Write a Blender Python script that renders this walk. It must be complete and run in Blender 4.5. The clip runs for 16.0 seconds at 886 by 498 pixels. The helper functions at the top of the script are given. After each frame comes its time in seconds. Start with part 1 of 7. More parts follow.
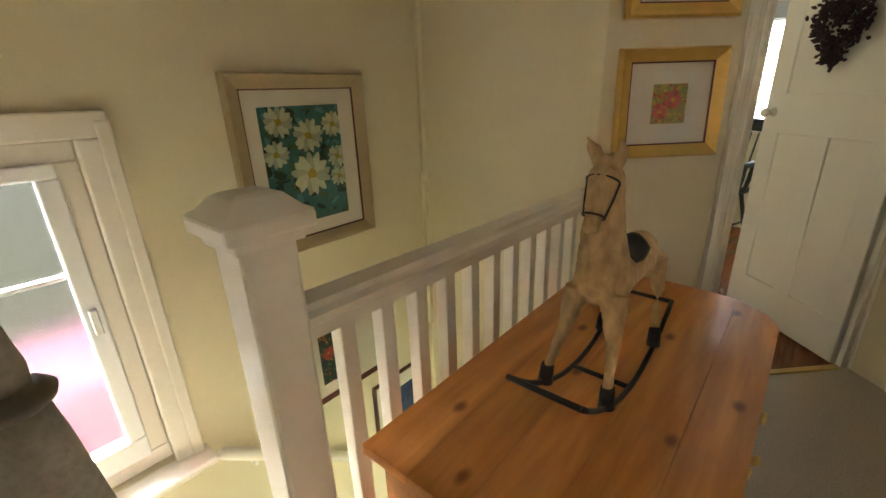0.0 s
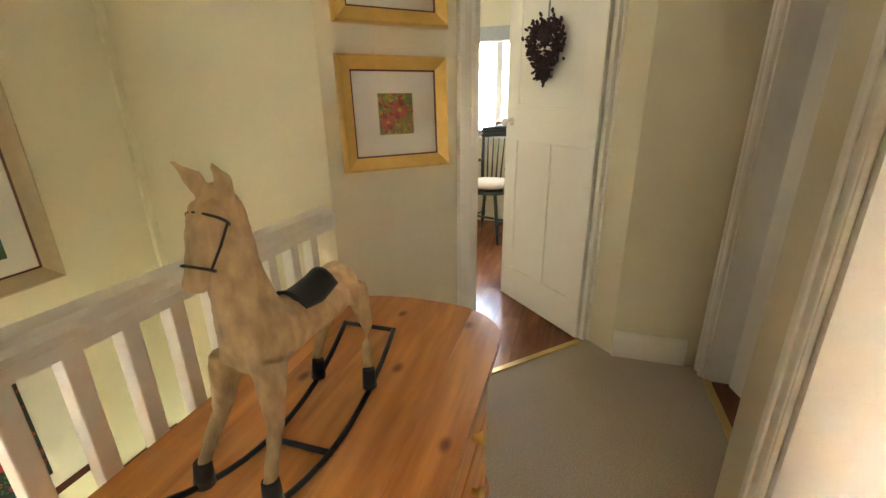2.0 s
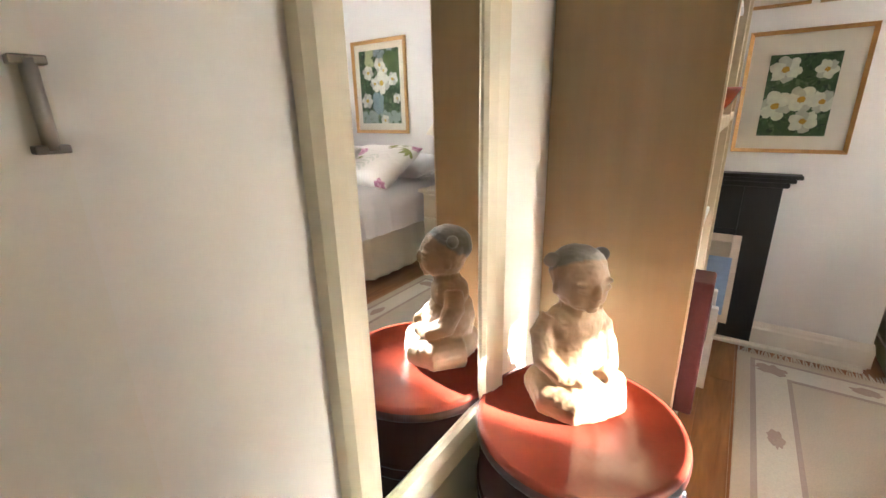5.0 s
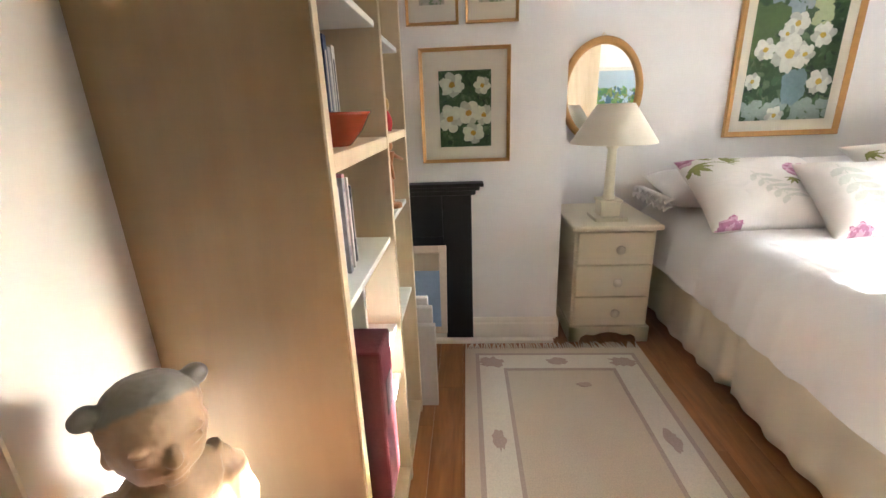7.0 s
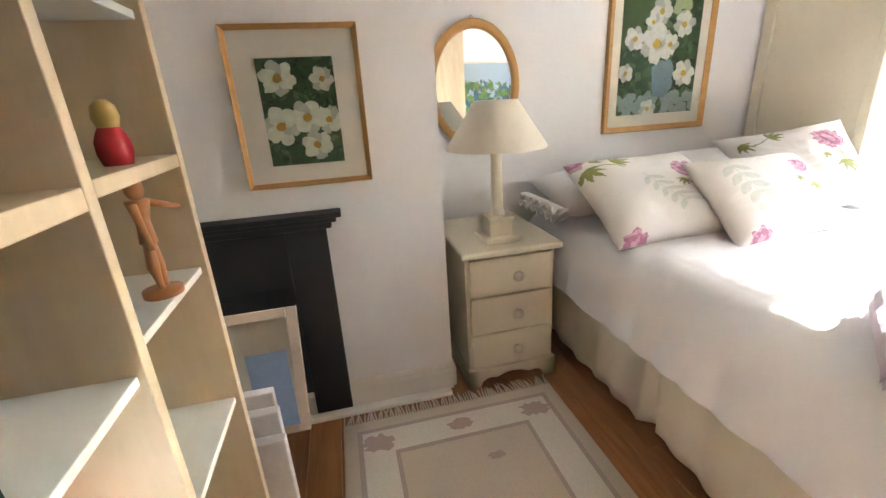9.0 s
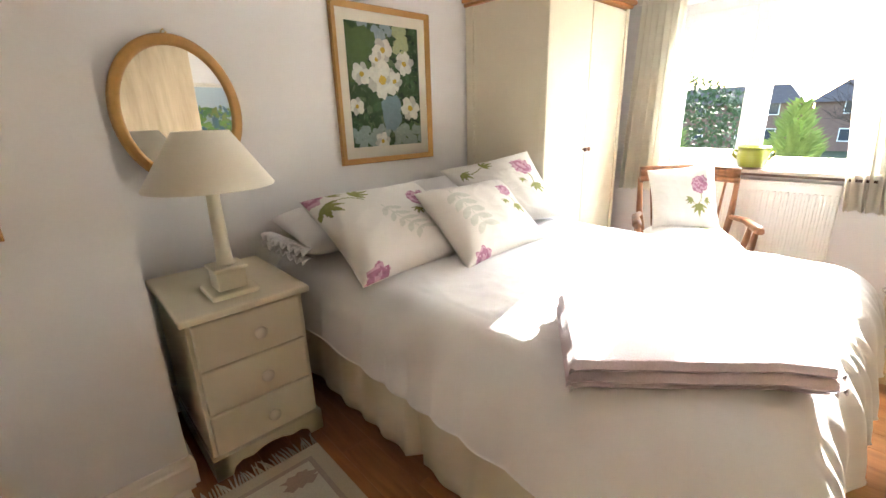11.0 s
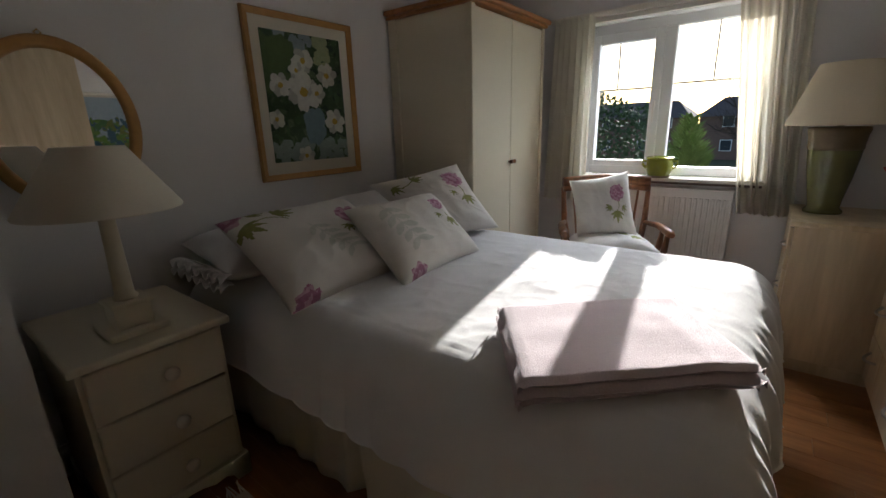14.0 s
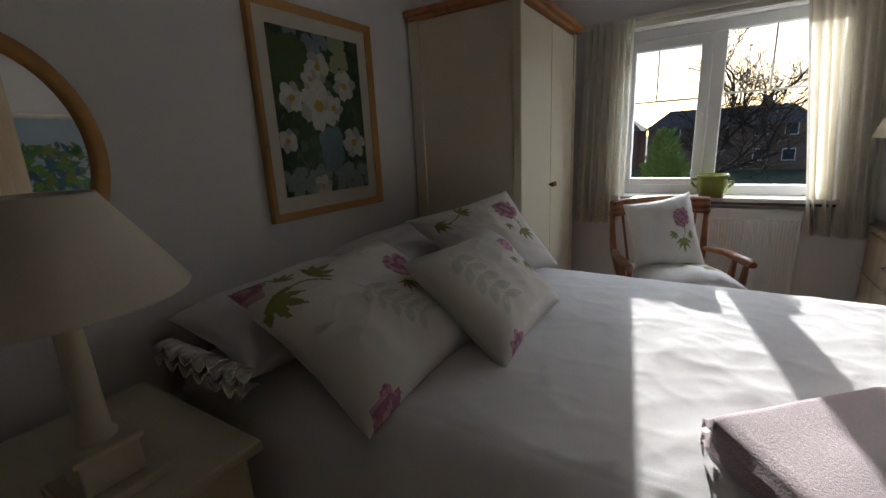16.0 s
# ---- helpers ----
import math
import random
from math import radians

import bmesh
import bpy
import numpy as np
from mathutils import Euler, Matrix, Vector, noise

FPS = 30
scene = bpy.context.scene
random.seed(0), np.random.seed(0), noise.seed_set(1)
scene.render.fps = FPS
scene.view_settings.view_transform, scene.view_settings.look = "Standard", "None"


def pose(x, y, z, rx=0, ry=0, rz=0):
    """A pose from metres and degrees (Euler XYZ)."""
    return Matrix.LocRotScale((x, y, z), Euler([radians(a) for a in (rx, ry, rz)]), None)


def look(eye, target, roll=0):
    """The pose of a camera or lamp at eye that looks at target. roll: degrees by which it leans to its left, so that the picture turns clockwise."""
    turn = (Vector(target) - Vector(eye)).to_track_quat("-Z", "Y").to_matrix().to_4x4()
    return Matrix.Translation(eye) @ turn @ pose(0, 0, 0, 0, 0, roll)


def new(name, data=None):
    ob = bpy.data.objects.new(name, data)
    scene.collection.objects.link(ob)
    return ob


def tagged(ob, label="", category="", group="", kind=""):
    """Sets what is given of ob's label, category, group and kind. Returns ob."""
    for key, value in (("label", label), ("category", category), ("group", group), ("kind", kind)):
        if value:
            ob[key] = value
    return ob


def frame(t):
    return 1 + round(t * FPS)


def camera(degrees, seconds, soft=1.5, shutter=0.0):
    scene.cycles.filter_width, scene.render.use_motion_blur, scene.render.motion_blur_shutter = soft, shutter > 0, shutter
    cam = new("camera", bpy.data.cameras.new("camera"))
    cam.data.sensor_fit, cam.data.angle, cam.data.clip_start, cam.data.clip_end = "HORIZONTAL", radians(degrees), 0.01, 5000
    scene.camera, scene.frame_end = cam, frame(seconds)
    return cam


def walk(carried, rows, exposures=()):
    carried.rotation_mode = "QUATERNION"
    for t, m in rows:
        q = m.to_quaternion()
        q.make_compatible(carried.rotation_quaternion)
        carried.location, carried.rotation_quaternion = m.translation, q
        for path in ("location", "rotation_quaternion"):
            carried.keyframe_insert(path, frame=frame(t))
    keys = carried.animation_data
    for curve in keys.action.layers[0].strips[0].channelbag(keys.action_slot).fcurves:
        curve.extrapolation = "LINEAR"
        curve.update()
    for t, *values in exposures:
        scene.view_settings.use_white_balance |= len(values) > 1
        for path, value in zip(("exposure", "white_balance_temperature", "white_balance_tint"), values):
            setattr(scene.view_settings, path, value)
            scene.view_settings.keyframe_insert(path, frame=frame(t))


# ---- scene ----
cam = camera(92.4, 16.0)
PATH = [
    (0, (0.942, 0.141, 1.223), (2.362, 1.371, 0.539), -2.1),
    (0.5, (0.992, 0.111, 1.227), (2.55, 1.149, 0.525), -1.5),
    (1, (1.061, 0.078, 1.219), (2.714, 0.967, 0.53), -1.6),
    (1.5, (1.163, 0.029, 1.21), (2.903, 0.748, 0.536), -1.5),
    (2, (1.249, -0.03, 1.217), (3.048, 0.523, 0.542), -0.8),
    (2.5, (1.354, -0.098, 1.213), (3.23, 0.048, 0.535), -0.5),
    (3, (1.485, -0.14, 1.204), (3.331, -0.467, 0.506), -1.6),
    (3.5, (1.564, -0.222, 1.2), (3.232, -1.053, 0.473), -2.3),
    (4, (1.622, -0.313, 1.194), (3.177, -1.365, 0.506), -2.2),
    (4.5, (1.697, -0.436, 1.214), (3.066, -1.75, 0.579), -0.9),
    (5, (1.759, -0.545, 1.222), (2.847, -2.108, 0.612), -1.2),
    (7.3, (1.581, -1.05, 1.266), (1.581, -2.953, 0.651), -2.3),
    (7.5, (1.599, -1.114, 1.27), (1.52, -3.017, 0.659), -2.5),
    (8, (1.583, -1.233, 1.288), (1.326, -3.116, 0.664), -3.2),
    (8.1, (1.578, -1.227, 1.285), (1.307, -3.104, 0.652), -3.0),
    (8.2, (1.571, -1.261, 1.28), (1.286, -3.132, 0.634), -3.0),
    (10.3, (1.304, -1.605, 1.279), (0.382, -3.267, 0.656), -2.3),
    (10.5, (1.285, -1.608, 1.271), (0.236, -3.196, 0.656), -1.9),
    (11, (1.254, -1.584, 1.285), (-0.036, -2.993, 0.695), -1.7),
    (11.5, (1.232, -1.549, 1.286), (-0.253, -2.768, 0.727), -1.5),
    (12, (1.222, -1.521, 1.307), (-0.399, -2.551, 0.748), -1.5),
    (12.5, (1.208, -1.496, 1.299), (-0.501, -2.37, 0.737), -1.4),
    (13, (1.216, -1.482, 1.312), (-0.508, -2.327, 0.752), -1.0),
    (13.5, (1.242, -1.536, 1.302), (-0.419, -2.503, 0.748), -0.7),
    (14, (1.224, -1.634, 1.287), (-0.296, -2.813, 0.742), -1.7),
    (14.5, (1.129, -1.79, 1.279), (-0.343, -3.039, 0.759), -1.8),
    (15, (1.072, -1.932, 1.309), (-0.348, -3.248, 0.809), -0.8),
    (15.5, (1.049, -2.098, 1.317), (-0.471, -3.306, 0.835), -0.5),
    (16, (1.08, -2.264, 1.318), (-0.56, -3.303, 0.839), -2.8),
]
EXPO = [(0, 5.0, 6600, 10), (1.5, 5.7, 6400, 10), (2.1, 5.85, 6400, 10), (2.6, 5.8, 6350, 10), (3.5, 5.2, 6200, 10), (4.2, 5.0, 6000, 10), (5, 4.5, 5750, 10), (8, 4.35, 5700, 10), (10.5, 4.1, 6150, 10), (11.2, 3.65, 6250, 10), (12, 2.7, 6000, 10), (13, 1.55, 5950, 10), (14, 1.0, 5900, 10), (14.6, 0.8, 5900, 10), (15.4, 0.45, 5900, 10), (16, 0.65, 5800, 10)]
walk(cam, [(t, look(eye, target, roll)) for t, eye, target, roll in PATH], EXPO)

# ---- world and light ----
SUN_DIR = Vector((1.0, 0.162, -0.28)).normalized()
world = bpy.data.worlds.new("world")
scene.world = world
world.use_nodes = True
sky = world.node_tree.nodes.new("ShaderNodeTexSky")
sky.sky_type, sky.sun_disc = "NISHITA", False
sky.sun_elevation, sky.sun_rotation = radians(15.4), radians(261)
world.node_tree.links.new(sky.outputs[0], world.node_tree.nodes["Background"].inputs[0])
world.node_tree.nodes["Background"].inputs[1].default_value = 0.08
sun_data = bpy.data.lights.new("sun", "SUN")
sun_data.energy, sun_data.angle, sun_data.color = 5.0, radians(0.6), (1.0, 0.93, 0.82)
sun = new("sun", sun_data)
sun.matrix_world = look((-20, -5, 8), Vector((-20, -5, 8)) + SUN_DIR)


def window_light(name, eye, target, w, h, power, color):
    d = bpy.data.lights.new(name, "AREA")
    d.shape, d.size, d.size_y, d.energy, d.color = "RECTANGLE", w, h, power, color
    ob = new(name, d)
    ob.matrix_world = look(eye, target)
    return ob


window_light("bedroom_skylight", (-3.5, -2.2, 3.35), (-1.2, -2.25, 1.0), 3.0, 1.9, 120, (0.93, 0.96, 1.0))
window_light("landing_skylight", (0.85, 3.1, 2.1), (0.9, 1.5, 0.7), 1.6, 1.2, 88, (1.0, 0.95, 0.87))
window_light("study_skylight", (5.60, 0.70, 1.33), (3.0, 0.4, 0.6), 1.3, 0.9, 1.4, (0.95, 0.96, 0.97))
window_light("rear_skylight", (4.66, -1.28, 1.15), (3.0, -1.2, 0.9), 0.6, 0.6, 0.5, (1.0, 0.97, 0.92))


# ---- materials ----
def material(name, color, rough=0.6, metal=0.0, grain=0.0, scale=40.0, bump=0.0, stain=0.0, sheen=0.0, stretch=(1, 1, 1), spec=0.5):
    """A surface with fine grain, larger stains and relief."""
    m = bpy.data.materials.new(name)
    m.use_nodes = True
    nt = m.node_tree
    b = nt.nodes["Principled BSDF"]
    b.inputs["Base Color"].default_value = (*color, 1)
    b.inputs["Roughness"].default_value = rough
    b.inputs["Metallic"].default_value = metal
    b.inputs["Specular IOR Level"].default_value = spec
    if sheen:
        b.inputs["Sheen Weight"].default_value = sheen
    co = nt.nodes.new("ShaderNodeTexCoord")
    mp = nt.nodes.new("ShaderNodeMapping")
    mp.inputs["Scale"].default_value = stretch
    nt.links.new(co.outputs["Object"], mp.inputs[0])
    if grain or stain or bump:
        n1 = nt.nodes.new("ShaderNodeTexNoise")
        n1.inputs["Scale"].default_value, n1.inputs["Detail"].default_value = scale, 6
        n2 = nt.nodes.new("ShaderNodeTexNoise")
        n2.inputs["Scale"].default_value, n2.inputs["Detail"].default_value = 2.3, 4
        nt.links.new(mp.outputs[0], n1.inputs[0])
        nt.links.new(co.outputs["Object"], n2.inputs[0])
        mx = nt.nodes.new("ShaderNodeMix")
        mx.data_type = "RGBA"
        mx.inputs[6].default_value = (*[c * (1 - grain) for c in color], 1)
        mx.inputs[7].default_value = (*[min(1, c * (1 + grain * 0.8)) for c in color], 1)
        nt.links.new(n1.outputs[0], mx.inputs[0])
        mx2 = nt.nodes.new("ShaderNodeMix")
        mx2.data_type = "RGBA"
        mx2.blend_type = "MULTIPLY"
        mx2.inputs[0].default_value = stain
        nt.links.new(mx.outputs[2], mx2.inputs[6])
        nt.links.new(n2.outputs[0], mx2.inputs[7])
        nt.links.new(mx2.outputs[2], b.inputs["Base Color"])
        if bump:
            bp = nt.nodes.new("ShaderNodeBump")
            bp.inputs["Strength"].default_value, bp.inputs["Distance"].default_value = bump, 0.004
            nt.links.new(n1.outputs[0], bp.inputs["Height"])
            nt.links.new(bp.outputs[0], b.inputs["Normal"])
    return m


def wood(name, dark, light, rough=0.35, axis="X", scale=3.0, vary=0.25, knots=False, coat=0.0):
    """Timber with long grain along one axis, differing from piece to piece."""
    m = bpy.data.materials.new(name)
    m.use_nodes = True
    nt = m.node_tree
    b = nt.nodes["Principled BSDF"]
    b.inputs["Roughness"].default_value = rough
    b.inputs["Coat Weight"].default_value = coat
    b.inputs["Coat Roughness"].default_value = 0.15
    co = nt.nodes.new("ShaderNodeTexCoord")
    mp = nt.nodes.new("ShaderNodeMapping")
    k = {"X": (0.12, 1, 1), "Y": (1, 0.12, 1), "Z": (1, 1, 0.12)}[axis]
    mp.inputs["Scale"].default_value = [scale * 6 * v for v in k]
    nt.links.new(co.outputs["Object"], mp.inputs[0])
    info = nt.nodes.new("ShaderNodeObjectInfo")
    ad = nt.nodes.new("ShaderNodeVectorMath")
    ad.operation = "ADD"
    cmb = nt.nodes.new("ShaderNodeMath")
    cmb.operation, cmb.inputs[1].default_value = "MULTIPLY", 37.0
    nt.links.new(info.outputs["Random"], cmb.inputs[0])
    nt.links.new(mp.outputs[0], ad.inputs[0])
    nt.links.new(cmb.outputs[0], ad.inputs[1])
    n1 = nt.nodes.new("ShaderNodeTexNoise")
    n1.inputs["Scale"].default_value, n1.inputs["Detail"].default_value, n1.inputs["Distortion"].default_value = 1.0, 7, 1.2
    nt.links.new(ad.outputs[0], n1.inputs[0])
    n3 = nt.nodes.new("ShaderNodeTexNoise")
    n3.inputs["Scale"].default_value, n3.inputs["Detail"].default_value = 7.0, 3
    nt.links.new(ad.outputs[0], n3.inputs[0])
    av = nt.nodes.new("ShaderNodeMath")
    av.operation, av.inputs[1].default_value = "MULTIPLY_ADD", 0.3
    nt.links.new(n3.outputs[0], av.inputs[0])
    nt.links.new(n1.outputs[0], av.inputs[2])
    ramp = nt.nodes.new("ShaderNodeValToRGB")
    ramp.color_ramp.elements[0].position, ramp.color_ramp.elements[0].color = 0.45, (*dark, 1)
    ramp.color_ramp.elements[1].position, ramp.color_ramp.elements[1].color = 0.85, (*light, 1)
    nt.links.new(av.outputs[0], ramp.inputs[0])
    hsv = nt.nodes.new("ShaderNodeHueSaturation")
    mr = nt.nodes.new("ShaderNodeMapRange")
    mr.inputs[3].default_value, mr.inputs[4].default_value = 1 - vary, 1 + vary
    nt.links.new(info.outputs["Random"], mr.inputs[0])
    nt.links.new(mr.outputs[0], hsv.inputs["Value"])
    nt.links.new(ramp.outputs[0], hsv.inputs["Color"])
    out = hsv.outputs[0]
    if knots:
        vo = nt.nodes.new("ShaderNodeTexVoronoi")
        vo.voronoi_dimensions = "2D"
        vo.inputs["Scale"].default_value = 5.2
        km = nt.nodes.new("ShaderNodeMapping")
        km.inputs["Scale"].default_value = (0.62, 1.0, 0.0)
        nt.links.new(co.outputs["Object"], km.inputs[0])
        nt.links.new(km.outputs[0], vo.inputs[0])
        kr = nt.nodes.new("ShaderNodeValToRGB")
        kr.color_ramp.elements[0].position, kr.color_ramp.elements[0].color = 0.025, (0.36, 0.26, 0.18, 1)
        kr.color_ramp.elements[1].position, kr.color_ramp.elements[1].color = 0.08, (1, 1, 1, 1)
        nt.links.new(vo.outputs[0], kr.inputs[0])
        mu = nt.nodes.new("ShaderNodeMix")
        mu.data_type, mu.blend_type = "RGBA", "MULTIPLY"
        mu.inputs[0].default_value = 1.0
        nt.links.new(out, mu.inputs[6])
        nt.links.new(kr.outputs[0], mu.inputs[7])
        out = mu.outputs[2]
    nt.links.new(out, b.inputs["Base Color"])
    bp = nt.nodes.new("ShaderNodeBump")
    bp.inputs["Strength"].default_value, bp.inputs["Distance"].default_value = 0.15, 0.002
    nt.links.new(n1.outputs[0], bp.inputs["Height"])
    nt.links.new(bp.outputs[0], b.inputs["Normal"])
    return m


def glass(name, rough=0.0, tint=(1, 1, 1)):
    m = bpy.data.materials.new(name)
    m.use_nodes = True
    nt = m.node_tree
    b = nt.nodes["Principled BSDF"]
    b.inputs["Base Color"].default_value = (*tint, 1)
    b.inputs["Transmission Weight"].default_value = 1.0
    b.inputs["Roughness"].default_value = rough
    b.inputs["IOR"].default_value = 1.08 if rough == 0 else 1.3
    return m


WHITE_WALL = material("bedroom_wall_paint", (0.80, 0.775, 0.75), 0.7, grain=0.03, scale=120, bump=0.05, stain=0.05)
CREAM_WALL = material("landing_wall_paint", (0.69, 0.615, 0.43), 0.7, grain=0.03, scale=120, bump=0.06, stain=0.06)
GLOSS_WHITE = material("white_gloss_paint", (0.80, 0.75, 0.655), 0.35, grain=0.03, scale=60, bump=0.04, stain=0.06)
SATIN_WALL = material("pale_wall_paint", (0.80, 0.76, 0.69), 0.5, grain=0.02, scale=90, bump=0.03, stain=0.04)
CEIL = material("ceiling_paint", (0.82, 0.81, 0.78), 0.8, grain=0.03, scale=80, bump=0.05)
UPVC = material("white_window_plastic", (0.82, 0.83, 0.83), 0.3)
CARPET = material("beige_carpet", (0.45, 0.355, 0.235), 0.95, grain=0.6, scale=170, bump=0.9, stain=0.2, sheen=0.3)
FLOOR_OAK = wood("oak_floorboard", (0.24, 0.092, 0.028), (0.42, 0.185, 0.062), 0.28, "Y", 2.0, 0.12)
FLOOR_RED = wood("red_floorboard", (0.13, 0.04, 0.014), (0.30, 0.11, 0.04), 0.2, "X", 2.0, 0.2)
PINE = wood("waxed_pine", (0.47, 0.165, 0.032), (0.80, 0.345, 0.09), 0.33, "X", 1.6, 0.07, knots=True, coat=0.15)
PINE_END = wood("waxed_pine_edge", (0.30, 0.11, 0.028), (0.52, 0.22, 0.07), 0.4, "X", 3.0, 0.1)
MAPLE = wood("maple_veneer", (0.50, 0.385, 0.235), (0.70, 0.57, 0.38), 0.4, "Z", 1.2, 0.05)
# golden side veneer, with the shade it stands in darkened into its colour
SHELF_SIDE_SHADED = wood("shaded_golden_birch_side", (0.31, 0.215, 0.105), (0.385, 0.27, 0.14), 0.5, "Z", 0.7, 0.02)
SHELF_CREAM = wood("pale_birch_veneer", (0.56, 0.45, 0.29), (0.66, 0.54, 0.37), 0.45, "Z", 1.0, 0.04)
CREAM = material("cream_painted_wood", (0.73, 0.655, 0.49), 0.4, grain=0.03, scale=50, bump=0.03, stain=0.06)
SHELF_WHITE = material("white_shelf_board", (0.76, 0.77, 0.72), 0.4, grain=0.02, scale=50)
DARKWOOD = wood("dark_oak", (0.10, 0.035, 0.012), (0.28, 0.11, 0.04), 0.35, "Z", 3.0, 0.15, coat=0.2)
HONEY = wood("honey_cornice", (0.30, 0.12, 0.035), (0.48, 0.22, 0.08), 0.35, "X", 3.0, 0.1)
GOLD = material("gilt_frame", (0.72, 0.45, 0.12), 0.36, 0.55, grain=0.15, scale=30, bump=0.1, stain=0.2)
GOLD_PALE = material("worn_gilt_frame", (0.52, 0.28, 0.085), 0.4, 0.3, grain=0.2, scale=40, bump=0.1, stain=0.25)
BRONZE_FRAME = material("champagne_frame", (0.46, 0.36, 0.22), 0.42, 0.3, grain=0.12, scale=50, bump=0.05, stain=0.2)
MAROON_LINE = material("maroon_slip", (0.09, 0.02, 0.012), 0.4)
MOUNT = material("cream_mount_board", (0.72, 0.67, 0.56), 0.85, grain=0.03, scale=160)
MIRROR = material("mirror_silver", (0.92, 0.93, 0.93), 0.0, 1.0)
PICGLASS = glass("picture_glass")
PANE = glass("window_glass")
FROST = glass("frosted_glass", 0.22, (0.16, 0.155, 0.19))
BLACK_IRON = material("black_cast_iron", (0.012, 0.012, 0.016), 0.38, 0.1, grain=0.3, scale=60, bump=0.15)
BLACK_PAINT = material("black_paint", (0.015, 0.014, 0.014), 0.5, grain=0.2, scale=60, bump=0.1)
STEEL = material("brushed_steel", (0.48, 0.45, 0.41), 0.32, 1.0, grain=0.1, scale=80)
PEWTER = material("dark_pewter", (0.19, 0.165, 0.14), 0.35, 0.9, grain=0.1, scale=80)
BRASS = material("brass", (0.62, 0.42, 0.15), 0.3, 1.0, grain=0.1, scale=60)
PORCELAIN = material("cream_porcelain_knob", (0.72, 0.66, 0.54), 0.25)
COTTON = material("white_cotton", (0.80, 0.78, 0.77), 0.9, grain=0.03, scale=300, bump=0.12, stain=0.03, sheen=0.2)
VALANCE = material("cream_valance_cloth", (0.74, 0.67, 0.53), 0.9, grain=0.05, scale=220, bump=0.15, stain=0.06, sheen=0.2)
LINEN = material("ivory_linen", (0.76, 0.72, 0.66), 0.9, grain=0.04, scale=300, bump=0.18, stain=0.04, sheen=0.2)
PINK = material("printed_peony_pink", (0.40, 0.17, 0.26), 0.9, grain=0.5, scale=50, bump=0.12)
PINK_LT = material("printed_pale_pink", (0.58, 0.34, 0.42), 0.9, grain=0.4, scale=50, bump=0.12)
LEAFPRINT = material("printed_leaf_green", (0.27, 0.28, 0.09), 0.9, grain=0.35, scale=50, bump=0.12)
GHOSTPRINT = material("printed_faint_grey", (0.60, 0.60, 0.53), 0.9, grain=0.15, scale=60, bump=0.12)
BLANKET = material("mauve_fleece", (0.66, 0.53, 0.555), 0.95, grain=0.18, scale=240, bump=0.35, stain=0.1, sheen=0.5)
BLANKET_PALE = material("pale_fleece_pattern", (0.80, 0.74, 0.73), 0.95, grain=0.2, scale=240, bump=0.35, sheen=0.5)
CURTAIN = material("cream_curtain", (0.83, 0.79, 0.69), 0.9, grain=0.06, scale=240, bump=0.15, stain=0.05, sheen=0.2)
ct = CURTAIN.node_tree
cmix, ctr = ct.nodes.new("ShaderNodeMixShader"), ct.nodes.new("ShaderNodeBsdfTranslucent")
ctr.inputs[0].default_value = (0.84, 0.79, 0.67, 1)
cmix.inputs[0].default_value = 0.34
ct.links.new(ct.nodes["Principled BSDF"].outputs[0], cmix.inputs[1])
ct.links.new(ctr.outputs[0], cmix.inputs[2])
ct.links.new(cmix.outputs[0], ct.nodes["Material Output"].inputs[0])
LAMPSHADE = material("ivory_lampshade", (0.74, 0.68, 0.56), 0.85, grain=0.04, scale=200, bump=0.1)
SHADE_WARM = material("cream_lampshade", (0.78, 0.68, 0.50), 0.85, grain=0.04, scale=200, bump=0.1)
RUG_BASE = material("rug_taupe_wool", (0.66, 0.56, 0.43), 0.95, grain=0.25, scale=180, bump=0.8, stain=0.15, sheen=0.3)
RUG_PALE = material("rug_ivory_wool", (0.78, 0.72, 0.61), 0.95, grain=0.2, scale=180, bump=0.8, stain=0.15, sheen=0.3)
RUG_LINE = material("rug_mauve_wool", (0.46, 0.36, 0.30), 0.95, grain=0.25, scale=180, bump=0.8, sheen=0.3)
FRINGE = material("rug_fringe_cotton", (0.66, 0.60, 0.50), 0.95, grain=0.2, scale=120)
LACQUER = material("red_lacquer_top", (0.21, 0.034, 0.018), 0.24, grain=0.35, scale=14, bump=0.08, stain=0.4, spec=0.3)
LACQUER_DK = material("dark_lacquer_side", (0.045, 0.012, 0.009), 0.3, grain=0.4, scale=12, bump=0.1, stain=0.3, spec=0.22)
CARVED = material("carved_pale_wood", (0.35, 0.21, 0.105), 0.55, grain=0.3, scale=22, bump=0.35, stain=0.45, stretch=(1, 1, 0.4))
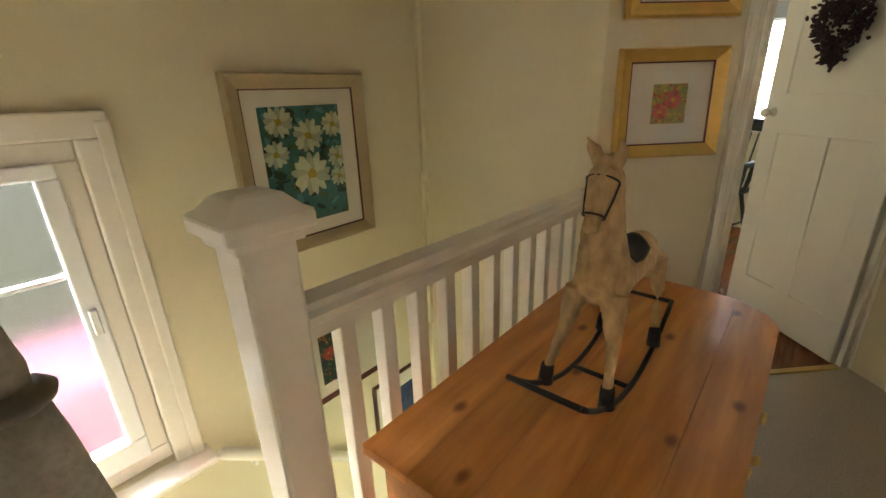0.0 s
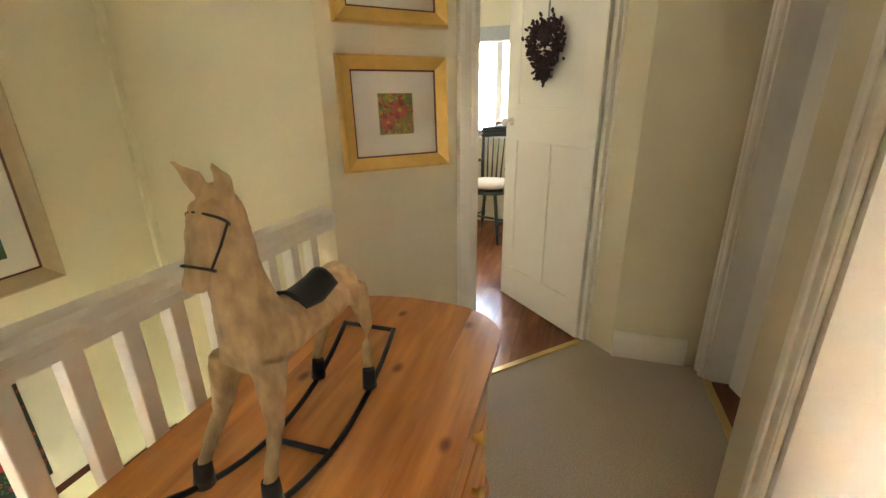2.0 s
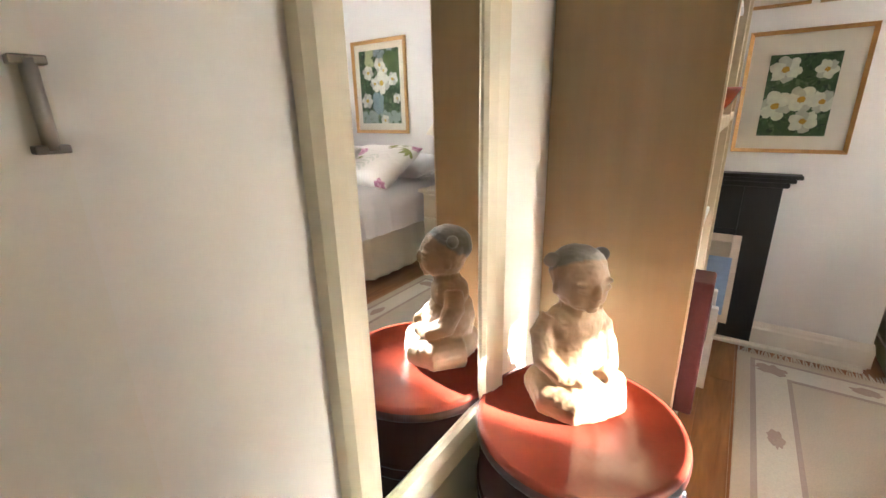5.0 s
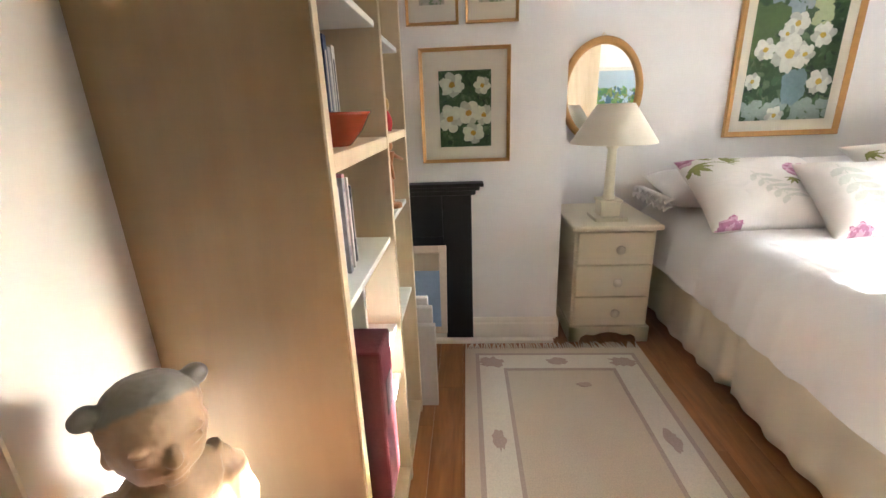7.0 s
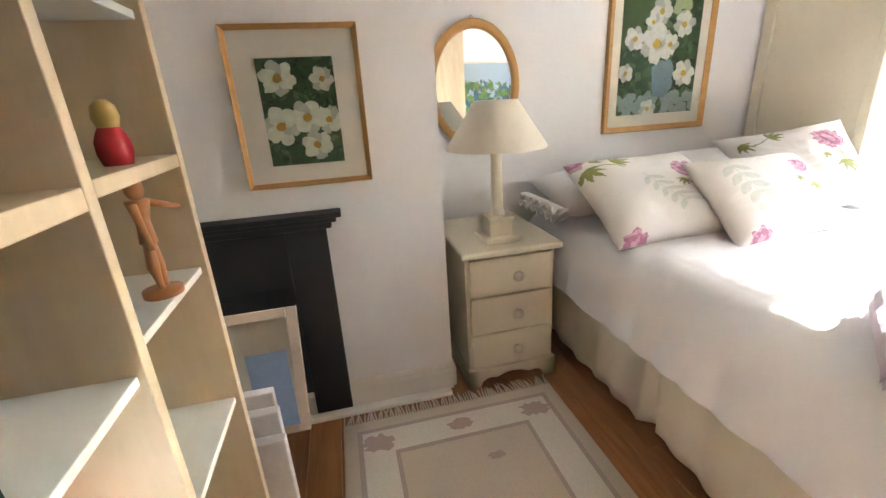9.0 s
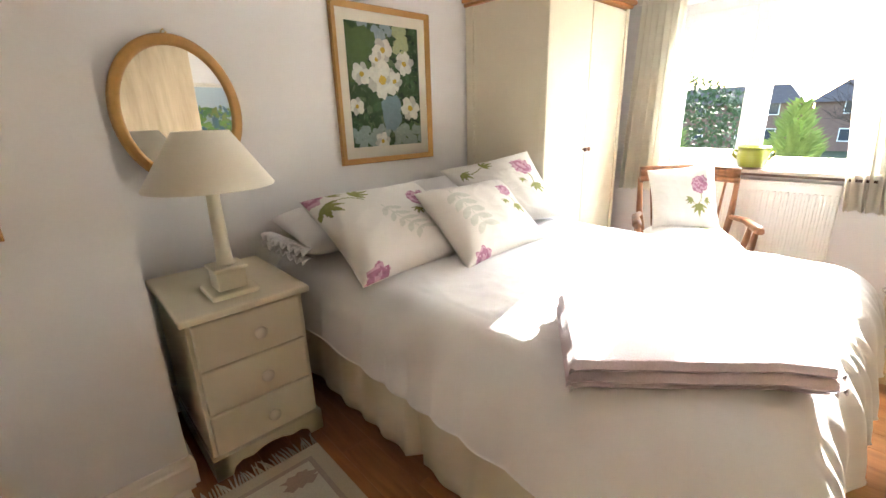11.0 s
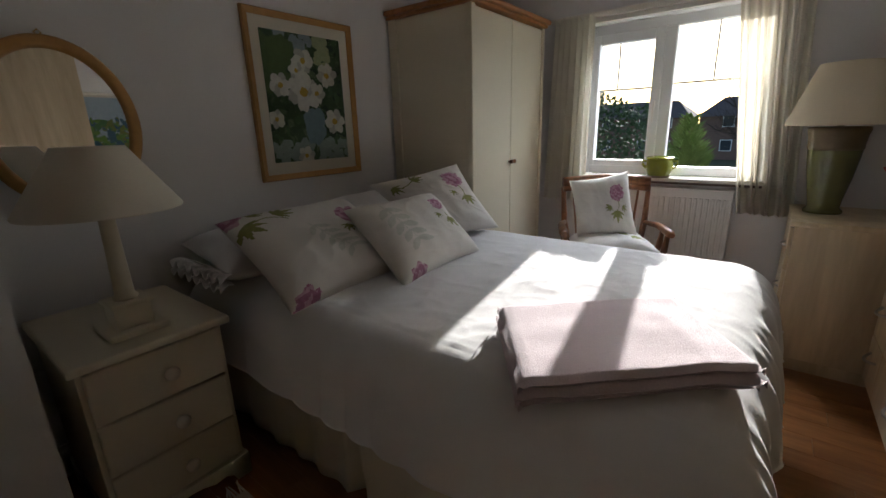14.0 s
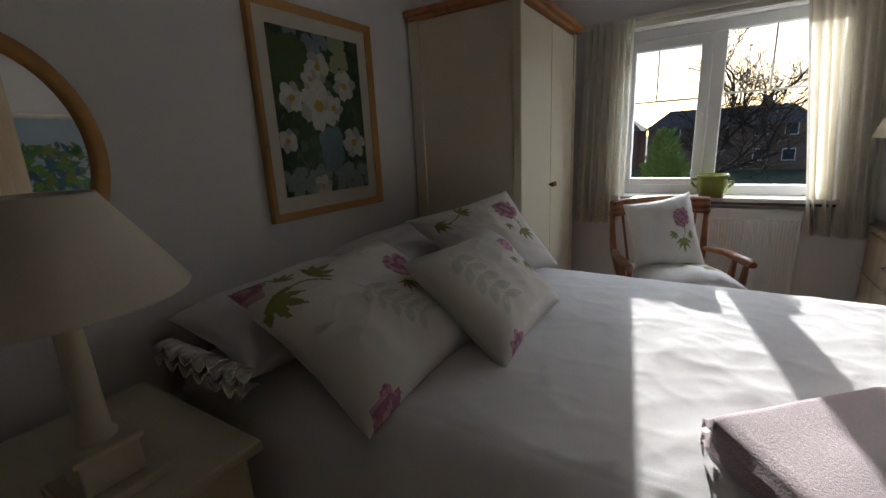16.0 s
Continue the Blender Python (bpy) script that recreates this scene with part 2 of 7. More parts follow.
def painted_above(m, z0, z1, color, axis):
    """A worn coat of paint on the upper part of a carved piece."""
    nt = m.node_tree
    b = nt.nodes["Principled BSDF"]
    old = b.inputs["Base Color"].links[0].from_socket
    co = nt.nodes.new("ShaderNodeTexCoord")
    sx = nt.nodes.new("ShaderNodeVectorMath")
    sx.operation, sx.inputs[1].default_value = "DOT_PRODUCT", axis
    nz = nt.nodes.new("ShaderNodeTexNoise")
    nz.inputs["Scale"].default_value, nz.inputs["Detail"].default_value = 45, 5
    ma = nt.nodes.new("ShaderNodeMath")
    ma.operation, ma.inputs[1].default_value = "MULTIPLY_ADD", 0.022
    mr = nt.nodes.new("ShaderNodeMapRange")
    mr.inputs[1].default_value, mr.inputs[2].default_value = z0, z1
    mx = nt.nodes.new("ShaderNodeMix")
    mx.data_type = "RGBA"
    mx.inputs[7].default_value = (*color, 1)
    nt.links.new(co.outputs["Object"], sx.inputs[0])
    nt.links.new(co.outputs["Object"], nz.inputs[0])
    nt.links.new(nz.outputs[0], ma.inputs[0])
    nt.links.new(sx.outputs["Value"], ma.inputs[2])
    nt.links.new(ma.outputs[0], mr.inputs[0])
    nt.links.new(mr.outputs[0], mx.inputs[0])
    nt.links.new(old, mx.inputs[6])
    nt.links.new(mx.outputs[2], b.inputs["Base Color"])


HORSEWOOD = material("lime_washed_wood", (0.70, 0.43, 0.215), 0.65, grain=0.7, scale=55, bump=1.0, stain=0.5, stretch=(1, 1, 0.5))
TERRACOTTA = material("glazed_terracotta", (0.33, 0.06, 0.022), 0.25, grain=0.2, scale=12, stain=0.2)
GLAZE_GREEN = material("lime_green_glaze", (0.28, 0.31, 0.03), 0.15, grain=0.25, scale=14, stain=0.3)
CELADON = material("olive_crackle_glaze", (0.21, 0.205, 0.07), 0.22, grain=0.3, scale=18, stain=0.4, bump=0.1)
CELADON_RIM = material("brown_unglazed_rim", (0.20, 0.14, 0.065), 0.5, grain=0.3, scale=18, stain=0.3)
STONE = material("weathered_stone", (0.30, 0.27, 0.22), 0.85, grain=0.4, scale=60, bump=0.8, stain=0.3)
STONE_DK = material("dark_bronze", (0.06, 0.045, 0.035), 0.45, 0.2, grain=0.3, scale=40, bump=0.3)
RADIATOR = material("white_radiator_enamel", (0.80, 0.78, 0.73), 0.3)
ROSE = material("coral_rose_petal", (0.76, 0.26, 0.22), 0.7, grain=0.15, scale=60)
FOLIAGE = material("rose_foliage", (0.035, 0.085, 0.03), 0.5, grain=0.3, scale=60)
CLEAR = glass("vase_glass", 0.0, (0.97, 1, 0.98))
GREENCHAIR = material("dark_green_chair_paint", (0.018, 0.03, 0.028), 0.35, grain=0.2, scale=40, bump=0.1)
PUTTY = material("beige_cushion_cloth", (0.58, 0.48, 0.36), 0.9, grain=0.08, scale=160, bump=0.2, sheen=0.2)
WREATH = material("dried_lavender", (0.045, 0.02, 0.022), 0.9, grain=0.5, scale=70, bump=0.6)
SILL_SHADOW = material("painted_sill_shadow", (0.10, 0.06, 0.04), 0.5, grain=0.2, scale=40)
WHITE_PLASTIC = material("white_plastic", (0.82, 0.81, 0.78), 0.35)


def plain(name, color, rough=0.6):
    return material(name, color, rough, grain=0.12, scale=60, stain=0.08)


# ---- helpers for meshes ----
WORLD_BUILT = {}


def thing(name, at, label, category, group="", rot=0.0, local=False):
    e = new(name)
    e.empty_display_size = 0.1
    e.matrix_basis = pose(at[0], at[1], at[2], 0, 0, rot)
    tagged(e, label, category, group)
    WORLD_BUILT[e] = not local
    return e


def part(name, bm, mat, parent=None, label="", smooth=False):
    """Links a bmesh as one mesh object under a thing or a part."""
    me = bpy.data.meshes.new(name)
    bm.to_mesh(me)
    bm.free()
    for m in mat if isinstance(mat, (list, tuple)) else [mat]:
        me.materials.append(m)
    if smooth:
        me.polygons.foreach_set("use_smooth", [True] * len(me.polygons))
    ob = new(name, me)
    if parent is not None:
        ob.parent = parent
        if WORLD_BUILT.get(parent, False):
            ob.matrix_parent_inverse = parent.matrix_basis.inverted()
        WORLD_BUILT[ob] = False
    if label:
        tagged(ob, label)
    return ob


def add_box(bm, x0, x1, y0, y1, z0, z1, bev=0.0, m=None, mi=0):
    vs = [bm.verts.new((x, y, z)) for x in (x0, x1) for y in (y0, y1) for z in (z0, z1)]
    fs = [bm.faces.new([vs[i] for i in f]) for f in ((0, 1, 3, 2), (4, 6, 7, 5), (0, 4, 5, 1), (2, 3, 7, 6), (0, 2, 6, 4), (1, 5, 7, 3))]
    for f in fs:
        f.material_index = mi
    if bev > 0:
        es = list({e for f in fs for e in f.edges})
        r = bmesh.ops.bevel(bm, geom=es, offset=bev, segments=2, affect="EDGES", profile=0.5)
        vs = list({v for f in r["faces"] for v in f.verts} | {v for v in vs if v.is_valid})
    if m is not None:
        bmesh.ops.transform(bm, matrix=m, verts=vs)
    return vs


def box(name, b, mat, parent=None, bev=0.0, label="", m=None):
    bm = bmesh.new()
    add_box(bm, *b, bev=bev, m=m)
    return part(name, bm, mat, parent, label)


def add_lathe(bm, prof, at=(0, 0, 0), seg=32, m=None, mi=0, cap=True):
    rings = []
    for r, z in prof:
        rings.append([bm.verts.new((at[0] + r * math.cos(2 * math.pi * i / seg), at[1] + r * math.sin(2 * math.pi * i / seg), at[2] + z)) for i in range(seg)])
    for a, b in zip(rings, rings[1:]):
        for i in range(seg):
            f = bm.faces.new((a[i], a[(i + 1) % seg], b[(i + 1) % seg], b[i]))
            f.material_index, f.smooth = mi, True
    if cap:
        for r, flip in ((rings[0], True), (rings[-1], False)):
            f = bm.faces.new(r[::-1] if flip else r)
            f.material_index = mi
    vs = [v for r in rings for v in r]
    if m is not None:
        bmesh.ops.transform(bm, matrix=m, verts=vs)
    return vs


def lathe(name, prof, at, mat, parent=None, seg=32, label="", m=None, cap=True):
    bm = bmesh.new()
    add_lathe(bm, prof, at, seg, m, cap=cap)
    return part(name, bm, mat, parent, label)


def add_tube(bm, pts, radii, seg=10, mi=0):
    """A round bar through points, with a radius at each."""
    pts = [Vector(p) for p in pts]
    if not isinstance(radii, (list, tuple)):
        radii = [radii] * len(pts)
    rings = []
    up = Vector((0.13, 0.21, 0.97))
    for i, p in enumerate(pts):
        d = (pts[min(i + 1, len(pts) - 1)] - pts[max(i - 1, 0)]).normalized()
        a = d.cross(up)
        if a.length < 0.1:
            a = d.cross(Vector((1, 0, 0)))
        a.normalize()
        b = d.cross(a)
        rings.append([bm.verts.new(p + radii[i] * (math.cos(2 * math.pi * k / seg) * a + math.sin(2 * math.pi * k / seg) * b)) for k in range(seg)])
    for a, b in zip(rings, rings[1:]):
        for i in range(seg):
            f = bm.faces.new((a[i], b[i], b[(i + 1) % seg], a[(i + 1) % seg]))
            f.smooth, f.material_index = True, mi
    bm.faces.new(rings[0]).material_index = mi
    bm.faces.new(rings[-1][::-1]).material_index = mi


def tube(name, pts, radii, mat, parent=None, seg=10, label=""):
    bm = bmesh.new()
    add_tube(bm, pts, radii, seg)
    return part(name, bm, mat, parent, label)


def add_blob(bm, c, r, seg=14, m=None, mi=0, squash=(1, 1, 1), wob=0.0):
    res = bmesh.ops.create_uvsphere(bm, u_segments=seg, v_segments=max(6, seg * 2 // 3), radius=1.0)
    for v in res["verts"]:
        k = 1 + wob * noise.noise(v.co * 2.1 + Vector(c) * 7)
        v.co = Vector((v.co.x * squash[0], v.co.y * squash[1], v.co.z * squash[2])) * r * k
    for f in {f for v in res["verts"] for f in v.link_faces}:
        f.smooth, f.material_index = True, mi
    bmesh.ops.transform(bm, matrix=Matrix.Translation(c) @ (m if m is not None else Matrix()), verts=res["verts"])


def prism(name, pts, z0, z1, mat, parent=None, label=""):
    """An upright slab over a plan outline."""
    bm = bmesh.new()
    lo = [bm.verts.new((x, y, z0)) for x, y in pts]
    hi = [bm.verts.new((x, y, z1)) for x, y in pts]
    bm.faces.new(lo[::-1])
    bm.faces.new(hi)
    for i in range(len(pts)):
        j = (i + 1) % len(pts)
        bm.faces.new((lo[i], lo[j], hi[j], hi[i]))
    bmesh.ops.recalc_face_normals(bm, faces=bm.faces)
    return part(name, bm, mat, parent, label)


def structure(ob, label, category):
    return tagged(ob, label, category, kind="structure")


def wall_along(name, p, q, t, z0, z1, mat, holes=(), label="", category="wall"):
    """A wall whose face runs from p to q with its thickness to the left; holes are (from, to, bottom, top) along it."""
    p, q = Vector((*p, 0)), Vector((*q, 0))
    L = (q - p).length
    m = Matrix.Translation(p) @ Matrix.Rotation(math.atan2(q.y - p.y, q.x - p.x), 4, "Z")
    bm = bmesh.new()
    xs = sorted({0.0, L, *[h[0] for h in holes], *[h[1] for h in holes]})
    for a, b in zip(xs, xs[1:]):
        hs = [h for h in holes if h[0] < (a + b) / 2 < h[1]]
        spans = [(z0, z1)] if not hs else [(z0, hs[0][2]), (hs[0][3], z1)]
        for c, d in spans:
            if d - c > 0.001:
                add_box(bm, a, b, 0, t, c, d)
    bmesh.ops.remove_doubles(bm, verts=bm.verts, dist=0.0005)
    bmesh.ops.transform(bm, matrix=m, verts=bm.verts)
    return structure(part(name, bm, mat), label, category)


def skirting(name, p, q, h, mat, d=0.018):
    """A moulded skirting board whose back runs from p to q, standing out to the right."""
    p, q = Vector((*p, 0)), Vector((*q, 0))
    L = (q - p).length
    bm = bmesh.new()
    prof = [(0, 0), (d, 0), (d, h * 0.72), (d * 0.75, h * 0.8), (d * 0.7, h * 0.9), (d * 0.35, h), (0, h)]
    a = [bm.verts.new((0, -y, z)) for y, z in prof]
    b = [bm.verts.new((L, -y, z)) for y, z in prof]
    for i in range(len(prof)):
        j = (i + 1) % len(prof)
        bm.faces.new((a[i], a[j], b[j], b[i]))
    bm.faces.new(a[::-1])
    bm.faces.new(b)
    bmesh.ops.recalc_face_normals(bm, faces=bm.faces)
    bmesh.ops.transform(bm, matrix=Matrix.Translation(p) @ Matrix.Rotation(math.atan2(q.y - p.y, q.x - p.x), 4, "Z"), verts=bm.verts)
    return structure(part(name, bm, mat), "white painted moulded skirting board along the wall", "baseboard")


def frame_ring(bm, w, h, b, d, mi=0, prof=None):
    """A mitred picture frame of width b and depth d round a w x h outline, in the xz plane, facing -y."""
    prof = prof or [(0, 0), (0, -d * 0.7), (b * 0.15, -d), (b * 0.45, -d * 0.8), (b * 0.8, -d * 0.62), (b, -d * 0.5), (b, 0)]
    rings = []
    for inset, y in prof:
        x, z = w / 2 - inset, h / 2 - inset
        rings.append([bm.verts.new(v) for v in ((-x, y, -z), (x, y, -z), (x, y, z), (-x, y, z))])
    for a, c in zip(rings, rings[1:] + rings[:1]):
        for i in range(4):
            j = (i + 1) % 4
            bm.faces.new((a[i], a[j], c[j], c[i])).material_index = mi
    bmesh.ops.recalc_face_normals(bm, faces=bm.faces)


# ---- structure ----
H = 2.42
NORTH, BACK, WEST, EAST, BREAST = -0.605, -3.70, -2.02, 2.183, -3.165
wall_along("wall_bedroom_back", (WEST, BACK), (EAST, BACK), -0.25, 0, H, WHITE_WALL, label="white painted bedroom wall behind the bed")
prism("wall_chimney_breast", [(1.10, BREAST), (1.10, BACK), (EAST, BACK), (EAST, BREAST)], 0, H, WHITE_WALL)
structure(bpy.data.objects["wall_chimney_breast"], "white painted chimney breast projecting into the bedroom", "wall")
wall_along("wall_bedroom_window", (WEST, -3.95), (WEST, -0.40), 0.28, 0, H, WHITE_WALL, [(1.15, 2.25, 0.90, 1.95)], "white painted bedroom wall with the window opening")
wall_along("wall_bedroom_mirror", (EAST, -3.95), (EAST, -0.535), -0.147, 0, H, SATIN_WALL, label="pale painted wall that carries the tall mirror")
wall_along("wall_bedroom_door", (-2.30, NORTH), (EAST, NORTH), 0.07, 0, H, WHITE_WALL, [(3.68, 4.482, 0, 2.06)], "white painted wall with the bedroom doorway")
bm = bmesh.new()
add_box(bm, -2.4, 6.0, -4.0, 2.9, H, H + 0.12)
structure(part("ceiling", bm, CEIL), "white painted plaster ceiling over all the rooms", "ceiling")

# landing: window wall, return, diagonal wall with the study door, short wall, lobby
A0, A1 = Vector((2.445, 0.715)), Vector((3.335, -0.175))
LW = 1.62
wall_along("wall_stair_window", (-0.9, LW), (2.75, LW), 0.26, -2.4, H, CREAM_WALL, [(1.45, 2.09, 0.06, 1.145)], "cream painted stairwell wall with the frosted window")
prism("wall_stair_end", [(2.53, LW), (2.445, 0.715), (2.58, 0.72), (2.66, LW)], -2.4, H, CREAM_WALL)
structure(bpy.data.objects["wall_stair_end"], "cream painted wall at the end of the stairwell", "wall")
wall_along("wall_study_door", A0, A1, 0.12, 0, H, CREAM_WALL, [(0.545, 1.25, 0, 2.04)], "cream painted angled wall with the open study door")
prism("wall_short_return", [(3.335, -0.175), (3.225, -0.285), (3.225, -0.70), (3.36, -0.70), (3.36, -0.29), (3.44, -0.20)], 0, H, CREAM_WALL)
structure(bpy.data.objects["wall_short_return"], "narrow cream painted wall between two doors", "wall")
prism("wall_partition_end", [(EAST + 0.005, -0.533), (EAST + 0.005, -0.5345), (EAST + 0.148, -0.5345), (EAST + 0.148, -0.79), (2.42, -0.79), (2.42, -0.533)], 0, H, CREAM_WALL)
structure(bpy.data.objects["wall_partition_end"], "cream painted end of the wall between two doorways", "wall")
wall_along("wall_lobby_door", (2.42, -0.672), (3.225, -0.672), -0.12, 0, H, CREAM_WALL, [(0.03, 0.715, 0, 2.04)], "cream painted wall with a door standing ajar")
wall_along("wall_landing_west", (-0.9, -0.4), (-0.9, 1.9), 0.1, -2.4, H, CREAM_WALL, label="cream painted wall at the back of the landing")

# study and rear room closed round
STUDY = 5.45
wall_along("wall_study_window", (STUDY, 3.0), (STUDY, -0.75), 0.22, 0, H, CREAM_WALL, [(1.62, 3.0, 0.86, 1.80)], "beige study wall with a wide window")
wall_along("wall_study_side", (3.36, -0.66), (5.65, -0.66), -0.08, 0, H, CREAM_WALL, label="beige painted side wall of the study")
wall_along("wall_study_west", (2.60, 1.60), (2.60, 2.70), 0.1, 0, H, CREAM_WALL, label="beige painted inner wall of the study")
wall_along("wall_study_far", (2.6, 2.6), (5.65, 2.6), 0.1, 0, H, CREAM_WALL, label="beige painted far wall of the study")
wall_along("wall_rear_end", (2.33, -2.45), (4.6, -2.45), -0.1, 0, H, WHITE_WALL, label="white end wall of the rear room")
wall_along("wall_rear_side", (4.5, -2.5), (4.5, -0.74), -0.1, 0, H, WHITE_WALL, [(0.90, 1.55, 0.90, 1.34)], "white side wall of the rear room with its window")

# floors
prism("floor_carpet", [(-0.9, -0.54), (EAST, -0.54), (2.42, -0.54), (2.42, -0.672), (3.225, -0.672), (3.225, -0.285), (3.335, -0.175), (2.445, 0.715), (2.445, 0.80), (1.16, 0.80), (-0.9, 0.80)], -0.22, 0.0, CARPET)
structure(bpy.data.objects["floor_carpet"], "beige twist pile carpet on the landing", "floor")
prism("floor_stair_landing", [(-0.9, 0.80), (1.30, 0.80), (1.30, LW), (-0.9, LW)], -1.1, -0.95, CARPET)
structure(bpy.data.objects["floor_stair_landing"], "beige carpeted half landing below the window", "floor")
box("floor_hall", (-0.9, 2.7, 0.6, 1.9, -2.55, -2.4), CARPET)
structure(bpy.data.objects["floor_hall"], "beige carpeted hall floor below the stairs", "floor")
bm = bmesh.new()
add_box(bm, -2.3, 2.33, -3.95, -0.54, -0.2, -0.012)
bed_floor = structure(part("floor_bedroom", bm, FLOOR_OAK), "warm oak floorboards in the bedroom", "floor")
prism("floor_study", [(2.52, 0.79), (3.44, -0.20), (3.44, -0.75), (5.7, -0.75), (5.7, 2.7), (2.6, 2.7)], -0.2, -0.006, FLOOR_RED)
study_floor = structure(bpy.data.objects["floor_study"], "polished red brown floorboards in the study", "floor")
prism("floor_rear", [(2.33, -0.672), (2.33, -2.5), (4.6, -2.5), (4.6, -0.672)], -0.2, -0.004, FLOOR_RED)
structure(bpy.data.objects["floor_rear"], "red brown wooden floor behind the ajar door", "floor")

# stairs going down
stairs = thing("staircase", (1.9, 1.2, -2.4), "carpeted staircase going down beside the cream wall", "stairs")
for i in range(6):
    x = 1.30 + 0.215 * i
    box("tread", (x, x + 0.235, 0.82, LW - 0.03, -2.4, -1.13 - 0.185 * i), CARPET, stairs, 0.012)
box("stringer", (1.28, 2.5, LW - 0.028, LW - 0.004, -2.4, -2.1), GLOSS_WHITE, stairs)

# skirtings and door trim
skirting("baseboard_back", (1.10, BACK), (-0.9, BACK), 0.13, GLOSS_WHITE)
skirting("baseboard_breast", (EAST, BREAST), (1.10, BREAST), 0.13, GLOSS_WHITE)
skirting("baseboard_breast_side", (1.10, BREAST), (1.10, BACK), 0.13, GLOSS_WHITE)
skirting("baseboard_mirror", (EAST, -0.6), (EAST, -1.53), 0.15, GLOSS_WHITE)
skirting("baseboard_window", (WEST, -3.05), (WEST, -1.55), 0.13, GLOSS_WHITE)
skirting("baseboard_return", (3.225, -0.29), (3.225, -0.61), 0.135, GLOSS_WHITE)
skirting("baseboard_diagonal", (2.445, 0.715), (2.445 + 0.33, 0.715 - 0.33), 0.135, GLOSS_WHITE)


def architrave(name, p, q, t0, t1, side, h, label):
    """Door lining and moulded architraves for the opening t0..t1 along the wall face p-q."""
    p, q = Vector((*p, 0)), Vector((*q, 0))
    m = Matrix.Translation(p) @ Matrix.Rotation(math.atan2(q.y - p.y, q.x - p.x), 4, "Z")
    bm = bmesh.new()
    s = side
    for a, b in ((t0 - 0.075, t0 + 0.0), (t1 + 0.0, t1 + 0.075)):
        inner = b if a < t0 else a
        outer = a if a < t0 else b
        d = 1 if outer > inner else -1
        for o0, o1, dep in ((0.0, 0.075, 0.013), (0.006, 0.024, 0.0165), (0.044, 0.073, 0.0195)):
            x0, x1 = sorted((inner + d * o0, inner + d * o1))
            y0, y1 = sorted((0, -s * dep))
            add_box(bm, x0, x1, y0, y1, 0.0, h + 0.07 if dep < 0.015 else h + 0.06, bev=0.004, m=m)
    y0, y1 = sorted((0, -s * 0.02))
    add_box(bm, t0 - 0.075, t1 + 0.075, y0, y1, h, h + 0.075, bev=0.004, m=m)
    y0, y1 = sorted((s * 0.001, s * 0.118))
    add_box(bm, t0, t0 + 0.02, y0, y1, 0, h, m=m)
    add_box(bm, t1 - 0.02, t1, y0, y1, 0, h, m=m)
    add_box(bm, t0, t1, y0, y1, h - 0.02, h, m=m)
    return structure(part(name, bm, GLOSS_WHITE), label, "trim")


architrave("trim_study_door", A0, A1, 0.545, 1.25, 1, 2.04, "white moulded architrave round the study door")
architrave("trim_lobby_door", (2.42, -0.672), (3.225, -0.672), 0.03, 0.715, -1, 2.04, "white moulded architrave round the ajar door")
architrave("trim_bedroom_door", (2.42, -0.533), (-2.3, -0.533), 0.236, 1.04, 1, 2.06, "white moulded architrave round the bedroom doorway")
m45 = Matrix.Translation((A0.x, A0.y, 0)) @ Matrix.Rotation(radians(-45), 4, "Z")
bm = bmesh.new()
add_box(bm, 0.565, 1.215, -0.012, 0.018, 0.0, 0.009, bev=0.003, m=m45)
structure(part("threshold_strip_study", bm, BRASS), "polished brass threshold strip at the study door", "trim")
box("threshold_strip_lobby", (2.45, 3.13, -0.70, -0.668, 0.0, 0.008), BRASS, bev=0.003)
structure(bpy.data.objects["threshold_strip_lobby"], "brass threshold strip at the ajar door", "trim")


# ---- doors ----
def panel_door(name, m, w, h, label):
    """A four-panel painted door; local x runs from the hinge, y is its thickness."""
    root = thing(name, (0, 0, 0), label, "door", local=True)
    root.matrix_basis = m
    bm = bmesh.new()
    add_box(bm, 0, w, 0.010, 0.030, 0.008, h)
    rails = [(0.008, 0.21), (0.98, 1.17), (h - 0.11, h)]
    for z0, z1 in rails:
        add_box(bm, 0.001, w - 0.001, 0, 0.04, z0, z1 - 0.001, bev=0.005)
    for x0, x1 in ((0, 0.105), (w - 0.105, w)):
        add_box(bm, x0, x1, 0.001, 0.039, 0.009, h - 0.002, bev=0.005)
    add_box(bm, w / 2 - 0.045, w / 2 + 0.045, 0.0015, 0.0385, 0.2, 1.0, bev=0.005)
    part("door_leaf", bm, GLOSS_WHITE, root)
    x = w - 0.055
    bm = bmesh.new()
    for s, y in ((-1, 0.0), (1, 0.04)):
        add_lathe(bm, [(0.022, 0), (0.022, 0.004), (0.008, 0.006), (0.008, 0.03), (0.02, 0.038), (0.024, 0.05), (0.018, 0.06), (0.0, 0.062)], seg=16, cap=False,
                  m=Matrix.Translation((x, y, 1.08)) @ Matrix.Rotation(radians(90 if s < 0 else -90), 4, "X"))
    part("door_handle", bm, PORCELAIN, root, "cream porcelain door knob")
    for z in (0.25, 1.75):
        box("hinge", (-0.006, 0.004, -0.006, 0.012, z, z + 0.09), GLOSS_WHITE, root)
    return root


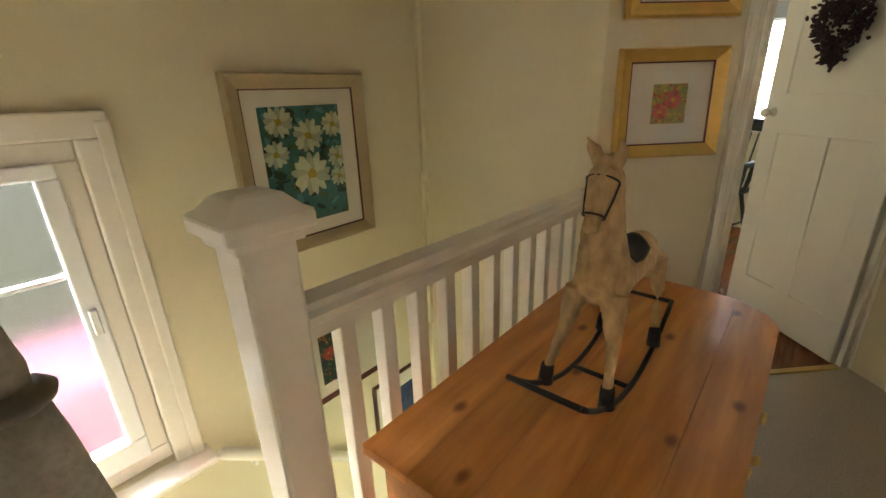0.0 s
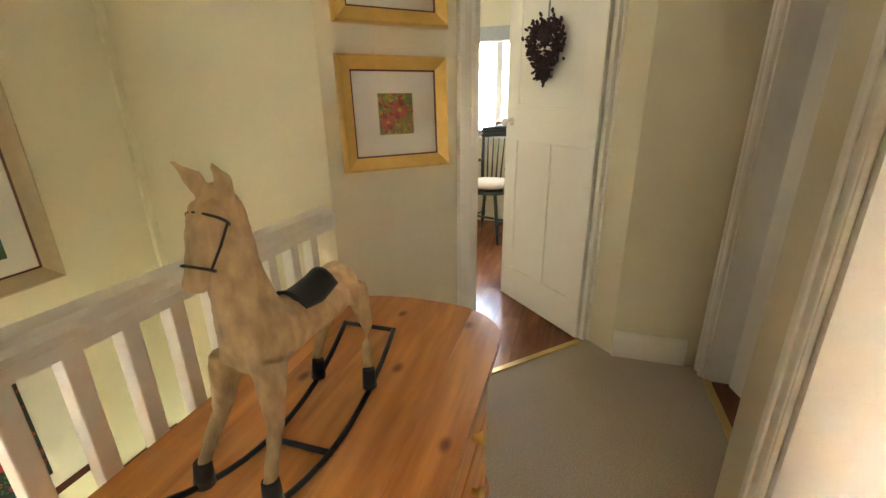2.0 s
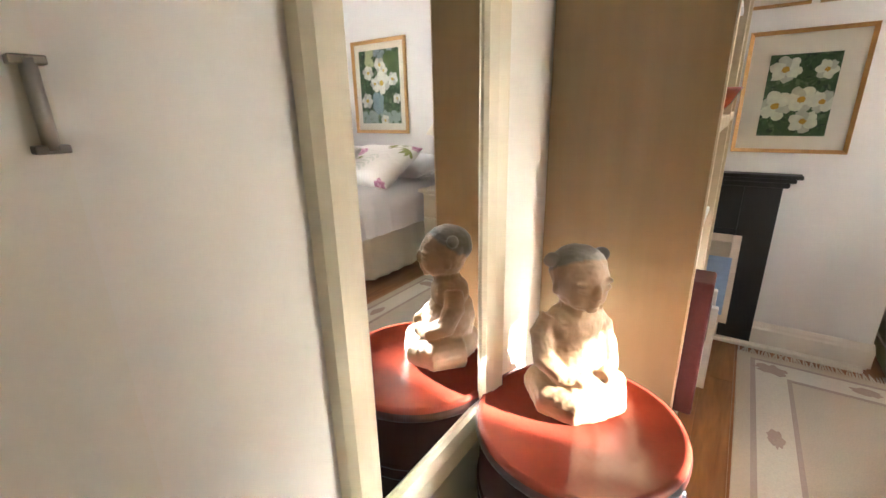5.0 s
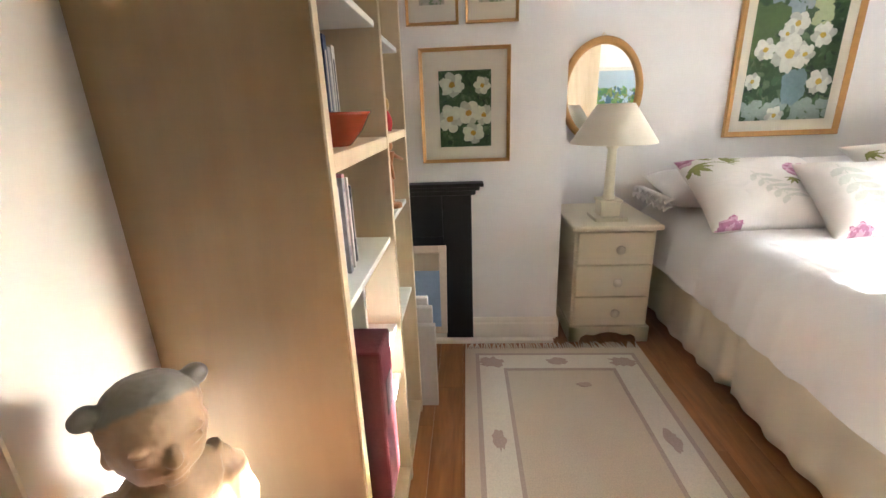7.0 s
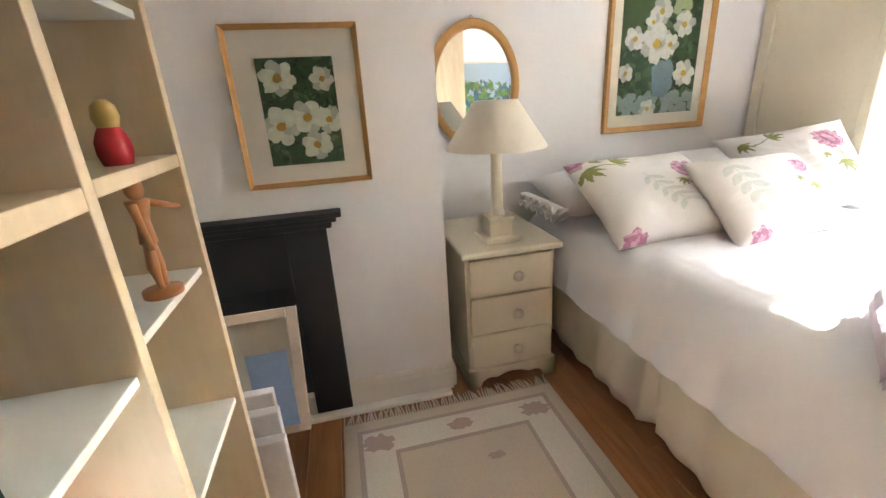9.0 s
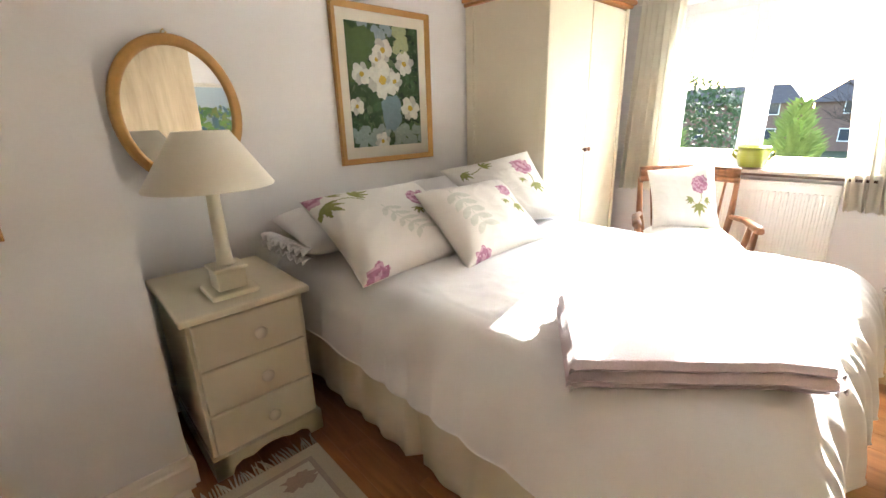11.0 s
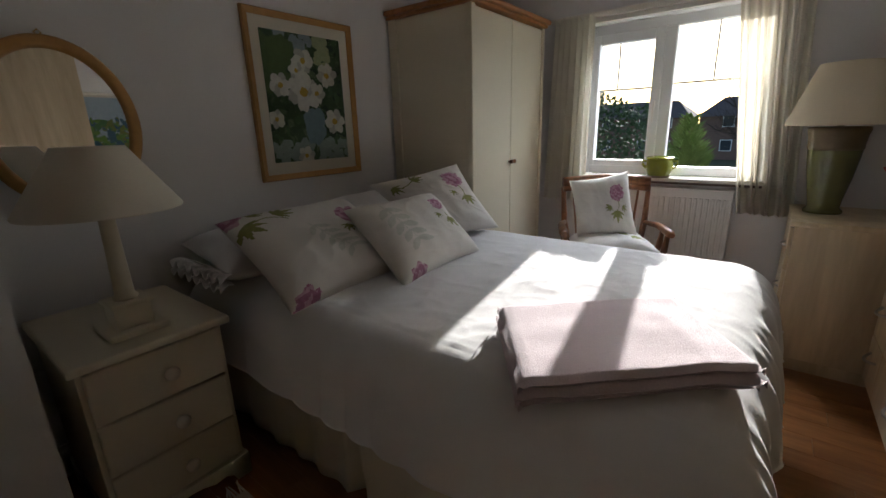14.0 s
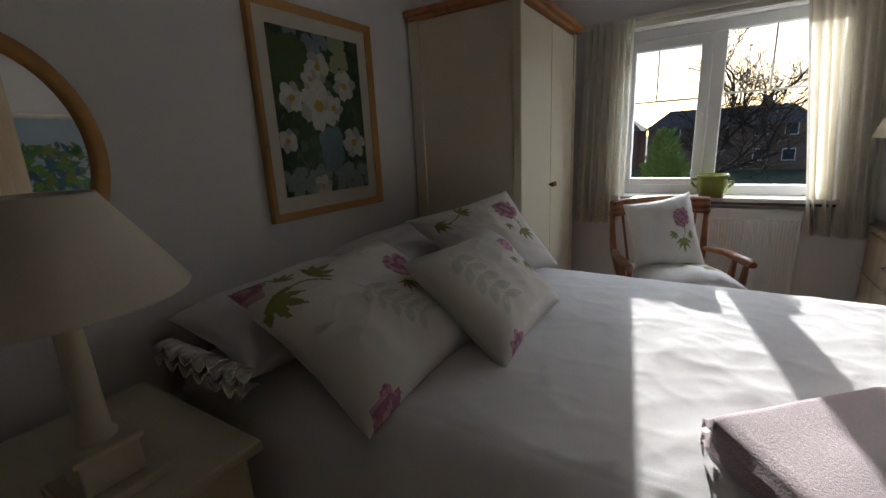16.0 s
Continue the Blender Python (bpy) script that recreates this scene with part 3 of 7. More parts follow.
HINGE = A0 + (A1 - A0).normalized() * 1.238
study_door = panel_door("door_study", Matrix.Translation((HINGE.x + 0.02, HINGE.y + 0.015, 0.0)) @ Matrix.Rotation(radians(45), 4, "Z"), 0.675, 2.0, "white panelled door standing open into the study")
lobby_door = panel_door("door_lobby", Matrix.Translation((3.098, -0.80, 0.0)) @ Matrix.Rotation(radians(180 + 16), 4, "Z") @ Matrix.Diagonal((1, -1, 1, 1)), 0.64, 2.0, "white panelled door standing ajar off the landing")

# ---- windows ----
win = thing("window_bedroom", (WEST, -2.23, 0.93), "white framed casement window with thin glazing bars", "window")
tagged(win, kind="structure")
WX = -2.13
bm = bmesh.new()
for b in ((WX - 0.03, WX + 0.03, -2.80, -2.766, 0.93, 1.95), (WX - 0.03, WX + 0.03, -1.76, -1.70, 0.93, 1.95), (WX - 0.03, WX + 0.03, -2.766, -1.76, 0.93, 0.99), (WX - 0.03, WX + 0.03, -2.766, -1.76, 1.885, 1.95), (WX - 0.032, WX + 0.034, -2.312, -2.242, 0.99, 1.885)):
    add_box(bm, *b, bev=0.006)
part("window_frame", bm, UPVC, win)
bm = bmesh.new()
for b in ((WX - 0.02, WX + 0.045, -2.766, -2.73, 0.99, 1.884), (WX - 0.02, WX + 0.045, -2.372, -2.3125, 0.99, 1.884), (WX - 0.02, WX + 0.045, -2.73, -2.372, 0.99, 1.03), (WX - 0.02, WX + 0.045, -2.73, -2.372, 1.822, 1.884)):
    add_box(bm, *b, bev=0.006)
casement = part("casement", bm, UPVC, win)
box("glazing_bar", (WX - 0.004, WX + 0.008, -2.73, -2.372, 1.512, 1.524), UPVC, casement)
box("glazing_bar", (WX - 0.004, WX + 0.008, -2.607, -2.597, 1.524, 1.822), UPVC, casement)
box("glazing_bar", (WX - 0.004, WX + 0.008, -2.242, -1.76, 1.528, 1.540), UPVC, win)
box("glazing_bar", (WX - 0.004, WX + 0.008, -2.019, -2.009, 1.540, 1.885), UPVC, win)
for y0, y1, z1, holder in ((-2.73, -2.372, 1.822, casement), (-2.242, -1.76, 1.885, win)):
    p = box("pane", (WX - 0.012, WX - 0.008, y0, y1, 0.99, z1), PANE, holder)
    p.visible_shadow = False
box("catch", (WX + 0.0455, WX + 0.062, -2.350, -2.334, 1.38, 1.43), WHITE_PLASTIC, casement, 0.004)
box("catch_lever", (WX + 0.062, WX + 0.072, -2.348, -2.336, 1.29, 1.42), WHITE_PLASTIC, casement, 0.003)
sill = box("window_sill", (-2.13, -1.965, -2.83, -1.66, 0.90, 0.925), GLOSS_WHITE, bev=0.006)
structure(sill, "white painted window sill board below the bedroom window", "sill")
# dark strip painted in for the shade below the sill board
se = box("sill_edge", (-2.019, -1.975, -2.79, -1.67, 0.884, 0.899), SILL_SHADOW)
structure(se, "dark strip standing for the shade under the window sill", "sill")

sw = thing("window_stair", (0.9, LW, 0.06), "white casement window with frosted glass over the stairs", "window")
tagged(sw, kind="structure")
bm = bmesh.new()
for b in ((0.55, 1.19, LW + 0.03, LW + 0.09, 0.06, 0.12), (0.55, 1.19, LW + 0.03, LW + 0.09, 1.09, 1.145), (0.55, 0.61, LW + 0.03, LW + 0.09, 0.12, 1.09), (1.135, 1.19, LW + 0.03, LW + 0.09, 0.12, 1.09)):
    add_box(bm, *b, bev=0.006)
part("window_frame", bm, GLOSS_WHITE, sw)
bm = bmesh.new()
for b in ((0.61, 1.135, LW + 0.01, LW + 0.07, 0.12, 0.20), (0.61, 1.135, LW + 0.01, LW + 0.07, 1.05, 1.09), (0.61, 0.66, LW + 0.01, LW + 0.07, 0.20, 1.05), (1.085, 1.135, LW + 0.01, LW + 0.07, 0.20, 1.05), (0.66, 1.085, LW + 0.02, LW + 0.05, 0.775, 0.79)):
    add_box(bm, *b, bev=0.006)
part("casement", bm, UPVC, sw)
p = box("pane", (0.66, 1.085, LW + 0.038, LW + 0.044, 0.20, 1.05), FROST, sw)
p.visible_shadow = False
box("catch", (1.098, 1.118, LW - 0.014, LW + 0.012, 0.60, 0.68), WHITE_PLASTIC, sw, 0.004)
bm = bmesh.new()
for b in ((1.185, 1.27, LW - 0.022, LW - 0.0, 0.02, 1.145), (0.47, 0.555, LW - 0.022, LW, 0.02, 1.145), (0.47, 1.27, LW - 0.022, LW, 1.146, 1.215)):
    add_box(bm, *b, bev=0.006)
add_box(bm, 1.235, 1.272, LW - 0.032, LW - 0.02, 0.02, 1.19, bev=0.006)
structure(part("trim_stair_window", bm, GLOSS_WHITE), "white moulded architrave round the frosted window", "trim")
ss = box("sill_stair_window", (0.45, 1.29, LW - 0.10, LW + 0.03, 0.03, 0.058), GLOSS_WHITE, bev=0.008)
structure(ss, "white painted sill under the frosted window", "sill")

stw = thing("window_study", (STUDY, 0.7, 0.86), "white framed study window with horizontal glazing bars", "window")
tagged(stw, kind="structure")
bm = bmesh.new()
for y in (0.0, 0.34, 0.70, 1.06, 1.36):
    add_box(bm, STUDY + 0.02, STUDY + 0.08, y - 0.03, y + 0.03, 0.86, 1.80, bev=0.005)
for z in (0.88, 1.70):
    add_box(bm, STUDY + 0.025, STUDY + 0.075, 0.0, 1.38, z - 0.03, z + 0.03, bev=0.005)
part("window_frame", bm, UPVC, stw)
for z in (1.07, 1.26, 1.45):
    box("glazing_bar", (STUDY + 0.04, STUDY + 0.055, 0.02, 1.36, z - 0.006, z + 0.006), UPVC, stw)
p = box("pane", (STUDY + 0.045, STUDY + 0.049, 0.0, 1.38, 0.88, 1.72), PANE, stw)
p.visible_shadow = False
box("blind", (STUDY - 0.03, STUDY + 0.01, -0.02, 1.40, 1.68, 1.80), plain("grey_blind_cloth", (0.42, 0.43, 0.44)), stw, 0.004, "rolled grey blind")
st = box("sill_study", (STUDY - 0.10, STUDY + 0.05, -0.05, 1.42, 0.835, 0.86), GLOSS_WHITE, bev=0.006)
structure(st, "white painted sill below the study window", "sill")
rw = thing("window_rear", (4.5, -1.28, 0.90), "white framed window of the rear room with thin bars", "window")
tagged(rw, kind="structure")
bm = bmesh.new()
for y in (-1.60, -1.275, -0.95):
    add_box(bm, 4.53, 4.58, y - 0.02, y + 0.02, 0.90, 1.34, bev=0.004)
for z in (0.91, 1.0, 1.08, 1.17, 1.25, 1.33):
    add_box(bm, 4.54, 4.57, -1.60, -0.95, z - 0.006, z + 0.006)
part("window_frame", bm, UPVC, rw)


# ---- landing things ----
newel = thing("balustrade", (1.85, 0.745, 0), "white painted balustrade with square newel post beside the stairs", "balustrade")
RY = 0.745
bm = bmesh.new()
add_box(bm, 1.170, 1.258, RY - 0.044, RY + 0.044, -0.3, 1.034, bev=0.008)
post = part("newel_post", bm, GLOSS_WHITE, newel)
bm = bmesh.new()
add_box(bm, 1.160, 1.268, RY - 0.054, RY + 0.054, 1.028, 1.046, bev=0.004)
add_box(bm, 1.146, 1.282, RY - 0.068, RY + 0.068, 1.046, 1.074, bev=0.006)
vs = []
for s, z in ((0.066, 1.074), (0.055, 1.080), (0.036, 1.100), (0.026, 1.104)):
    vs.append([bm.verts.new((1.214 + a * s, RY + b * s, z)) for a, b in ((-1, -1), (1, -1), (1, 1), (-1, 1))])
for a, b in zip(vs, vs[1:]):
    for i in range(4):
        bm.faces.new((a[i], a[(i + 1) % 4], b[(i + 1) % 4], b[i]))
bm.faces.new(vs[-1])
part("newel_cap", bm, GLOSS_WHITE, newel)
bm = bmesh.new()
prof = [(-0.033, 0.845), (-0.033, 0.868), (-0.04, 0.874), (-0.04, 0.888), (-0.03, 0.897), (-0.026, 0.908), (0.026, 0.908), (0.03, 0.897), (0.04, 0.888), (0.04, 0.874), (0.033, 0.868), (0.033, 0.845)]
a = [bm.verts.new((1.258, RY + y, z)) for y, z in prof]
b = [bm.verts.new((2.447, RY + y, z - 0.032)) for y, z in prof]
for i in range(len(prof)):
    bm.faces.new((a[i], a[(i + 1) % len(prof)], b[(i + 1) % len(prof)], b[i]))
bm.faces.new(a), bm.faces.new(b[::-1])
bmesh.ops.recalc_face_normals(bm, faces=bm.faces)
part("handrail", bm, GLOSS_WHITE, newel)
for i in range(11):
    x = 1.345 + i * 0.0995
    box("baluster", (x - 0.017, x + 0.017, RY - 0.017, RY + 0.017, -0.02, 0.848 - 0.03 * (x - 1.28)), GLOSS_WHITE, newel, 0.003)
box("base_rail", (1.258, 2.447, RY - 0.035, RY + 0.035, -0.02, 0.03), GLOSS_WHITE, newel, 0.004)
wr = thing("wall_handrail", (1.6, LW - 0.06, -0.1), "white painted handrail fixed to the stairwell wall", "handrail")
tube("rail", [(1.305, LW - 0.055, 0.025), (1.33, LW - 0.06, 0.01), (2.42, LW - 0.06, -0.92)], [0.018, 0.024, 0.024], GLOSS_WHITE, wr, 12)
for x in (1.42, 2.2):
    z = 0.01 - 0.853 * (x - 1.33)
    tube("bracket", [(x, LW - 0.06, z - 0.02), (x, LW - 0.055, z - 0.05), (x, LW - 0.002, z - 0.06)], 0.008, WHITE_PLASTIC, wr, 8)

# waxed pine chest with a bowed far end
chest = thing("pine_chest", (1.8, 0.38, 0), "waxed knotty pine chest with bowed end beside the balustrade", "chest")
out = [(1.30, 0.665), (1.30, 0.118), (2.20, 0.112)]
for i in range(1, 12):
    k = i / 12 * math.pi / 2
    out.append((2.20 + 0.165 * math.sin(k), 0.112 + 0.2 * (1 - math.cos(k))))
out += [(2.372, 0.42), (2.36, 0.52), (2.33, 0.60), (2.27, 0.665)]
n = 5
for i in range(n):
    y0, y1 = 0.105 + i * 0.112 + 0.0, 0.105 + (i + 1) * 0.112
    bm = bmesh.new()
    f = bm.faces.new([bm.verts.new((x, y, 0.602)) for x, y in out])
    geo = bm.verts[:] + bm.edges[:] + bm.faces[:]
    bmesh.ops.bisect_plane(bm, geom=geo, plane_co=(0, y0 + 0.0004, 0), plane_no=(0, -1, 0), clear_outer=True)
    geo = bm.verts[:] + bm.edges[:] + bm.faces[:]
    bmesh.ops.bisect_plane(bm, geom=geo, plane_co=(0, y1 - 0.0004, 0), plane_no=(0, 1, 0), clear_outer=True)
    if bm.faces:
        r = bmesh.ops.extrude_face_region(bm, geom=bm.faces[:])
        bmesh.ops.translate(bm, vec=(0, 0, 0.022), verts=[v for v in r["geom"] if isinstance(v, bmesh.types.BMVert)])
        bmesh.ops.recalc_face_normals(bm, faces=bm.faces)
        part("top_board", bm, PINE, chest)
    else:
        bm.free()
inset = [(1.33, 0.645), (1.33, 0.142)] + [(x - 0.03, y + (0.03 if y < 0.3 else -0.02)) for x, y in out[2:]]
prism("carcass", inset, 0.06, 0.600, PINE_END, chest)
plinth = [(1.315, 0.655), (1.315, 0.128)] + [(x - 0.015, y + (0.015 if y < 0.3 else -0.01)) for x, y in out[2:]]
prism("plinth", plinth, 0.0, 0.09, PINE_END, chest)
for k, (z0, z1) in enumerate(((0.46, 0.59), (0.285, 0.45), (0.105, 0.275))):
    d = box("drawer_front", (1.36, 2.13, 0.128, 0.145, z0, z1), PINE, chest, 0.004)
    for x in (1.53, 1.96):
        lathe("knob", [(0.008, 0), (0.008, 0.012), (0.016, 0.018), (0.014, 0.028), (0.0, 0.03)], (0, 0, 0), BRASS, d, 14, "small brass knob", m=Matrix.Translation((x, 0.128, (z0 + z1) / 2)) @ Matrix.Rotation(radians(90), 4, "X"), cap=False)
lathe("knob", [(0.006, 0), (0.006, 0.012), (0.011, 0.018), (0.009, 0.026), (0.0, 0.027)], (0, 0, 0), BRASS, chest, 14, "small brass knob", m=Matrix.Translation((1.752, 0.126, 0.574)) @ Matrix.Rotation(radians(90), 4, "X"), cap=False)

# rocking horse
horse = thing("rocking_horse", (1.75, 0.395, 0.624), "carved pale wooden rocking horse on thin black iron rockers", "ornament")
bm = bmesh.new()
HY = 0.395
add_tube(bm, [(1.648, HY, 0.868), (1.672, HY, 0.878), (1.72, HY, 0.88), (1.80, HY, 0.868), (1.87, HY, 0.868), (1.925, HY, 0.876), (1.952, HY, 0.866)], [0.028, 0.048, 0.050, 0.042, 0.046, 0.044, 0.02], 18)
add_tube(bm, [(1.695, HY, 0.875), (1.684, HY, 0.93), (1.674, HY, 0.985), (1.672, HY, 1.04), (1.674, HY, 1.085), (1.668, HY, 1.108)], [0.054, 0.047, 0.038, 0.031, 0.026, 0.012], 16)
add_tube(bm, [(1.712, HY, 0.95), (1.702, HY, 1.02), (1.696, HY, 1.08), (1.676, HY, 1.112), (1.652, HY, 1.116)], [0.012, 0.012, 0.012, 0.011, 0.007], 10)
add_tube(bm, [(1.672, HY, 1.098), (1.654, HY, 1.086), (1.641, HY, 1.064), (1.629, HY, 1.040), (1.617, HY, 1.017), (1.609, HY, 1.002), (1.606, HY, 0.996)], [0.017, 0.0255, 0.024, 0.0185, 0.0145, 0.0145, 0.007], 16)
add_blob(bm, (1.612, HY, 1.007), 0.0145, 12, squash=(1.0, 1.05, 0.8))
for s in (-1, 1):
    add_tube(bm, [(1.668, HY + s * 0.016, 1.100), (1.658, HY + s * 0.023, 1.126), (1.642, HY + s * 0.027, 1.150)], [0.010, 0.0115, 0.002], 8)
    add_blob(bm, (1.640, HY + s * 0.020, 1.072), 0.006, 8)
    add_blob(bm, (1.605, HY + s * 0.010, 1.012), 0.005, 8)
    for x0, x1, x2, zk in ((1.668, 1.648, 1.60, 0.80), (1.922, 1.938, 1.905, 0.80)):
        add_tube(bm, [(x0, HY + s * 0.034, 0.868), ((x0 + x1) / 2, HY + s * 0.041, 0.83), (x1, HY + s * 0.047, zk - 0.02), ((x1 + x2) / 2, HY + s * 0.053, 0.745), (x2, HY + s * 0.06, 0.70)], [0.027, 0.021, 0.0135, 0.0105, 0.010], 12)
for v in bm.verts:
    v.co += 0.003 * noise.noise_vector(v.co * 30)
hb_ = part("body", bm, HORSEWOOD, horse, "", True)
rm = hb_.modifiers.new("fuse", "REMESH")
rm.mode, rm.voxel_size, rm.use_smooth_shade = "VOXEL", 0.004, True
sm = hb_.modifiers.new("soften", "SMOOTH")
sm.factor, sm.iterations = 0.5, 2
gouge = bpy.data.textures.new("gouge_marks", "CLOUDS")
gouge.noise_scale = 0.016
hd = hb_.modifiers.new("gouge_marks", "DISPLACE")
hd.texture, hd.strength, hd.mid_level = gouge, 0.005, 0.5
for x, z in ((1.603, 0.705), (1.905, 0.682)):
    for s in (-1, 1):
        tube("hoof", [(x + 0.003, HY + s * 0.059, z + 0.012), (x, HY + s * 0.061, z - 0.028)], [0.0125, 0.0155], BLACK_IRON, horse, 12)
bm = bmesh.new()
for s in (-1, 1):
    pts = []
    for i in range(17):
        u = i / 16
        x = 1.465 + u * 0.57
        pts.append((x, HY + s * 0.062, 0.632 + 0.135 * (abs(u - 0.56) / 0.56) ** 2.0))
    add_tube(bm, pts, 0.0055, 8)
for x, z in ((1.466, 0.767), (1.743, 0.634), (2.035, 0.713)):
    add_tube(bm, [(x, HY - 0.066, z), (x, HY + 0.066, z)], 0.0055, 8)
part("rocker", bm, BLACK_IRON, horse, "thin black iron rockers")
bm = bmesh.new()
rows = []
for i in range(15):
    u = i / 14
    row = []
    for j in range(13):
        v = (j / 12 - 0.5) * radians(176)
        r = 0.051 + 0.013 * (2 * u - 1) ** 2 * math.cos(v) ** 2
        half = 0.62 - 0.1 * abs(2 * u - 0.9)
        row.append(bm.verts.new((1.762 + 0.105 * u, HY + r * math.sin(v * half) * 1.0, 0.866 + r * math.cos(v * half))))
    rows.append(row)
for p, q in zip(rows, rows[1:]):
    for j in range(12):
        bm.faces.new((p[j], p[j + 1], q[j + 1], q[j])).smooth = True
bmesh.ops.recalc_face_normals(bm, faces=bm.faces)
saddle = part("saddle", bm, BLACK_PAINT, horse, "black leather saddle")
saddle.modifiers.new("thickness", "SOLIDIFY").thickness = 0.006
bm = bmesh.new()
for c, ry, rz in (((1.648, HY, 1.078), 0.0275, 0.024), ((1.620, HY, 1.024), 0.0185, 0.017)):
    pts = [(c[0] - 0.016 * math.cos(a), c[1] + ry * math.sin(a), c[2] + rz * 0.55 * math.cos(a)) for a in [i * math.pi / 8 for i in range(17)]]
    add_tube(bm, pts, 0.0020, 6)
for s in (-1, 1):
    add_tube(bm, [(1.650, HY + s * 0.0275, 1.076), (1.636, HY + s * 0.024, 1.05), (1.621, HY + s * 0.0185, 1.024)], 0.0019, 6)
part("bridle", bm, BLACK_PAINT, horse, "thin black leather bridle")


# tall carved figure in front of the stair window
fig = thing("stone_figure", (0.93, 0.95, -0.95), "tall weathered stone figure with dark bronze collar", "ornament")
lathe("body", [(0.13, 0), (0.125, 0.6), (0.11, 1.2), (0.068, 1.5), (0.046, 1.7), (0.036, 1.765)], (0.915, 0.95, -0.95), STONE, fig, 24)
lathe("collar", [(0.03, 1.755), (0.052, 1.772), (0.056, 1.785), (0.04, 1.80), (0.03, 1.80)], (0.912, 0.95, -0.95), STONE_DK, fig, 24)
lathe("head", [(0.03, 1.80), (0.032, 1.83), (0.022, 1.90), (0.016, 1.92), (0.022, 1.93), (0.018, 1.945), (0.0, 1.95)], (0.912, 0.95, -0.95), STONE, fig, 24)


# ---- pictures ----
ART = {}


def art_mat(key, color, rough=0.75):
    if key not in ART:
        ART[key] = material("paint_" + key, color, rough, grain=0.25, scale=45, stain=0.25)
    return ART[key]


def picture(name, m, w, h, border, depth, mats, label, art, mount=(0, 0, 0, 0), slip=0.0, glazed=True, category="picture"):
    """A framed picture; m maps its centre (x right, z up, facing -y) into the room. mount: left, right, bottom, top widths."""
    root = thing(name, (0, 0, 0), label, category, local=True)
    root.matrix_basis = m
    bm = bmesh.new()
    frame_ring(bm, w, h, border, depth)
    part("frame", bm, mats[0], root)
    iw, ih = w - 2 * border, h - 2 * border
    if slip:
        bm = bmesh.new()
        frame_ring(bm, iw + 0.002, ih + 0.002, slip, depth * 0.55, prof=[(0, 0), (0, -depth * 0.5), (slip, -depth * 0.4), (slip, 0)])
        part("slip", bm, mats[1], root, "dark inner slip")
    box("mount", (-iw / 2 - 0.004, iw / 2 + 0.004, -depth * 0.3, -0.002, -ih / 2 - 0.004, ih / 2 + 0.004), mats[2], root)
    l, r, b, t = mount
    aw, ah = iw - l - r, ih - b - t
    cx, cz = (l - r) / 2, (b - t) / 2
    art(root, cx, cz, aw, ah, -depth * 0.3 - 0.001)
    if glazed:
        g = box("glazing", (-iw / 2, iw / 2, -depth * 0.46, -depth * 0.43, -ih / 2, ih / 2), PICGLASS, root)
        g.visible_shadow = False
    return root


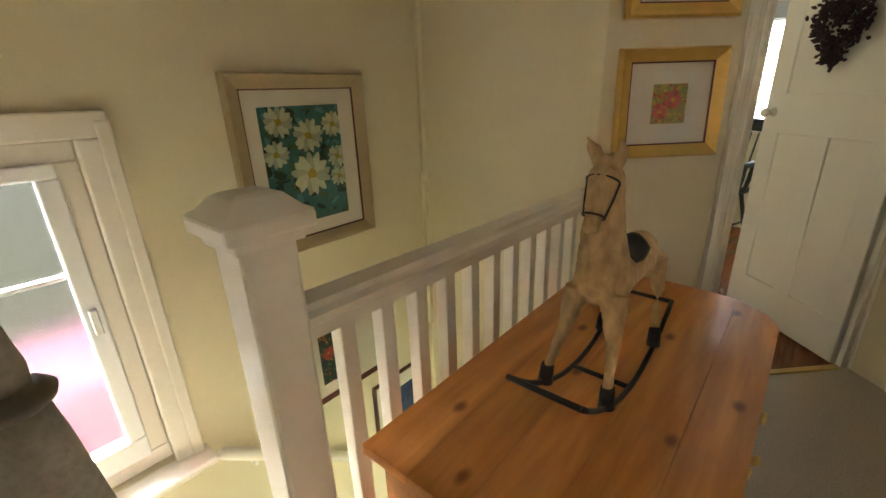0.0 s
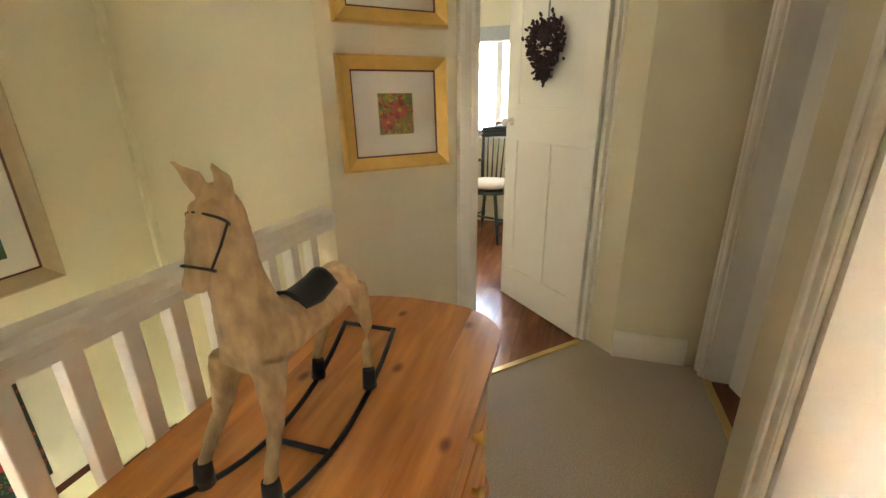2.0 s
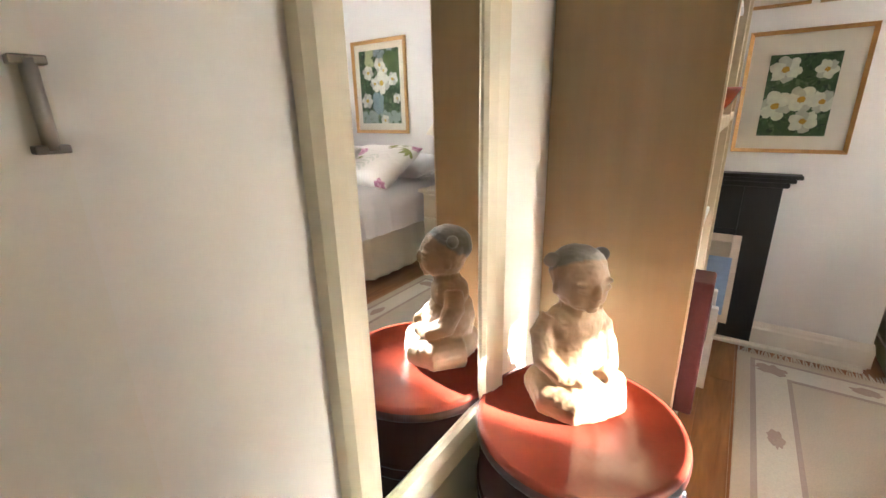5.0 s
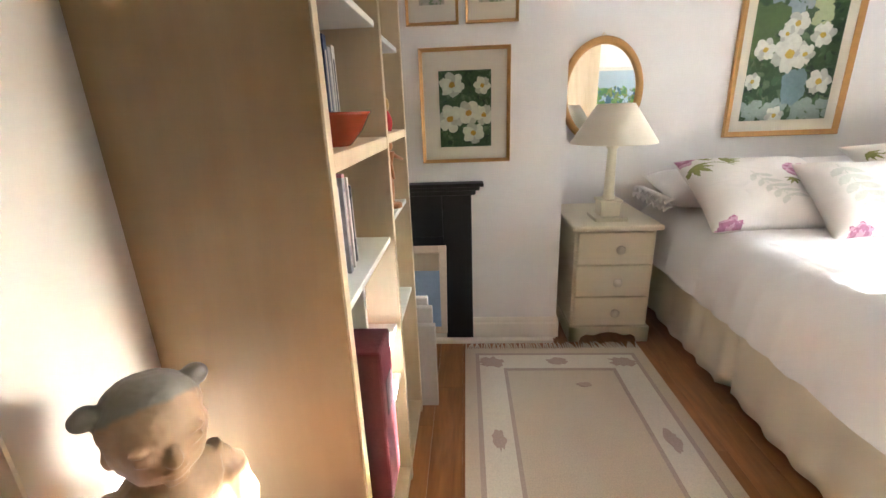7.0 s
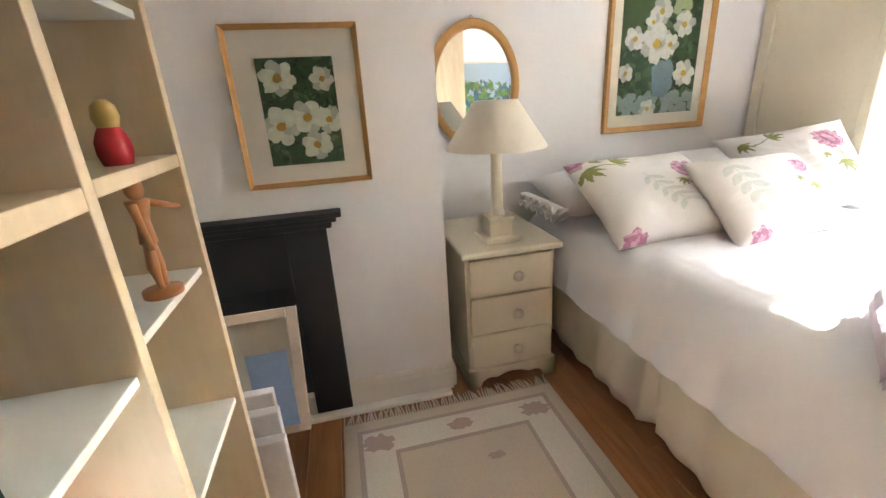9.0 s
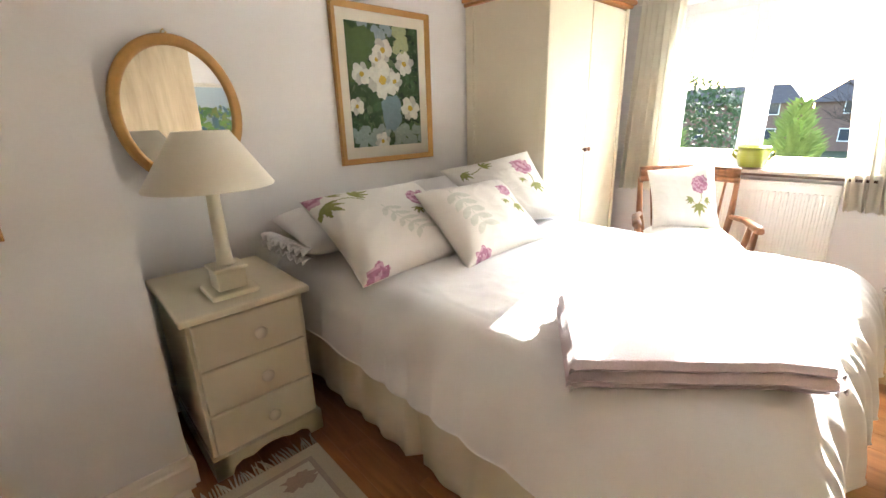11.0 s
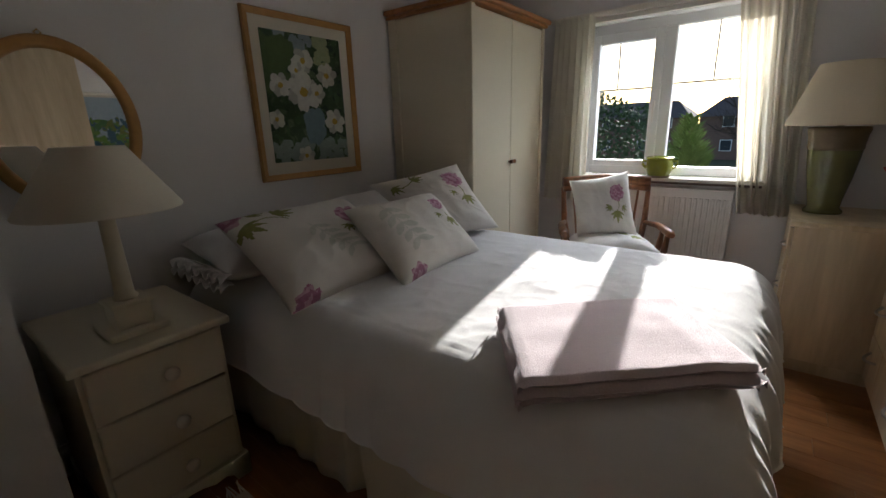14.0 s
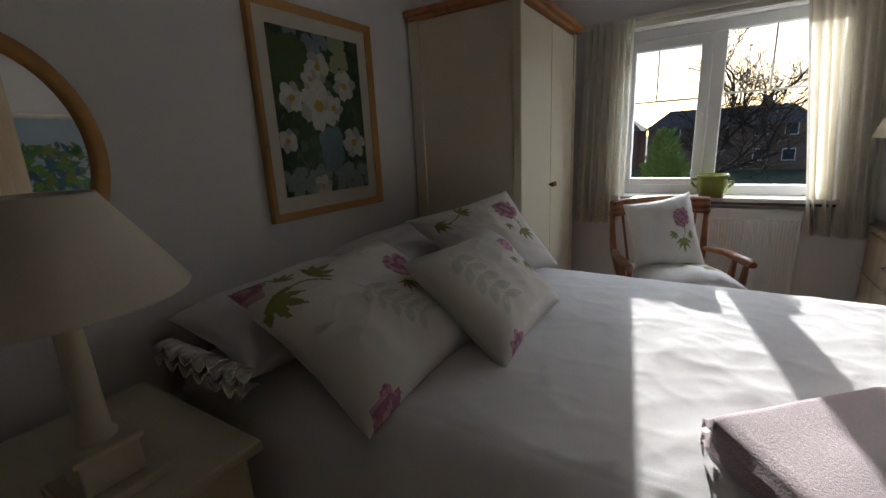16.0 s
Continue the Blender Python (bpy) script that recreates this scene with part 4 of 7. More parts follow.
def flowers_art(bg, leaf_keys, blooms, seed, petal=("petal_white", (0.72, 0.72, 0.62)), heart=("heart_yellow", (0.55, 0.38, 0.05)), vase=None, daisies=False, top=0.5, panels=()):
    """Painted blooms and leaves as flat dabs of paint on a ground."""
    def make(root, cx, cz, w, h, y):
        rng = random.Random(seed)
        mats = [art_mat(*bg)] + [art_mat(*k) for k in leaf_keys] + [art_mat(*petal), art_mat(petal[0] + "_shade", tuple(c * 0.72 for c in petal[1])), art_mat(*heart)]
        bm = bmesh.new()
        f = bm.faces.new([bm.verts.new((cx + a * w / 2, y, cz + b * h / 2)) for a, b in ((-1, -1), (1, -1), (1, 1), (-1, 1))])
        nl = len(leaf_keys)
        depth = [y]

        def dab(x, z, a, b, ang, mi, k=14, wob=0.18, step=0.0000012):
            depth[0] -= step
            vs = []
            for i in range(k):
                t = 2 * math.pi * i / k
                q = 1 + wob * (rng.random() - 0.5) * 2
                px, pz = a * q * math.cos(t), b * q * math.sin(t)
                X = x + px * math.cos(ang) - pz * math.sin(ang)
                Z = z + px * math.sin(ang) + pz * math.cos(ang)
                X = min(max(X, cx - w / 2), cx + w / 2)
                Z = min(max(Z, cz - h / 2), cz + h / 2)
                vs.append(bm.verts.new((X, depth[0], Z)))
            bm.faces.new(vs).material_index = mi
        for _ in range(230):
            s = rng.uniform(0.02, 0.075) * w
            dab(cx + rng.uniform(-0.5, 0.5) * w, cz + rng.uniform(-0.5, top) * h, s, s * rng.uniform(0.25, 0.7), rng.uniform(0, 3.14), 1 + rng.randrange(nl))
        depth[0] -= 0.0002
        for x0, x1, z0, z1, count, key in panels:
            mats.append(art_mat(*key))
            for i in range(count):
                q = 0.3 * min(x1 - x0, z1 - z0)
                dab(cx + rng.uniform(x0, x1) * w, cz + rng.uniform(z0, z1) * h, q * w, q * h * rng.uniform(0.5, 1.0), rng.uniform(-0.5, 0.5), len(mats) - 1)
        depth[0] -= 0.0001
        if vase:
            vx, vz, vw, vh, key = vase
            mats.append(art_mat(*key))
            for i in range(30):
                dab(cx + (vx + rng.uniform(-vw, vw) * 0.35) * w, cz + (vz + rng.uniform(-vh, vh) * 0.35) * h, vw * 0.3 * w, vh * 0.25 * h, rng.uniform(-0.4, 0.4), len(mats) - 1)
        for bx, bz, br in blooms:
            X, Z, R = cx + bx * w, cz + bz * h, br * w
            depth[0] -= 0.0001
            if daisies:
                for i in range(13):
                    t = 2 * math.pi * (i + rng.random() * 0.4) / 13
                    dab(X + R * 0.58 * math.cos(t), Z + R * 0.52 * math.sin(t), R * 0.46, R * 0.2, t, nl + 1 + (i % 3 == 0), wob=0.16)
            else:
                a0 = rng.random() * 6
                for i in range(6):
                    t = a0 + 2 * math.pi * i / 6
                    dab(X + R * 0.5 * math.cos(t), Z + R * 0.48 * math.sin(t), R * 0.5, R * 0.42, t, nl + 1 + (i % 3 == 0))
            depth[0] -= 0.00005
            dab(X, Z, R * 0.24, R * 0.22, 0, nl + 3)
        bmesh.ops.recalc_face_normals(bm, faces=bm.faces)
        for f in bm.faces:
            if f.normal.y > 0:
                f.normal_flip()
        part("painting", bm, mats, root)
    return make


G1, G2, G3, G4 = ("leaf_dark", (0.025, 0.055, 0.03)), ("leaf_mid", (0.07, 0.14, 0.06)), ("leaf_teal", (0.06, 0.19, 0.17)), ("leaf_pale", (0.22, 0.30, 0.17))
BLUEPOT = ("pot_blue", (0.20, 0.30, 0.32))


def on_wall(x, y, z, yaw):
    return Matrix.Translation((x, y, z)) @ Matrix.Rotation(radians(yaw), 4, "Z")


# stairwell pictures, on the wall that faces -y
picture("daisy_picture", on_wall(1.868, LW - 0.002, 0.986, 0), 0.57, 0.656, 0.052, 0.035, (BRONZE_FRAME, MAROON_LINE, MOUNT), "framed watercolour of white daisies on teal with wide mount",
        flowers_art(("ground_teal", (0.05, 0.17, 0.16)), [G1, G3, ("teal_bright", (0.10, 0.30, 0.27)), ("ink_green", (0.015, 0.05, 0.05)), G2], [(-0.28, 0.38, 0.17), (-0.36, 0.12, 0.15), (0.06, 0.25, 0.19), (0.40, 0.33, 0.15), (0.04, -0.08, 0.25), (0.42, 0.04, 0.14), (0.42, -0.14, 0.13)], 4, ("daisy_petal", (0.60, 0.64, 0.42)), ("daisy_heart", (0.42, 0.33, 0.04)), daisies=True), (0.055, 0.075, 0.058, 0.06), 0.006)
picture("poppy_picture", on_wall(1.86, LW - 0.002, 0.17, 0), 0.52, 0.50, 0.022, 0.022, (MAROON_LINE, MAROON_LINE, MOUNT), "framed painting of red flowers with a wide white mount",
        flowers_art(("ground_black_green", (0.02, 0.03, 0.02)), [G1, G2, ("dab_orange", (0.5, 0.18, 0.02)), ("dab_red", (0.4, 0.03, 0.02))], [(0.0, 0.25, 0.28), (-0.2, -0.1, 0.22), (0.25, 0.0, 0.2)], 6, ("poppy_red", (0.50, 0.05, 0.03)), ("poppy_heart", (0.45, 0.25, 0.02))), (0.165, 0.165, 0.06, 0.02), 0)
picture("blue_picture", on_wall(2.22, LW - 0.002, -0.42, 0), 0.34, 0.48, 0.02, 0.022, (MAROON_LINE, MAROON_LINE, MOUNT), "framed blue abstract print with a white mount",
        flowers_art(("ground_blue", (0.03, 0.06, 0.14)), [("blue_dab", (0.04, 0.08, 0.2)), ("navy_dab", (0.02, 0.03, 0.08))], [], 8), (0.09, 0.03, 0.06, 0.08), 0)


def diag(s, z):
    p = A0 + (A1 - A0).normalized() * s
    return on_wall(p.x - 0.002, p.y - 0.002, z, -45) @ Matrix.Rotation(radians(-2.5), 4, "X")


PRINT = flowers_art(("ground_print", (0.36, 0.33, 0.12)), [("print_yellow", (0.60, 0.45, 0.06)), ("print_green", (0.25, 0.33, 0.10)), ("print_red", (0.55, 0.10, 0.06))], [(0.1, 0.1, 0.25), (-0.25, -0.2, 0.22)], 9, ("print_coral", (0.62, 0.16, 0.12)), ("print_gold", (0.62, 0.42, 0.05)))
for z in (1.165, 1.60):
    picture("gold_print", diag(0.235, z), 0.375, 0.352, 0.042, 0.03, (GOLD, MAROON_LINE, MOUNT), "small bright print in a broad gilt frame", PRINT, (0.085, 0.085, 0.07, 0.07), 0.006)["group"] = "gilt framed prints on the angled wall"

# wreath on the study door
wreath = thing("heart_wreath", (0, 0, 0), "dark dried heart shaped wreath hanging on the door", "wreath", local=True)
wreath.matrix_basis = study_door.matrix_basis @ Matrix.Translation((0.345, 0.045, 1.435)) @ Matrix.Scale(1.22, 4)
bm = bmesh.new()
rng = random.Random(3)
for i in range(640):
    t = 2 * math.pi * i / 640
    x = 16 * math.sin(t) ** 3 / 17 * 0.085
    z = (13 * math.cos(t) - 5 * math.cos(2 * t) - 2 * math.cos(3 * t) - math.cos(4 * t)) / 17 * 0.098
    c = Vector((x + rng.gauss(0, 0.017), 0.012 + abs(rng.gauss(0, 0.009)), z + rng.gauss(0, 0.017)))
    d = Vector((rng.gauss(0, 1), rng.random() + 0.2, rng.gauss(0, 1))).normalized() * 0.02
    add_tube(bm, [c, c + d * 0.6, c + d], [0.004, 0.0065, 0.001], 5)
part("stem_ring", bm, WREATH, wreath)
tube("ribbon", [(0, 0.012, 0.06), (0, 0.01, 0.16)], 0.004, plain("grey_ribbon", (0.35, 0.33, 0.33)), wreath)

# study furniture seen through the door
def windsor_chair(name, at, rot, mat, label, arms=True, group=""):
    root = thing(name, at, label, "chair", group, rot, local=True)
    bm = bmesh.new()
    add_lathe(bm, [(0.16, 0.415), (0.215, 0.425), (0.225, 0.445), (0.21, 0.455), (0.12, 0.447), (0, 0.445)], seg=28, cap=False)
    part("seat", bm, mat, root, "", True)
    for sx in (-1, 1):
        for sy in (-1, 1):
            tube("leg", [(sx * 0.20, sy * 0.19, 0.0), (sx * 0.17, sy * 0.165, 0.16), (sx * 0.155, sy * 0.15, 0.24), (sx * 0.12, sy * 0.12, 0.43)], [0.012, 0.021, 0.015, 0.016], mat, root, 10)
    for s in (-1, 1):
        tube("stretcher", [(s * 0.178, -0.168, 0.17), (s * 0.175, 0.168, 0.17)], [0.009, 0.009], mat, root, 8)
    tube("stretcher", [(-0.176, 0, 0.17), (0.176, 0, 0.17)], [0.01, 0.01], mat, root, 8)
    for i in range(7):
        x = -0.15 + i * 0.05
        tube("spindle", [(x * 0.9, 0.17, 0.445), (x * 1.15, 0.235, 0.86)], [0.008, 0.006], mat, root, 8)
    bm = bmesh.new()
    pts = [(x, 0.245 - 0.35 * x * x, 0.92) for x in [-0.23 + 0.46 * i / 12 for i in range(13)]]
    for z in (0.88, 0.91, 0.935):
        add_tube(bm, [(x, y + (z - 0.9) * 0.2, z + 0.012 * math.cos(x * 9)) for x, y, _ in pts], 0.02, 8)
    part("crest_rail", bm, mat, root)
    if arms:
        for s in (-1, 1):
            tube("arm", [(s * 0.215, 0.19, 0.655), (s * 0.245, 0.05, 0.665), (s * 0.25, -0.14, 0.66), (s * 0.25, -0.18, 0.655)], [0.014, 0.019, 0.024, 0.016], mat, root, 10)
            for y in (-0.12, -0.02):
                tube("arm_post", [(s * 0.205, y, 0.45), (s * 0.235, y - 0.015, 0.55), (s * 0.245, y - 0.02, 0.66)], [0.012, 0.017, 0.011], mat, root, 8)
            tube("back_post", [(s * 0.18, 0.16, 0.445), (s * 0.215, 0.215, 0.66), (s * 0.225, 0.24, 0.88)], [0.015, 0.017, 0.013], mat, root, 10)
    return root


c1 = windsor_chair("windsor_chair", (4.95, 0.66, 0), 250, GREENCHAIR, "dark green painted spindle back chair at the study desk")
bm = bmesh.new()
add_lathe(bm, [(0.0, 0.02), (0.17, 0.02), (0.205, 0.04), (0.19, 0.065), (0.1, 0.075), (0, 0.075)], (0, 0, 0), 24, cap=False, m=Matrix.Translation((4.95, 0.66, 0.445)))
tagged(part("seat_cushion", bm, PUTTY), "round beige seat cushion tied on the chair", "cushion")
desk = thing("desk", (4.95, 1.4, 0), "dark painted study desk with a pale top", "desk")
box("desktop", (4.55, 5.4, 0.98, 2.1, 0.70, 0.735), plain("grey_blue_top", (0.34, 0.38, 0.42), 0.2), desk, 0.006)
for x in (4.6, 5.3):
    for y in (1.03, 2.0):
        box("leg", (x, x + 0.06, y, y + 0.06, 0, 0.70), GREENCHAIR, desk, 0.006)
box("apron", (4.62, 5.34, 1.045, 1.06, 0.58, 0.70), GREENCHAIR, desk)
clock = thing("mantel_clock", (5.41, 0.66, 0.86), "small dark wooden clock on the study window sill", "clock")
box("case", (5.37, 5.43, 0.61, 0.71, 0.86, 0.99), DARKWOOD, clock, 0.006)
box("base", (5.36, 5.44, 0.60, 0.72, 0.86, 0.875), DARKWOOD, clock, 0.004)
lathe("dial", [(0.032, 0), (0.032, 0.004), (0, 0.005)], (0, 0, 0), plain("ivory_dial", (0.6, 0.56, 0.45)), clock, 20, m=Matrix.Translation((5.37, 0.66, 0.94)) @ Matrix.Rotation(radians(-90), 4, "Y"), cap=False)
tube("carrying_ring", [(5.40, 0.64, 0.99), (5.40, 0.645, 1.01), (5.40, 0.66, 1.02), (5.40, 0.675, 1.01), (5.40, 0.68, 0.99)], 0.005, BRASS, clock, 6)
bm = bmesh.new()
for i in range(7):
    add_blob(bm, (5.40 + 0.02 * (i % 2), 0.86 + 0.03 * i, 0.885 + 0.012 * (i % 3)), 0.03, 8)
tagged(part("sill_clutter", bm, plain("grey_ornaments", (0.3, 0.28, 0.28))), "small grey ornaments along the study sill", "ornaments")


# ---- bedroom things ----
# bed: divan base, valance, mattress cover with duvet
bed = thing("double_bed", (-0.27, -2.65, 0), "double bed made up with white duvet and cream valance", "bed")
box("divan_base", (-1.0, 0.43, -3.66, -1.70, 0.10, 0.36), VALANCE, bed, 0.02)
box("mattress", (-1.02, 0.45, -3.66, -1.69, 0.36, 0.60), COTTON, bed, 0.04)
for x in (-0.9, 0.36):
    for y in (-3.5, -1.8):
        lathe("castor", [(0.02, 0.0), (0.028, 0.012), (0.028, 0.04), (0.014, 0.05), (0.014, 0.11)], (x, y, 0), BLACK_PAINT, bed, 12)


def pleats(name, x0, y0, x1, y1, z0, z1, mat, parent, amp=0.008, every=0.11, out=(1, 0), box_at=()):
    """A hanging cloth with soft pleats along a line."""
    bm = bmesh.new()
    L = math.hypot(x1 - x0, y1 - y0)
    n = int(L / 0.012)
    rows = []
    for i in range(n + 1):
        u = i / n
        s = u * L
        col = []
        for j in range(9):
            v = j / 8
            o = amp * (0.4 + v) * (math.sin(2 * math.pi * s / every + 0.7 * math.sin(s * 9)) + 0.5 * math.sin(2 * math.pi * s / (every * 2.7) + 1.0)) + 0.012 * v
            for b in box_at:
                d = abs(s - b)
                if d < 0.05:
                    o += -0.05 * (1 - d / 0.05) * (0.3 + v) + 0.012
            col.append(bm.verts.new((x0 + (x1 - x0) * u + out[0] * o, y0 + (y1 - y0) * u + out[1] * o, z1 + (z0 - z1) * v + 0.006 * math.sin(s * 7) * v)))
        rows.append(col)
    for a, b in zip(rows, rows[1:]):
        for j in range(8):
            f = bm.faces.new((a[j], b[j], b[j + 1], a[j + 1]))
            f.smooth = True
    ob = part(name, bm, mat, parent)
    ob.modifiers.new("thickness", "SOLIDIFY").thickness = 0.003
    return ob


pleats("valance", 0.448, -3.66, 0.448, -1.66, 0.035, 0.42, VALANCE, bed, 0.006, 0.16, (1, 0), (1.02,))
pleats("valance", 0.46, -1.655, -1.03, -1.655, 0.035, 0.42, VALANCE, bed, 0.006, 0.16, (0, 1), (0.72,))
pleats("valance", -1.03, -1.66, -1.03, -3.66, 0.035, 0.42, VALANCE, bed, 0.006, 0.16, (-1, 0))

# duvet: a sheet draped over the mattress
bm = bmesh.new()
CX, HX, HEAD, FOOT, TOP, R = -0.26, 0.62, -3.62, -1.71, 0.695, 0.17


def drape(d, r, sag):
    """Outward reach and drop for a cloth that runs d beyond the start of the rounded edge."""
    arc = r * math.pi / 2 * 0.92
    if d <= arc:
        a = d / r
        return r * math.sin(a), r * (1 - math.cos(a))
    a = arc / r
    return r * math.sin(a) + (d - arc) * 0.10, r * (1 - math.cos(a)) + (d - arc) * sag


NX, NY = 190, 210
grid = []
for j in range(NY + 1):
    row = []
    t = HEAD + (FOOT + 0.44 - HEAD) * j / NY
    for i in range(NX + 1):
        s = -(HX + 0.42) + 2 * (HX + 0.42) * i / NX
        x, y, z = s, t, TOP
        if abs(s) > HX:
            o, d = drape(abs(s) - HX, R, 0.97)
            x, z = math.copysign(HX + o, s), z - d
        if t > FOOT:
            o, d = drape(t - FOOT, R, 0.97)
            y, z = FOOT + o, z - d
        p = Vector((s * 3.1, t * 3.1, 0.3))
        flat = 1.0 if abs(s) < HX and t < FOOT else 0.5
        w = 0.006 * noise.noise(p) + 0.0035 * noise.noise(p * 2.7) + 0.008 * math.exp(-((s / 0.5) ** 2)) * flat
        q = Vector((s * 2.0 + t * 1.1, t * 9.0 - s * 2.0, 1.7))
        w += 0.0045 * abs(noise.noise(q)) * (1 if t > -2.9 else 0.4)
        for qa, qb, amp in ((Vector((s * 3.2 + t * 2.4, t * 1.3 - s * 1.6, 4.2)), 9, 0.0045), (Vector((s * 5.5 - t * 3.0, t * 4.0 + s * 2.2, 7.7)), 7, 0.005), (Vector((s * 1.5 + t * 7.0, s * 1.1, 2.2)), 8, 0.006), (Vector((s * 9.0 + t * 5.0, t * 3.5 - s * 4.0, 5.5)), 8, 0.0026), (Vector((s * 4.0 - t * 10.0, t * 3.0 + s * 7.0, 9.1)), 9, 0.0026)):
            w += amp * (1 - abs(noise.noise(qa))) ** qb
        if abs(s) > HX + 0.1:
            f = 0.014 * math.sin(t * 17 + 2 * math.sin(t * 5)) * min(1, (abs(s) - HX - 0.1) * 4)
            x += math.copysign(f, s)
        if t > FOOT + 0.1:
            y += (0.018 * math.sin(s * 26 + 2 * math.sin(s * 7)) + 0.013 * math.sin(s * 61 + 3 * math.sin(s * 11))) * min(1, (t - FOOT - 0.1) * 4)
        if z < 0.40:
            z = 0.40 + (z - 0.40) * 0.15
        row.append(bm.verts.new((CX + x, y, z + 0.62 * w * flat)))
    grid.append(row)
for a, b in zip(grid, grid[1:]):
    for i in range(NX):
        bm.faces.new((a[i], a[i + 1], b[i + 1], b[i])).smooth = True
dv = part("duvet", bm, COTTON)
tagged(dv, "white cotton duvet with soft creases spread over the bed", "duvet")
dv.modifiers.new("thickness", "SOLIDIFY").thickness = 0.012


# printed cushions and pillows
def print_at(kind, u, v):
    """Which colour of the print lies at u, v (0..1): 0 cloth, 1 peony, 2 leaf, 3 faint leaf, 4 pale petal."""
    def peony(cx, cy, r):
        d = math.hypot(u - cx, (v - cy) * 0.9)
        a = math.atan2(v - cy, u - cx)
        rr = r * (0.84 + 0.30 * noise.noise(Vector((math.cos(a) * 2.2 + cx * 9, math.sin(a) * 2.2, cy * 7))) + 0.10 * noise.noise(Vector((a * 5, cx, cy))))
        if d < rr:
            k = noise.noise(Vector((u * 34, v * 34, 3))) + 0.5 * math.sin(90 * d + 4 * noise.noise(Vector((u * 14, v * 14, 1))))
            return 4 if k > 0.0 else 1
        return 0

    def sprig(x0, y0, x1, y1, n, ln, wd):
        L = math.hypot(x1 - x0, y1 - y0)
        dx, dy = (x1 - x0) / L, (y1 - y0) / L
        s = (u - x0) * dx + (v - y0) * dy
        o = -(u - x0) * dy + (v - y0) * dx
        if 0 < s < L and abs(o) < 0.005:
            return True
        for i in range(n):
            b = L * (i + 0.6) / n
            for sg in (-1, 1):
                ls = (s - b) * 0.62 + sg * o * 0.78
                lo = -(s - b) * 0.78 + sg * o * 0.62
                if 0 < ls < ln and abs(lo) < wd * math.sin(math.pi * min(1, ls / ln)) ** 0.8:
                    return True
        return False

    def spray(x, y, ang, size):
        for k in range(5):
            a = ang + (k - 2) * 0.52
            L = size * (1 - 0.14 * abs(k - 2))
            ls = (u - x) * math.cos(a) + (v - y) * math.sin(a)
            lo = -(u - x) * math.sin(a) + (v - y) * math.cos(a)
            if 0 < ls < L and abs(lo) < 0.125 * L * math.sin(math.pi * (ls / L) ** 0.8):
                return True
        return False

    def stem(x0, y0, x1, y1, bow=0.0):
        L = math.hypot(x1 - x0, y1 - y0)
        dx, dy = (x1 - x0) / L, (y1 - y0) / L
        q = (u - x0) * dx + (v - y0) * dy
        o = -(u - x0) * dy + (v - y0) * dx - bow * math.sin(math.pi * min(1, max(0, q / L)))
        return 0 < q < L and abs(o) < 0.006
    if kind == "A":
        k = peony(0.77, 0.63, 0.12) or peony(0.03, 0.97, 0.11) or peony(0.11, -0.02, 0.11)
        if k:
            return k
        if stem(0.77, 0.54, 0.77, 0.40, 0.02) or spray(0.77, 0.42, -1.3, 0.17) or spray(0.67, 0.49, -2.2, 0.10) or stem(0.08, 0.80, 0.32, 0.72, 0.04) or spray(0.26, 0.82, 0.3, 0.17) or spray(0.04, 0.80, -1.0, 0.18) or spray(0.14, 0.88, 0.7, 0.10):
            return 2
        if sprig(0.40, 0.62, 0.55, 0.24, 5, 0.13, 0.022):
            return 3
    if kind == "B":
        k = peony(0.80, 0.70, 0.10) or peony(0.18, -0.01, 0.11)
        if k:
            return k
        if stem(0.80, 0.62, 0.82, 0.46, 0.02) or spray(0.82, 0.48, -1.3, 0.17) or spray(0.72, 0.55, -2.2, 0.09):
            return 2
        if sprig(0.22, 0.86, 0.32, 0.30, 5, 0.17, 0.038):
            return 3
    if kind == "C":
        k = peony(0.78, 0.74, 0.13)
        if k:
            return k
        if stem(0.80, 0.63, 0.80, 0.48, 0.02) or spray(0.80, 0.48, -1.4, 0.18) or spray(0.70, 0.56, -2.2, 0.09) or stem(0.08, 0.78, 0.36, 0.84, -0.04) or spray(0.36, 0.86, 0.2, 0.16) or spray(0.10, 0.80, -0.9, 0.15):
            return 2
    if kind == "D":
        k = peony(0.74, 0.70, 0.14)
        if k:
            return k
        if stem(0.74, 0.58, 0.68, 0.40, 0.03) or spray(0.70, 0.42, -1.6, 0.20) or spray(0.60, 0.50, -2.3, 0.12) or spray(0.80, 0.48, -0.7, 0.11):
            return 2
    if kind == "E":
        k = peony(0.45, 0.8, 0.12)
        if k:
            return k
        if stem(0.3, 0.6, 0.75, 0.35, 0.05) or spray(0.6, 0.45, 0.6, 0.2) or spray(0.4, 0.55, 2.0, 0.18) or spray(0.72, 0.36, -0.6, 0.2):
            return 2
    return 0


